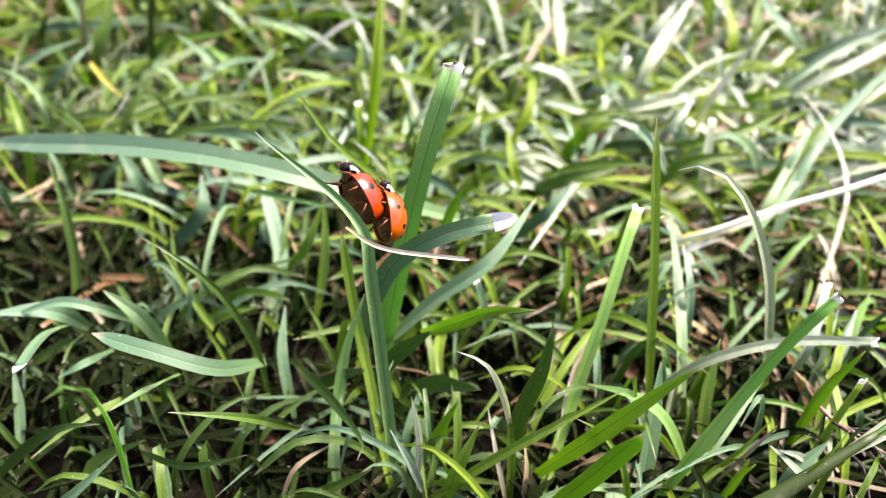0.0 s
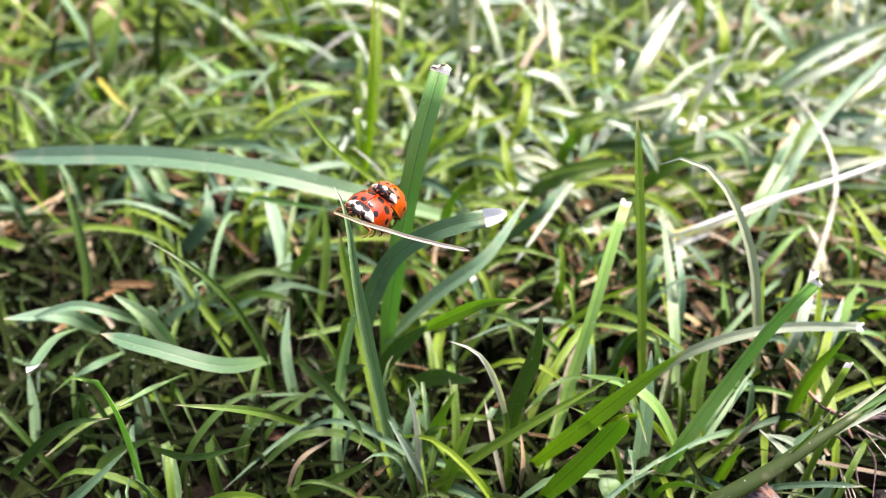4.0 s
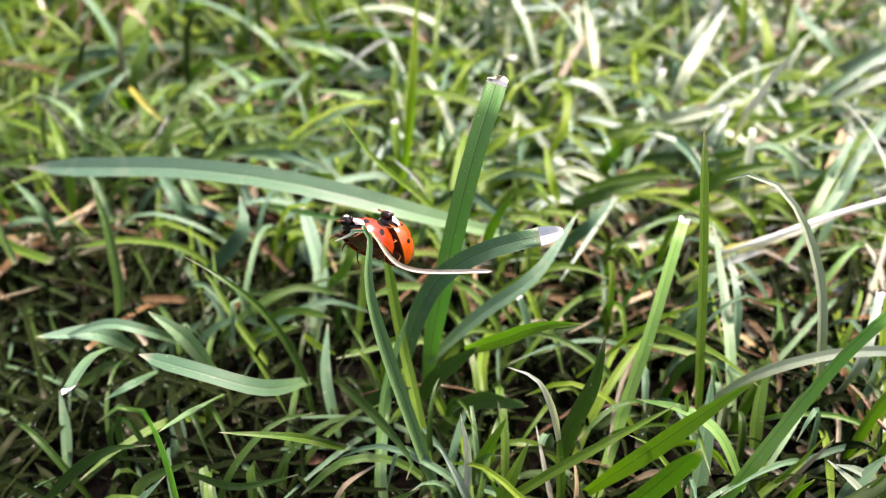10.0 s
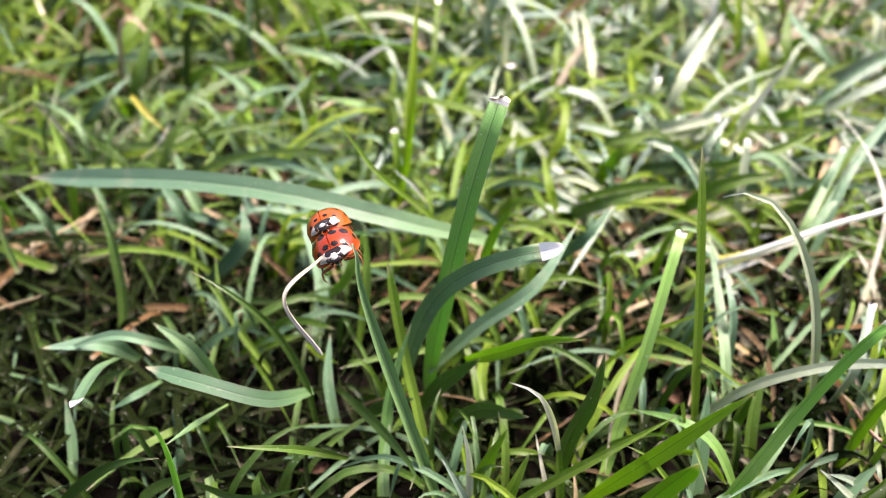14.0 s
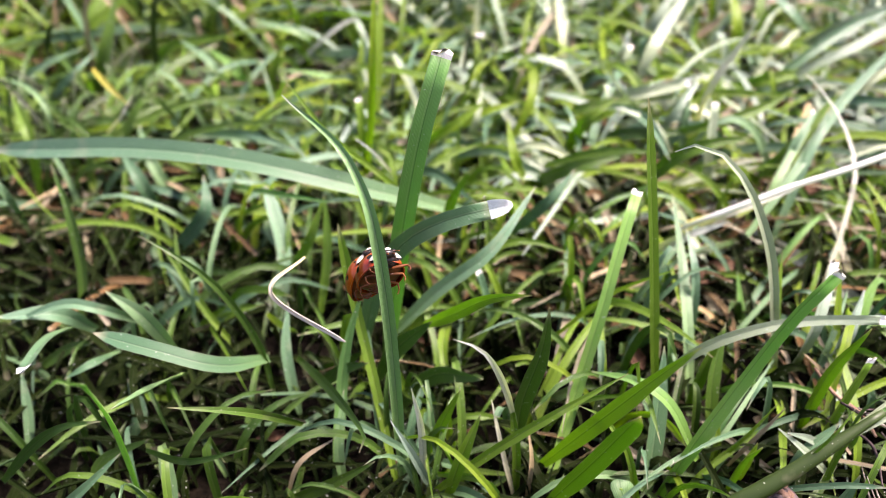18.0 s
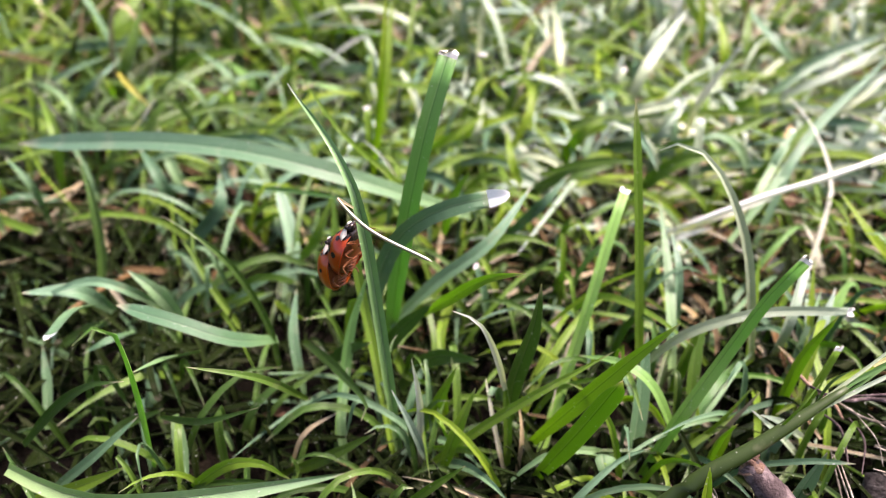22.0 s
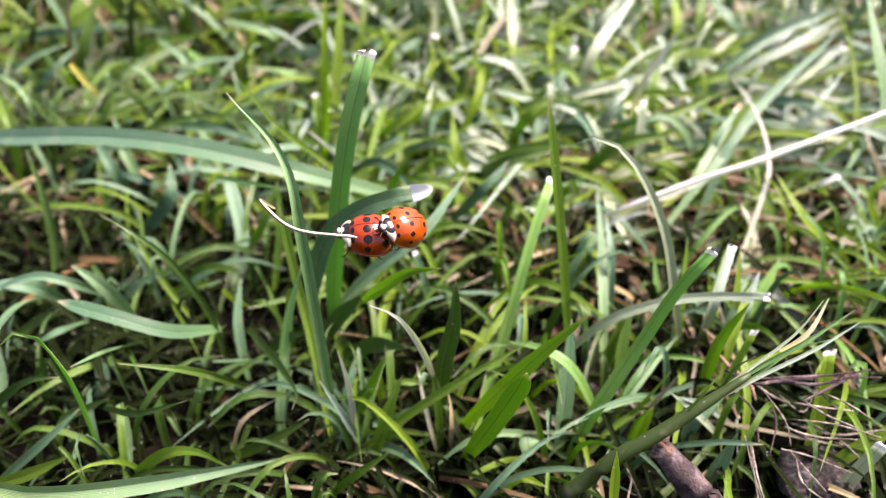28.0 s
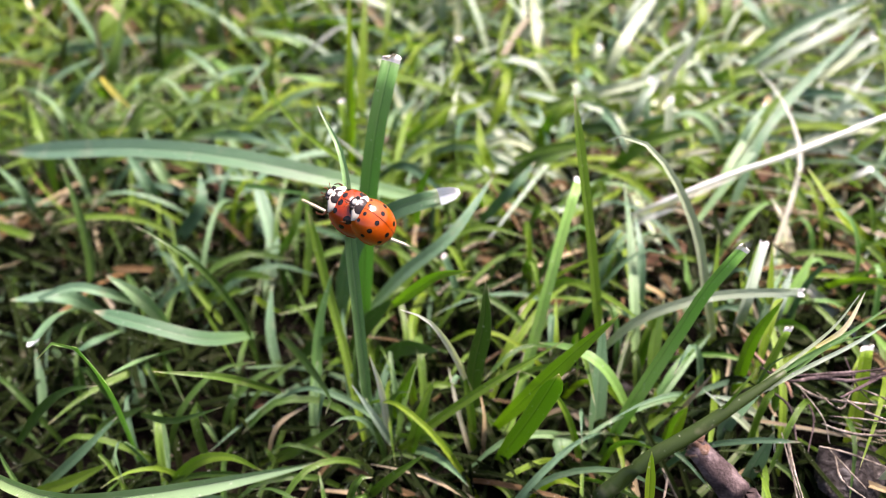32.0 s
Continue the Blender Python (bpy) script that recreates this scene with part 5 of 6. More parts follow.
tagged(part("rootlet", rough_rod([(0.05252, 0.05587, 0.015), (0.05453, 0.05318, 0.015), (0.05677, 0.0558, 0.015)], [6e-05, 0.000124, 6e-05], 7, 13), ROOT), "dry tan rootlet lying on the soil", "root", "dead rootlets", "thing")
tagged(part("rootlet", rough_rod([(0.05019, 0.05603, 0.016), (0.05205, 0.05192, 0.015), (0.05252, 0.04956, 0.013)], [4.8e-05, 9.92e-05, 4.8e-05], 7, 14), ROOT), "dry tan rootlet lying on the soil", "root", "dead rootlets", "thing")
tagged(part("rootlet", rough_rod([(0.0568, 0.05973, 0.017), (0.05725, 0.0559, 0.016), (0.05918, 0.05474, 0.014)], [6e-05, 0.000124, 6e-05], 7, 15), BARK), "wiry brown rootlet lying on the soil", "root", "dead rootlets", "thing")
tagged(part("rootlet", rough_rod([(0.04587, 0.05855, 0.01700), (0.04825, 0.05535, 0.01809), (0.05307, 0.05734, 0.01609), (0.05670, 0.05618, 0.01666), (0.06182, 0.05642, 0.01819)], [0.00016, 0.00026, 0.00013], 7, 20), BARK), "wiry brown rootlet lying on the soil", "root", "dead rootlets", "thing")
tagged(part("rootlet", rough_rod([(0.05367, 0.05259, 0.01801), (0.05753, 0.05502, 0.01717), (0.06339, 0.05878, 0.01585)], [0.00014, 0.00024, 0.00012], 7, 21), BARK), "wiry brown rootlet lying on the soil", "root", "dead rootlets", "thing")
tagged(part("rootlet", rough_rod([(0.04613, 0.06621, 0.01409), (0.04829, 0.06359, 0.01209), (0.05014, 0.05991, 0.01266), (0.04964, 0.05575, 0.01419)], [0.00018, 0.00030, 0.00015], 7, 22), SPLINTER), "woody tan rootlet lying on the soil", "root", "dead rootlets", "thing")
tagged(part("rootlet", rough_rod([(0.05464, 0.05417, 0.01617), (0.05736, 0.05284, 0.01485), (0.05951, 0.04931, 0.01679)], [0.00010, 0.00016, 0.00008], 7, 23), ROOT), "dry pale rootlet lying on the soil", "root", "dead rootlets", "thing")
tagged(part("rootlet", rough_rod([(0.05254, 0.05244, 0.01309), (0.05547, 0.05041, 0.01366), (0.05978, 0.04885, 0.01519)], [0.00012, 0.00020, 0.00010], 7, 24), ROOT), "dry pale rootlet lying on the soil", "root", "dead rootlets", "thing")
tagged(part("rootlet", rough_rod([(0.04830, 0.05094, 0.01185), (0.04699, 0.04547, 0.01379), (0.04697, 0.04132, 0.01349)], [0.00008, 0.00014, 0.00007], 7, 25), ROOT), "dry pale rootlet lying on the soil", "root", "dead rootlets", "thing")
tagged(part("rootlet", rough_rod([(0.05370, 0.04943, 0.01066), (0.05266, 0.04496, 0.01219), (0.05551, 0.04339, 0.01035)], [0.00008, 0.00014, 0.00007], 7, 26), ROOT), "dry pale rootlet lying on the soil", "root", "dead rootlets", "thing")
tagged(part("rootlet", rough_rod([(0.04736, 0.05742, 0.01379), (0.04919, 0.05470, 0.01349), (0.04915, 0.05053, 0.01180)], [0.00011, 0.00018, 0.00009], 7, 27), BARK), "wiry brown rootlet lying on the soil", "root", "dead rootlets", "thing")
tagged(part("rootlet", rough_rod([(0.05112, 0.04908, 0.01319), (0.05497, 0.04925, 0.01135), (0.05940, 0.04671, 0.01136)], [0.00008, 0.00014, 0.00007], 7, 28), ROOT), "dry pale rootlet lying on the soil", "root", "dead rootlets", "thing")
tagged(part("rootlet", rough_rod([(0.03084, 0.04123, 0.01249), (0.03260, 0.04641, 0.01080), (0.03194, 0.04675, 0.01250)], [0.00011, 0.00018, 0.00009], 7, 29), ROOT), "dry pale rootlet lying on the soil", "root", "dead rootlets", "thing")
tagged(part("rootlet", rough_rod([(0.04959, 0.06051, 0.01335), (0.05275, 0.05664, 0.01336), (0.05565, 0.05403, 0.01519), (0.06161, 0.05429, 0.01365)], [0.00012, 0.00020, 0.00010], 7, 30), ROOT), "dry pale rootlet lying on the soil", "root", "dead rootlets", "thing")
tagged(part("rootlet", rough_rod([(0.05249, 0.05867, 0.01080), (0.05205, 0.05376, 0.01250), (0.04972, 0.04860, 0.01278)], [0.00009, 0.00015, 0.00007], 7, 31), BARK), "wiry brown rootlet lying on the soil", "root", "dead rootlets", "thing")


def clod(x, y, z, r, seed, mat, label):
    verts, faces = [], []
    for i in range(13):
        for j in range(18):
            a, b = math.pi * i / 12, math.tau * j / 18
            d = Vector((math.sin(a) * math.cos(b), math.sin(a) * math.sin(b), 0.6 * math.cos(a)))
            verts.append(d * r * (1 + 0.5 * noise.noise(d * 2.3 + Vector((seed, 0, 0))) + 0.25 * noise.noise(d * 7 + Vector((0, seed, 0)))))
    for i in range(12):
        for j in range(18):
            faces.append((i * 18 + j, (i + 1) * 18 + j, (i + 1) * 18 + (j + 1) % 18, i * 18 + (j + 1) % 18))
    ob = part("soil_clod", mesh_of("soil_clod", verts, faces), mat)
    ob.location = (x, y, z)
    return tagged(ob, label, "soil", "clods of soil", "thing")


clod(0.0580, 0.0502, 0.0045, 0.0046, 1, CRUMB, "crumbly grey-brown clod of soil")
clod(0.0312, 0.0668, 0.001, 0.0022, 2, CRUMB, "small brown clod among the grass roots")
clod(0.0624, 0.0930, 0.001, 0.004, 3, CRUMB, "small brown clod among the grass roots")
clod(0.0714, 0.0913, 0.001, 0.004, 4, CRUMB, "small brown clod among the grass roots")
clod(0.0790, 0.0968, 0.001, 0.0035, 5, CRUMB, "small brown clod among the grass roots")
clod(0.0594, 0.1166, 0.001, 0.005, 6, CRUMB, "small brown clod among the grass roots")
clod(0.0512, 0.1133, 0.001, 0.004, 7, CRUMB, "small brown clod among the grass roots")


def dead_leaf(x, y, z, r, seed):
    """A crumpled scrap of dead leaf, curled along its length."""
    def at(a, b, under=0.0):
        u, v = (a - 0.5) * 2, (b - 0.5) * 2
        wide = 0.55 * math.sqrt(max(0.02, 1 - u * u)) * (1 + 0.3 * noise.noise(Vector((u * 2, v, seed))))
        curl = v * 1.5
        p = Vector((u * 1.4, math.sin(curl) * wide, (1 - math.cos(curl)) * wide * 0.9 + 0.25 * u * u))
        p += Vector((0, 0, 1)) * 0.28 * noise.noise(p * 1.8 + Vector((seed, 0, 0))) + Vector((0, 1, 0)) * 0.2 * noise.noise(p * 1.3 + Vector((0, seed, 0)))
        return (p - Vector((0, 0, under))) * r
    verts, faces = patch(10, 8, at)
    n = len(verts)
    low, _ = patch(10, 8, lambda a, b: at(a, b, 0.05))
    ob = part("dead_leaf", mesh_of("dead_leaf", verts + low, faces + [tuple(q + n for q in reversed(f)) for f in faces]), DEAD)
    ob.matrix_world = pose(x, y, z, 25 * math.sin(seed), 20 * math.cos(seed * 2), seed * 77)
    tagged(ob, "curled scrap of brown dead leaf between the blades", "leaf", "dead leaves", "thing")


dead_leaf(-0.0503, 0.1140, 0.0070, 0.0026, 1)
dead_leaf(-0.0379, 0.1131, 0.0070, 0.003, 2)
dead_leaf(-0.0405, 0.1016, 0.0050, 0.002, 3)
dead_leaf(0.0512, 0.1140, 0.0060, 0.0032, 4)
dead_leaf(0.0257, 0.0836, 0.0040, 0.0024, 5)
dead_leaf(0.0269, 0.0767, 0.0040, 0.0022, 6)
dead_leaf(-0.0025, 0.0811, 0.0040, 0.0022, 7)
dead_leaf(0.0196, 0.0996, 0.0050, 0.0022, 8)
dead_leaf(-0.0323, 0.1663, 0.0080, 0.0034, 9)
dead_leaf(-0.0708, 0.1287, 0.0070, 0.0026, 10)
dead_leaf(0.0136, 0.1135, 0.0060, 0.0022, 11)
dead_leaf(0.0414, 0.0927, 0.0050, 0.0028, 12)
dead_leaf(-0.0095, 0.0941, 0.0040, 0.002, 13)
dead_leaf(-0.0235, 0.0650, 0.0040, 0.0016, 14)
dead_leaf(0.0619, 0.1125, 0.0070, 0.003, 15)
dead_leaf(0.0021, 0.1309, 0.0070, 0.0026, 16)
dead_leaf(-0.0515, 0.1567, 0.0080, 0.003, 17)


def clover(x, y, z, r):
    verts, faces = [Vector((0, 0, -r * 0.15))], []
    for i in range(24):
        g = math.tau * i / 24
        q = r * (0.9 + 0.12 * math.cos(3 * g))
        verts.append(Vector((math.cos(g) * q, math.sin(g) * q * 0.85, r * 0.12 * math.sin(2 * g))))
    verts += [v + Vector((0, 0, -0.00015)) for v in verts[:25]]
    for i in range(24):
        a, b = 1 + i, 1 + (i + 1) % 24
        faces += [(0, a, b), (25, b + 25, a + 25), (a, a + 25, b + 25, b)]
    me = mesh_of("clover", verts, faces, [(0.5 + v.x / r * 0.4, 0.5 + v.y / r * 0.4) for v in verts])
    ob = part("clover_leaf", me, LEAF["b"])
    ob.matrix_world = pose(x, y, z, 35, 10, 20)
    tagged(ob, "small round blue-green clover leaf low in the grass", "leaf", "", "thing")
    part("stalk", rough_rod([(0, 0, -0.0002), (0.0005, 0.001, -0.003), (0, 0.003, -0.008)], [0.0002, 0.0002], 7), LEAF["g"], ob)


clover(0.0206, 0.0528, 0.0090, 0.0016)


# ---- the ladybirds ----
def dome(u, v, long, wide, high):
    """A place on the arched back: u along (-1 tail .. 1 head), v across (-1 .. 1, by angle)."""
    a = u * math.pi / 2
    r = max(0.0, math.cos(a)) ** 0.72
    b = v * math.pi / 2
    return Vector((math.sin(b) * wide * r, math.sin(a) * long, high * math.copysign(abs(math.cos(b)) ** 0.85, math.cos(b)) * r ** 0.9))


def blob(rows, cols, c, r, squash=1.0):
    verts, faces = [], []
    for i in range(rows + 1):
        a = math.pi * i / rows
        for j in range(cols):
            b = math.tau * j / cols
            verts.append(Vector((c[0] + r[0] * math.sin(a) * math.cos(b), c[1] + r[1] * math.sin(a) * math.sin(b), c[2] + r[2] * math.cos(a))))
    for i in range(rows):
        for j in range(cols):
            faces.append((i * cols + j, (i + 1) * cols + j, (i + 1) * cols + (j + 1) % cols, i * cols + (j + 1) % cols))
    return verts, faces


def tube(points, radii, sides=7):
    pts, _ = glide(points, 10)
    verts, faces = [], []
    for i, c in enumerate(pts):
        t = (pts[min(i + 1, 10)] - pts[max(i - 1, 0)]).normalized()
        a = t.orthogonal().normalized()
        b = t.cross(a)
        r = float(np.interp(i / 10, np.linspace(0, 1, len(radii)), radii))
        for k in range(sides):
            g = math.tau * k / sides
            verts.append(c + (a * math.cos(g) + b * math.sin(g)) * r)
    for i in range(10):
        for k in range(sides):
            faces.append((i * sides + k, i * sides + (k + 1) % sides, (i + 1) * sides + (k + 1) % sides, (i + 1) * sides + k))
    faces.append(tuple(range(sides - 1, -1, -1)))
    faces.append(tuple(range(10 * sides, 11 * sides)))
    return verts, faces


def ladybird(label, shell, spots, size):
    """A ladybird: head towards +y, belly at z 0, about 7 mm long."""
    mm = 0.001 * size
    thing = new("ladybird")
    tagged(thing, label, "insect", "pair of ladybirds", "thing")
    add = lambda name, vf, mat, parent=thing, note="": part(name, mesh_of(name, *vf), mat, parent, note)
    L, W, H, z0, y0 = 2.75 * mm, 2.45 * mm, 2.35 * mm, 0.75 * mm, -0.5 * mm
    off = Vector((0, y0, z0))

    def back(u, v, up=0.0):
        p = dome(u, v, L, W, H)
        out = Vector((p.x / W ** 2, p.y / L ** 2, max(p.z, 0.05 * H) / H ** 2)).normalized()
        return p + off + out * up

    add("abdomen", blob(12, 20, (0, y0, z0 + 0.1 * mm), (2.36 * mm, 2.66 * mm, 0.8 * mm)), BROWN, thing, "ridged brown underside")
    for k in range(5):
        y = y0 - (0.2 + 0.45 * k) * mm
        r = 1.75 * mm * math.cos(min(1.45, (k + 0.3) * 0.27))
        add("belly_ring", tube([(-r, y, z0 - 0.35 * mm), (0, y - 0.15 * mm, z0 - 0.66 * mm), (r, y, z0 - 0.35 * mm)], [0.08 * mm, 0.14 * mm, 0.08 * mm], 6), BROWN)
    add("thorax", blob(8, 14, (0, 1.35 * mm, z0 + 0.25 * mm), (1.72 * mm, 1.25 * mm, 0.7 * mm)), BLACK)
    for s in (-1, 1):
        wing = add("wing_case", patch(20, 14, lambda a, b, s=s: back(-0.995 + 1.93 * a, s * (0.012 + 1.06 * b))), shell)
        rim = [back(-0.98 + 1.9 * q / 8, s * 1.07) for q in range(9)]
        part("rim", mesh_of("rim", *tube(rim, [0.05 * mm, 0.11 * mm, 0.11 * mm, 0.05 * mm], 6)), shell, wing)
        for u, v, r in spots:
            r *= 0.84
            def disc(a, b, u=u, v=v, r=r, s=s):
                g = math.tau * b
                return back(u + a * r * 0.62 * math.sin(g), s * (v + a * r * 0.72 * math.cos(g) / max(0.45, math.cos(u * 1.4))), 0.012 * mm + 0.02 * mm * (1 - a))
            part("spot", mesh_of("spot", *patch(4, 14, disc)), BLACK, wing)
    # collar between wings and head

    def collar(a, b, up=0.0):
        v = (b - 0.5) * 2
        hind, fore = 1.32 + 0.42 * v * v, 2.98 - 0.62 * v ** 4
        y = (hind + (fore - hind) * a) * mm
        r = 0.84 + 0.20 * math.sin(a * 3.1) - 0.30 * a ** 2.2
        return Vector((math.sin(v * 1.25) * 1.92 * mm * r, y, z0 + (1.5 * mm * math.cos(v * 1.3) - 0.1 * mm) * (1 - 0.42 * a ** 1.6) + up))

    shield = add("pronotum", patch(8, 18, collar), CREAM)
    grow = 1.15 if shell is ORANGE else 0.88
    for a0, b0, r in ((0.14, 0.0, 0.15), (0.30, 0.09, 0.17), (0.30, -0.09, 0.17), (0.66, 0.13, 0.16), (0.66, -0.13, 0.16), (0.60, 0.0, 0.13)):
        part("black_mark", mesh_of("black_mark", *patch(3, 12, lambda a, b, a0=a0, b0=b0, r=r * grow: collar(min(1.0, max(0.0, a0 + 1.7 * r * a * math.sin(math.tau * b))), 0.5 + b0 + 0.62 * r * a * math.cos(math.tau * b), 0.012 * mm + 0.015 * mm * (1 - a)))), BLACK, shield, "black mark on the cream collar")
    head = add("head", blob(10, 16, (0, 2.92 * mm, z0 + 0.36 * mm), (0.80 * mm, 0.5 * mm, 0.5 * mm)), BLACK)
    part("face_patch", mesh_of("face_patch", *blob(6, 10, (0, 3.12 * mm, z0 + 0.66 * mm), (0.42 * mm, 0.28 * mm, 0.30 * mm))), CREAM, head)
    for s in (-1, 1):
        part("eye", mesh_of("eye", *blob(7, 10, (s * 0.70 * mm, 2.98 * mm, z0 + 0.58 * mm), (0.24 * mm, 0.26 * mm, 0.26 * mm))), BLACK, head)
        part("antenna", mesh_of("antenna", *tube([(s * 0.5 * mm, 3.25 * mm, z0 + 0.4 * mm), (s * 0.8 * mm, 3.5 * mm, z0 + 0.3 * mm), (s * 1.0 * mm, 3.6 * mm, z0 + 0.15 * mm)], [0.035 * mm, 0.03 * mm, 0.06 * mm], 6)), RUST, head)
        part("palp", mesh_of("palp", *tube([(s * 0.25 * mm, 3.25 * mm, z0 + 0.15 * mm), (s * 0.4 * mm, 3.55 * mm, z0 - 0.05 * mm), (s * 0.3 * mm, 3.7 * mm, z0 - 0.2 * mm)], [0.06 * mm, 0.06 * mm, 0.09 * mm], 6)), RUST, head)
        for y, fy in ((1.6, 1.0), (0.5, 0.15), (-0.7, -1.1)):
            hip = Vector((s * 0.55 * mm, y * mm, z0 - 0.55 * mm))
            knee = Vector((s * 2.05 * mm, (y + fy * 0.5) * mm, z0 - 0.62 * mm))
            ankle = Vector((s * 2.15 * mm, (y + fy * 0.85) * mm, -0.45 * mm))
            toe = Vector((s * 1.9 * mm, (y + fy * 1.1) * mm, -0.85 * mm))
            leg = add("leg", tube([hip, hip.lerp(knee, 0.6), knee], [0.15 * mm, 0.20 * mm, 0.12 * mm]), RUST)
            part("shin", mesh_of("shin", *tube([knee, knee.lerp(ankle, 0.5), ankle], [0.11 * mm, 0.10 * mm, 0.07 * mm])), RUST, leg)
            part("foot", mesh_of("foot", *tube([ankle, ankle.lerp(toe, 0.5), toe], [0.07 * mm, 0.075 * mm, 0.04 * mm], 6)), RUST, leg)
    return thing


FEMALE = ladybird("red ladybird with large black spots carrying another on its back", RED,
                  ((0.62, 0.20, 0.16), (0.58, 0.62, 0.15), (0.18, 0.17, 0.20), (0.14, 0.50, 0.23), (0.12, 0.84, 0.15), (-0.30, 0.22, 0.20), (-0.34, 0.62, 0.20), (-0.68, 0.30, 0.15)), 1.07)
MALE = ladybird("orange ladybird with small black spots riding on the other's back", ORANGE,
                ((0.60, 0.22, 0.11), (0.58, 0.62, 0.10), (0.15, 0.18, 0.13), (0.14, 0.52, 0.14), (0.12, 0.84, 0.11), (-0.34, 0.24, 0.14), (-0.36, 0.62, 0.13), (-0.70, 0.32, 0.10)), 1.02)


# ---- what sways ----
class Sway:
    """A limp thing in short stiff pieces: its bends are given time by time."""

    def __init__(self):
        self.rows = []

    def at(self, t, *points):
        self.rows.append((t, points))

    def key(self, pieces):
        n = len(pieces)
        lines = [(t, glide(points, n)[0]) for t, points in self.rows]
        for i, ob in enumerate(pieces):
            keys = []
            for t, line in lines:
                y = (line[1] - line[0]).normalized()
                side = y.cross(FACE_VIEW).normalized()
                for a, b in zip(line[:i + 1], line[1:]):
                    y = (b - a).normalized()
                    side = (side - y * side.dot(y)).normalized()
                m = Matrix((side, y, side.cross(y))).transposed().to_4x4()
                m.translation = line[i]
                keys.append((t, m))
            walk(ob, keys)


def limp(name, label, category, piece, n, length, wide, mat, taper, fold, tipmat=None):
    """A thing of n stiff pieces along +y, each an object under it."""
    thing = new(name)
    tagged(thing, label, category, "", "thing")
    step = length / n
    made = []
    for i in range(n):
        a, b = i / n, (i + 1.06) / n
        verts, faces, uvs = [], [], []
        for k in range(5):
            v = a + (b - a) * k / 4
            w = wide * (0.6 + 0.4 * min(1, v / 0.25)) * (min(1.0, (max(0.0, 1.0 - v) / taper) ** 0.8 + 0.04))
            tuck = min(0.00012, wide * 0.08) if k == 4 else 0.0  # each end slips under the next piece
            w *= 0.96 if k == 4 else 1.0
            for u in (0, 0.25, 0.5, 0.75, 1.0):
                verts.append(Vector(((u - 0.5) * w, step * 1.06 * k / 4, w * fold * ((abs(u - 0.5) * 2) ** 1.3 - 0.5) - tuck)))
                uvs.append((u, min(v, 1.0)))
            for u in (0.75, 0.5, 0.25):
                verts.append(Vector(((u - 0.5) * w, step * 1.06 * k / 4, w * fold * ((abs(u - 0.5) * 2) ** 1.3 - 0.5) - 0.00014)))
                uvs.append((u, min(v, 1.0)))
        for k in range(4):
            for q in range(8):
                p, r = k * 8 + q, k * 8 + (q + 1) % 8
                faces.append((p, r, r + 8, p + 8))
        made.append(part(piece, mesh_of(piece, verts, faces, uvs, crisp=BLADE_EDGES if wide > 0.001 else None), mat, thing))
    return made


BOWED = limp("bowed_grass_blade", "long dark green grass blade bowed under two ladybirds", "grass", "blade_section", 46, 0.066, 0.00145, BOWED_LEAF, 0.38, 0.42)
STRAW = limp("hanging_straw", "dry curled straw caught on the bowed blade", "straw", "straw_section", 22, 0.0168, 0.00042, WISP, 0.05, 0.8)


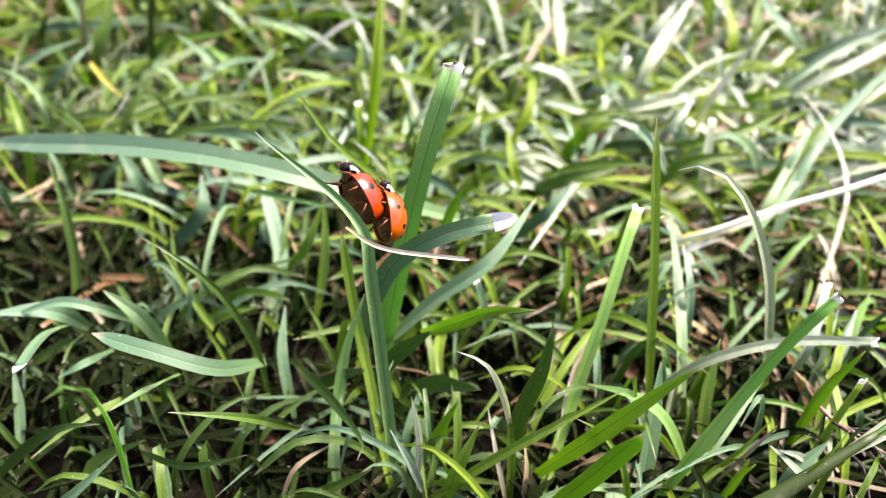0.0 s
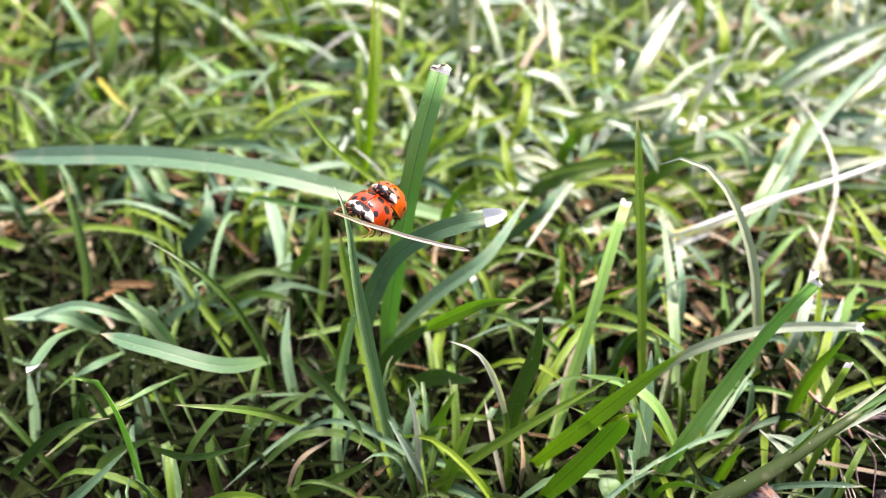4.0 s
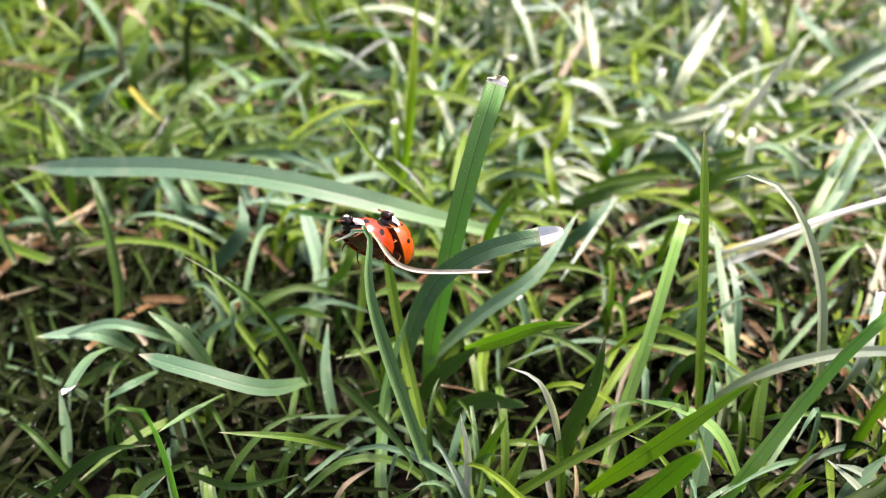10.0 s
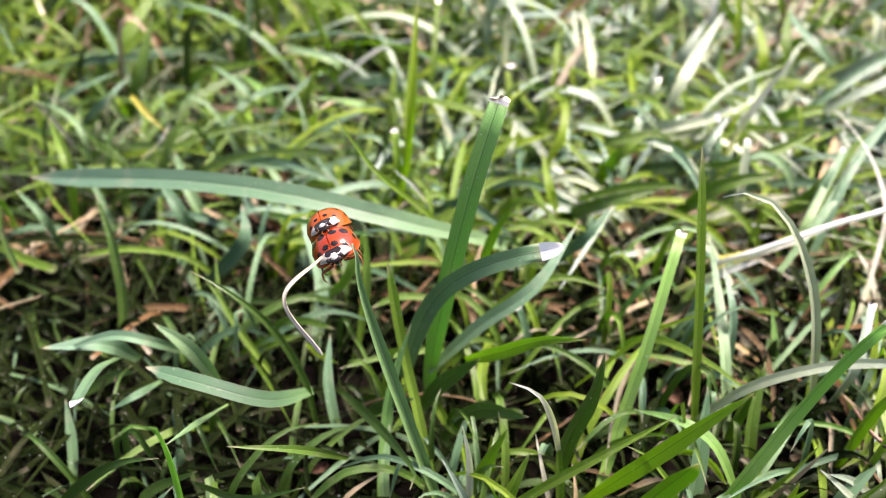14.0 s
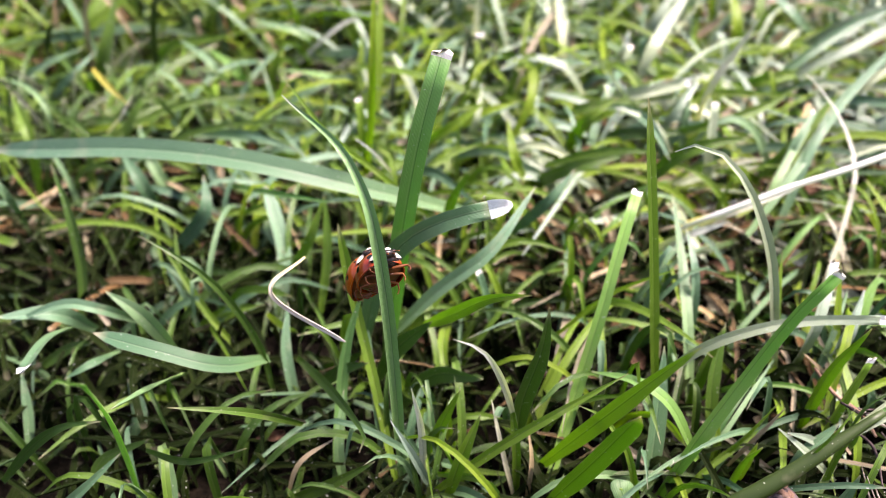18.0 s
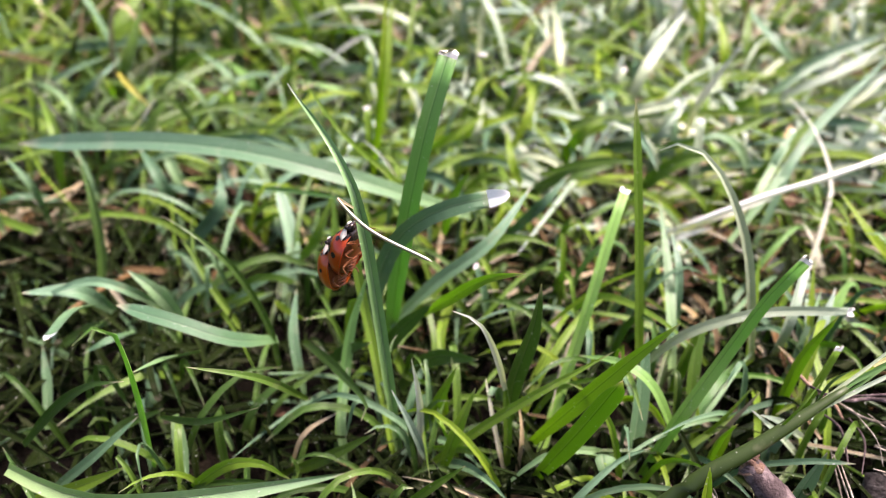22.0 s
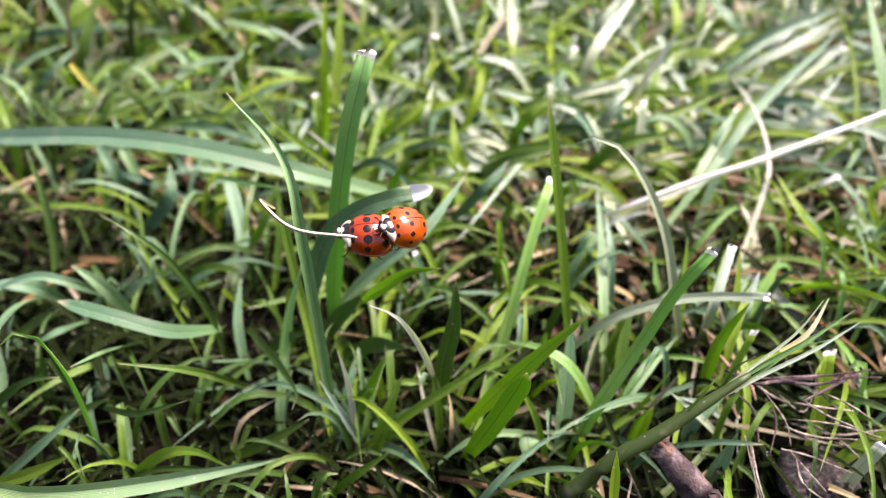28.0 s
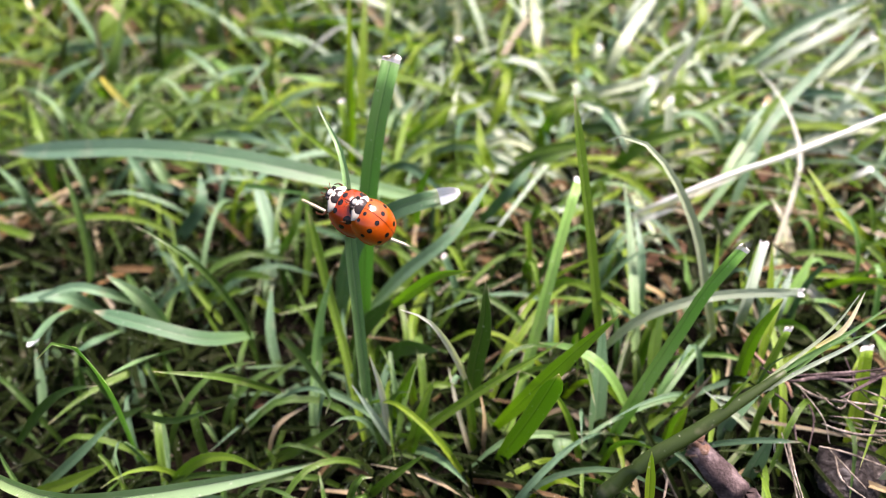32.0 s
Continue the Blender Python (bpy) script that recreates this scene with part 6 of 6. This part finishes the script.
def motions():
    """All that moves: the bowed blade, the dry straw that hangs on it, and the two ladybirds that climb there."""
    bow, straw = Sway(), Sway()
    bow.at(0, (-0.00571, 0.05776, 0.002), (-0.00746, 0.06262, 0.03429), (-0.00898, 0.06503, 0.04293), (-0.01889, 0.07034, 0.04959))
    bow.at(1, (-0.00571, 0.05776, 0.002), (-0.00896, 0.0628, 0.03448), (-0.01038, 0.06572, 0.0437), (-0.01332, 0.0671, 0.04599))
    bow.at(2, (-0.00571, 0.05776, 0.002), (-0.00828, 0.06144, 0.03297), (-0.00889, 0.06495, 0.04285), (-0.00951, 0.06605, 0.04483))
    bow.at(3, (-0.00571, 0.05776, 0.002), (-0.00831, 0.06207, 0.03367), (-0.00909, 0.0649, 0.04279), (-0.00982, 0.06605, 0.04482))
    bow.at(6, (-0.00571, 0.05776, 0.002), (-0.00887, 0.06195, 0.03354), (-0.00911, 0.06491, 0.0428), (-0.01107, 0.06725, 0.04615))
    bow.at(7, (-0.00571, 0.05776, 0.002), (-0.00865, 0.06264, 0.0343), (-0.00912, 0.06574, 0.04373), (-0.01188, 0.06769, 0.04664))
    bow.at(8, (-0.00571, 0.05776, 0.002), (-0.00873, 0.0632, 0.03492), (-0.00902, 0.06629, 0.04434), (-0.01107, 0.06881, 0.04788))
    bow.at(9, (-0.00571, 0.05776, 0.002), (-0.01053, 0.06315, 0.03488), (-0.01225, 0.06513, 0.04305), (-0.01851, 0.0655, 0.04421))
    bow.at(10, (-0.00571, 0.05776, 0.002), (-0.0123, 0.06223, 0.03385), (-0.01248, 0.06501, 0.04291), (-0.01543, 0.06427, 0.04285))
    bow.at(11, (-0.00571, 0.05776, 0.002), (-0.0113, 0.06285, 0.03454), (-0.01201, 0.06586, 0.04386), (-0.01594, 0.0652, 0.04388))
    bow.at(12, (-0.00571, 0.05776, 0.002), (-0.01078, 0.06084, 0.03231), (-0.01195, 0.06469, 0.04256), (-0.01387, 0.06351, 0.042))
    bow.at(13, (-0.00571, 0.05776, 0.002), (-0.01043, 0.06254, 0.03419), (-0.01101, 0.06496, 0.04286), (-0.01123, 0.06558, 0.0443))
    bow.at(14, (-0.00571, 0.05776, 0.002), (-0.01339, 0.06338, 0.03513), (-0.01432, 0.06493, 0.04283), (-0.01512, 0.06535, 0.04404))
    bow.at(16.5, (-0.00571, 0.05776, 0.002), (-0.01095, 0.06146, 0.03299), (-0.01557, 0.06401, 0.0418), (-0.02659, 0.06727, 0.04169))
    bow.at(17, (-0.00571, 0.05776, 0.002), (-0.0121, 0.06222, 0.03384), (-0.01701, 0.06455, 0.04241), (-0.02755, 0.06764, 0.0421))
    bow.at(18, (-0.00571, 0.05776, 0.002), (-0.00574, 0.06271, 0.03439), (-0.00846, 0.06801, 0.04625), (-0.01576, 0.07501, 0.05028))
    bow.at(19, (-0.00571, 0.05776, 0.002), (-0.00526, 0.06268, 0.03435), (-0.00717, 0.06713, 0.04527), (-0.01487, 0.07451, 0.04973))
    bow.at(20, (-0.00571, 0.05776, 0.002), (-0.00676, 0.06196, 0.03355), (-0.00696, 0.06863, 0.04694), (-0.01586, 0.07627, 0.05169))
    bow.at(20.5, (-0.00571, 0.05776, 0.002), (-0.01023, 0.06173, 0.03329), (-0.01371, 0.06584, 0.04384), (-0.02038, 0.07287, 0.04791))
    bow.at(21, (-0.00571, 0.05776, 0.002), (-0.00746, 0.0596, 0.03093), (-0.01274, 0.06756, 0.04575), (-0.02238, 0.07264, 0.04766))
    bow.at(22, (-0.00571, 0.05776, 0.002), (-0.0084, 0.06372, 0.03551), (-0.01101, 0.06703, 0.04516), (-0.01746, 0.07515, 0.05044))
    bow.at(23, (-0.00571, 0.05776, 0.002), (-0.00544, 0.06089, 0.03237), (-0.00851, 0.06766, 0.04586), (-0.01605, 0.07461, 0.04984))
    bow.at(24, (-0.00571, 0.05776, 0.002), (-0.0063, 0.06382, 0.03562), (-0.00796, 0.06829, 0.04656), (-0.01613, 0.07686, 0.05234))
    bow.at(25, (-0.00571, 0.05776, 0.002), (-0.00665, 0.0638, 0.03559), (-0.00789, 0.0674, 0.04557), (-0.01386, 0.07535, 0.05067))
    bow.at(28, (-0.00571, 0.05776, 0.002), (-0.00658, 0.06285, 0.03454), (-0.00822, 0.06734, 0.0455), (-0.01526, 0.07463, 0.04987))
    bow.at(29, (-0.00571, 0.05776, 0.002), (-0.00734, 0.06125, 0.03276), (-0.00845, 0.06608, 0.04411), (-0.01688, 0.07493, 0.05019))
    bow.at(30, (-0.00571, 0.05776, 0.002), (-0.00583, 0.06096, 0.03245), (-0.0064, 0.06594, 0.04395), (-0.01539, 0.0746, 0.04984))
    bow.at(31, (-0.00571, 0.05776, 0.002), (-0.00524, 0.0626, 0.03426), (-0.00517, 0.06778, 0.04599), (-0.00835, 0.07554, 0.05088))
    bow.at(32, (-0.00571, 0.05776, 0.002), (-0.0044, 0.06233, 0.03396), (-0.00435, 0.06732, 0.04548), (-0.00759, 0.074, 0.04916))
    straw.at(0, (-0.00967, 0.06284, 0.0435), (-0.00575, 0.06066, 0.04257), (0.00272, 0.06212, 0.03971))
    straw.at(1, (-0.01003, 0.06307, 0.04375), (-0.00575, 0.06076, 0.04268), (0.0029, 0.06238, 0.03999))
    straw.at(2, (-0.01006, 0.06319, 0.04388), (-0.00526, 0.06089, 0.04283), (0.00322, 0.06255, 0.04018))
    straw.at(3, (-0.01045, 0.06341, 0.04413), (-0.00538, 0.06134, 0.04332), (0.00399, 0.06226, 0.03986))
    straw.at(6, (-0.00973, 0.06385, 0.04462), (-0.00439, 0.06168, 0.0437), (0.00302, 0.0622, 0.0398))
    straw.at(7, (-0.00991, 0.06366, 0.04441), (-0.00503, 0.06174, 0.04376), (0.00264, 0.0624, 0.04002))
    straw.at(8, (-0.0099, 0.06358, 0.04432), (-0.00499, 0.06161, 0.04362), (0.00241, 0.06267, 0.04032))
    straw.at(9, (-0.01267, 0.06291, 0.04357), (-0.00859, 0.06037, 0.04225), (-0.00157, 0.06196, 0.03953))
    straw.at(10, (-0.0119, 0.06361, 0.04435), (-0.00839, 0.06041, 0.0423), (1e-05, 0.06235, 0.03997))
    straw.at(11, (-0.01211, 0.06396, 0.04474), (-0.00878, 0.06159, 0.0436), (-0.00076, 0.06286, 0.04053))
    straw.at(12, (-0.01133, 0.0632, 0.0439), (-0.00773, 0.06047, 0.04236), (0.00073, 0.06221, 0.03981))
    straw.at(13, (-0.01267, 0.06278, 0.04343), (-0.00821, 0.05993, 0.04176), (-0.00128, 0.06146, 0.03897))
    straw.at(13.5, (-0.01414, 0.06547, 0.04193), (-0.01902, 0.06238, 0.04), (-0.01538, 0.06095, 0.03393))
    straw.at(14, (-0.01804, 0.06552, 0.04199), (-0.0219, 0.06186, 0.03942), (-0.01853, 0.05997, 0.03283))
    straw.at(14.5, (-0.01649, 0.06494, 0.04135), (-0.02284, 0.06137, 0.03888), (-0.02086, 0.05997, 0.03284))
    straw.at(16.5, (-0.01511, 0.06211, 0.0382), (-0.01894, 0.05917, 0.03643), (-0.01032, 0.05753, 0.03013))
    straw.at(17, (-0.01423, 0.06344, 0.03968), (-0.01869, 0.05949, 0.03679), (-0.0106, 0.05811, 0.03077))
    straw.at(18, (-0.01357, 0.06247, 0.0386), (-0.01697, 0.05928, 0.03655), (-0.01002, 0.05787, 0.03051))
    straw.at(19, (-0.0129, 0.06259, 0.03874), (-0.01476, 0.05879, 0.03601), (-0.00615, 0.0571, 0.02965))
    straw.at(20, (-0.01306, 0.06191, 0.03798), (-0.01531, 0.05801, 0.03514), (-0.00934, 0.05633, 0.02879))
    straw.at(20.5, (-0.00946, 0.06145, 0.0427), (-0.01112, 0.06242, 0.04303), (-0.00867, 0.06062, 0.04252), (-0.00142, 0.06122, 0.03871))
    straw.at(21, (-0.01062, 0.06171, 0.04298), (-0.01231, 0.06267, 0.04331), (-0.01019, 0.06051, 0.04241), (-0.00307, 0.06068, 0.03811))
    straw.at(22, (-0.00921, 0.06145, 0.0427), (-0.01089, 0.06245, 0.04306), (-0.00718, 0.05936, 0.04112), (-0.00076, 0.05944, 0.03673))
    straw.at(23, (-0.00909, 0.06117, 0.04239), (-0.01077, 0.06217, 0.04275), (-0.00602, 0.05926, 0.04102), (0.00069, 0.06093, 0.03838))
    straw.at(24, (-0.00873, 0.06141, 0.04266), (-0.01051, 0.06245, 0.04306), (-0.00681, 0.05952, 0.0413), (0.00062, 0.06086, 0.03831))
    straw.at(25, (-0.00859, 0.06141, 0.04266), (-0.01035, 0.06243, 0.04304), (-0.00649, 0.05956, 0.04135), (0.00083, 0.06096, 0.03842))
    straw.at(28, (-0.00866, 0.0615, 0.04276), (-0.01043, 0.06252, 0.04314), (-0.00642, 0.05956, 0.04134), (0.00027, 0.0611, 0.03858))
    straw.at(29, (-0.00923, 0.0622, 0.04203), (-0.01101, 0.06322, 0.04242), (-0.00689, 0.06007, 0.04042), (-0.00061, 0.06151, 0.03753))
    straw.at(30, (-0.01018, 0.06793, 0.03794), (-0.01212, 0.06902, 0.03841), (-0.00759, 0.06632, 0.0369), (0.00087, 0.06791, 0.03418))
    straw.at(31, (-0.00938, 0.06774, 0.03774), (-0.01136, 0.06886, 0.03823), (-0.00728, 0.06668, 0.0373), (0.00185, 0.06774, 0.034))
    straw.at(32, (-0.00873, 0.06826, 0.03831), (-0.01064, 0.06936, 0.03879), (-0.00471, 0.06654, 0.03715), (0.00229, 0.06665, 0.03278))
    bow.key(BOWED)
    straw.key(STRAW)
    ride = [
        (0, pose(-0.0098, 0.0688, 0.0425, 84.5, 43.7, 124.5)),
        (0.5, pose(-0.0101, 0.0688, 0.0425, 81.8, 44.4, 125.4)),
        (1, pose(-0.0109, 0.0686, 0.0423, 80.0, 41.6, 125.8)),
        (1.5, pose(-0.0103, 0.0682, 0.0419, 79.0, 29.7, 129.1)),
        (2, pose(-0.0092, 0.0671, 0.0406, 78.5, 17.8, 132.1)),
        (2.5, pose(-0.0081, 0.0674, 0.0403, 60.4, -1.3, 133.5)),
        (3, pose(-0.0082, 0.0680, 0.0402, 38.9, -18.9, 144.5)),
        (3.5, pose(-0.0080, 0.0677, 0.0398, 39.0, -18.7, 144.5)),
        (5.5, pose(-0.0079, 0.0680, 0.0406, 43.4, -29.5, 164.1)),
        (6, pose(-0.0074, 0.0667, 0.0400, 53.9, -58.9, 171.4)),
        (6.5, pose(-0.0078, 0.0678, 0.0404, 45.4, -30.6, 154.8)),
        (7, pose(-0.0087, 0.0685, 0.0406, 50.8, -40.3, 120.3)),
        (7.5, pose(-0.0090, 0.0673, 0.0400, 69.4, 3.8, 111.7)),
        (8, pose(-0.0086, 0.0678, 0.0414, 90.7, 36.4, 119.9)),
        (8.5, pose(-0.0131, 0.0674, 0.0409, 73.4, 40.1, 124.8)),
        (9, pose(-0.0141, 0.0672, 0.0407, 74.0, 39.9, 125.9)),
        (9.5, pose(-0.0135, 0.0679, 0.0378, 64.7, 30.7, 129.2)),
        (10, pose(-0.0139, 0.0685, 0.0384, 60.1, 22.3, 133.3)),
        (10.5, pose(-0.0137, 0.0685, 0.0383, 59.8, 22.8, 133.0)),
        (11, pose(-0.0137, 0.0686, 0.0385, 60.3, 22.8, 133.2)),
        (11.5, pose(-0.0121, 0.0680, 0.0380, 65.9, 18.2, 141.6)),
        (12, pose(-0.0121, 0.0679, 0.0383, 72.7, 4.3, 175.2)),
        (12.5, pose(-0.0117, 0.0658, 0.0391, 58.9, 29.5, 175.4)),
        (13, pose(-0.0127, 0.0658, 0.0389, 57.3, 25.6, -179.1)),
        (13.5, pose(-0.0158, 0.0663, 0.0385, 29.7, 24.1, 172.8)),
        (14, pose(-0.0166, 0.0679, 0.0397, 21.3, 21.2, -162.0)),
        (14.5, pose(-0.0147, 0.0684, 0.0393, -11.2, 22.1, -159.8)),
        (16.5, pose(-0.0127, 0.0645, 0.0353, -12.5, -12.2, -146.4)),
        (17, pose(-0.0118, 0.0627, 0.0355, 1.2, -71.7, -132.4)),
        (17.5, pose(-0.0108, 0.0645, 0.0341, 4.7, -62.4, -109.0)),
        (18, pose(-0.0060, 0.0641, 0.0335, 68.1, -7.6, -133.3)),
        (18.5, pose(-0.0095, 0.0656, 0.0351, 73.9, 3.6, -123.5)),
        (19, pose(-0.0087, 0.0665, 0.0360, 74.9, 14.7, -122.9)),
        (19.5, pose(-0.0092, 0.0666, 0.0360, 72.7, 13.9, -120.0)),
        (20, pose(-0.0080, 0.0668, 0.0354, 59.2, 21.3, -108.4)),
        (20.5, pose(-0.0105, 0.0637, 0.0319, 59.5, 15.4, -104.7)),
        (21, pose(-0.0101, 0.0641, 0.0321, 50.9, 9.7, -102.2)),
        (21.5, pose(-0.0118, 0.0647, 0.0335, 69.9, -10.7, -103.1)),
        (22, pose(-0.0099, 0.0645, 0.0340, 80.0, -8.9, -119.3)),
        (22.5, pose(-0.0105, 0.0662, 0.0322, 84.0, -39.3, -155.1)),
        (22.8, pose(-0.0087, 0.0656, 0.0321, 109.9, -53.1, 160.6)),
        (23, pose(-0.0073, 0.0654, 0.0316, 93.5, -52.4, 155.9)),
        (23.5, pose(-0.0048, 0.0660, 0.0327, 144.1, -35.1, 112.4)),
        (24, pose(-0.0026, 0.0676, 0.0335, 144.4, 5.7, 93.0)),
        (24.5, pose(-0.0005, 0.0682, 0.0342, 144.4, 3.6, 96.6)),
        (25, pose(0.0034, 0.0683, 0.0344, 144.9, 2.3, 101.0)),
        (25.5, pose(0.0036, 0.0685, 0.0348, 143.5, 3.9, 105.9)),
        (26.2, pose(0.0037, 0.0621, 0.0382, 117.0, -19.5, 117.0)),
        (26.9, pose(0.0034, 0.0618, 0.0371, 80.2, -15.7, 129.4)),
        (27.5, pose(0.0034, 0.0627, 0.0356, 45.8, -3.9, 109.9)),
        (28, pose(0.0008, 0.0638, 0.0358, 12.3, -13.7, 94.5)),
        (28.5, pose(-0.0011, 0.0661, 0.0387, 4.3, 1.2, 122.5)),
        (29, pose(-0.0022, 0.0665, 0.0394, 1.4, 9.0, 108.2)),
        (29.5, pose(-0.0026, 0.0642, 0.0407, 4.9, 4.8, 121.8)),
        (30, pose(-0.0021, 0.0639, 0.0404, 9.0, -0.8, 121.9)),
        (30.5, pose(-0.0038, 0.0635, 0.0396, 3.2, -8.5, 127.0)),
        (31, pose(-0.0045, 0.0623, 0.0381, -0.2, -11.2, 126.8)),
        (31.5, pose(-0.0049, 0.0628, 0.0390, 33.0, -19.6, 102.4)),
        (32, pose(-0.0044, 0.0646, 0.0405, 50.0, -18.8, 59.6)),
    ]
    # how far she rolls her belly outwards, and the rider with her, who turns back half of it
    rolls = np.array([(0, 8), (1.5, 8), (2.5, 0), (7.5, 0), (8, 5), (9, 14), (11, 14), (12, 4), (13, 0), (16.5, -6), (17, -30), (17.5, -30), (18, -24), (19, -12), (20, 0), (32, 0)])
    ride = [(t, m @ pose(0, 0, 0, 0, float(np.interp(t, rolls[:, 0], rolls[:, 1])), 0)) for t, m in ride]
    walk(FEMALE, ride)
    # the rider clings to the hind slope of her back, head raised: time, how far behind and above in mm, and its tilt and yaw
    seats = np.array([(0, -2.9, 2.2, 24, 0), (2, -3.0, 2.1, 24, 0), (3, -3.3, 1.8, 22, 0), (7.5, -3.3, 1.8, 22, 0), (8, -2.9, 2.2, 26, 0),
                      (9, -2.9, 2.2, 32, 10), (11, -2.9, 2.2, 32, 10), (13, -3.0, 2.0, 24, 0), (14, -3.4, 1.7, 18, 0), (17, -2.7, 2.0, 18, 0),
                      (20, -3.2, 1.6, 18, 0), (25, -2.5, 1.6, 18, 0), (27.5, -2.9, 2.2, 24, 0), (28, -3.6, 2.1, 24, 24), (28.5, -3.1, 2.5, 28, 4),
                      (29, -3.1, 2.6, 30, 0), (30, -3.1, 2.7, 30, 0), (31, -2.9, 2.4, 24, 0), (31.5, -2.5, 2.0, 16, 0), (32, -2.0, 1.9, 12, 0)])

    def seat(t):
        y, z, tilt, yaw = (float(np.interp(t, seats[:, 0], seats[:, k])) for k in (1, 2, 3, 4))
        return pose(0, y * 0.00095, z * 0.00095, tilt, 0, 0) @ pose(0, 0, 0, 0, -0.6 * float(np.interp(t, rolls[:, 0], rolls[:, 1])), yaw)

    walk(MALE, [(t, m @ seat(t)) for t, m in ride])


motions()
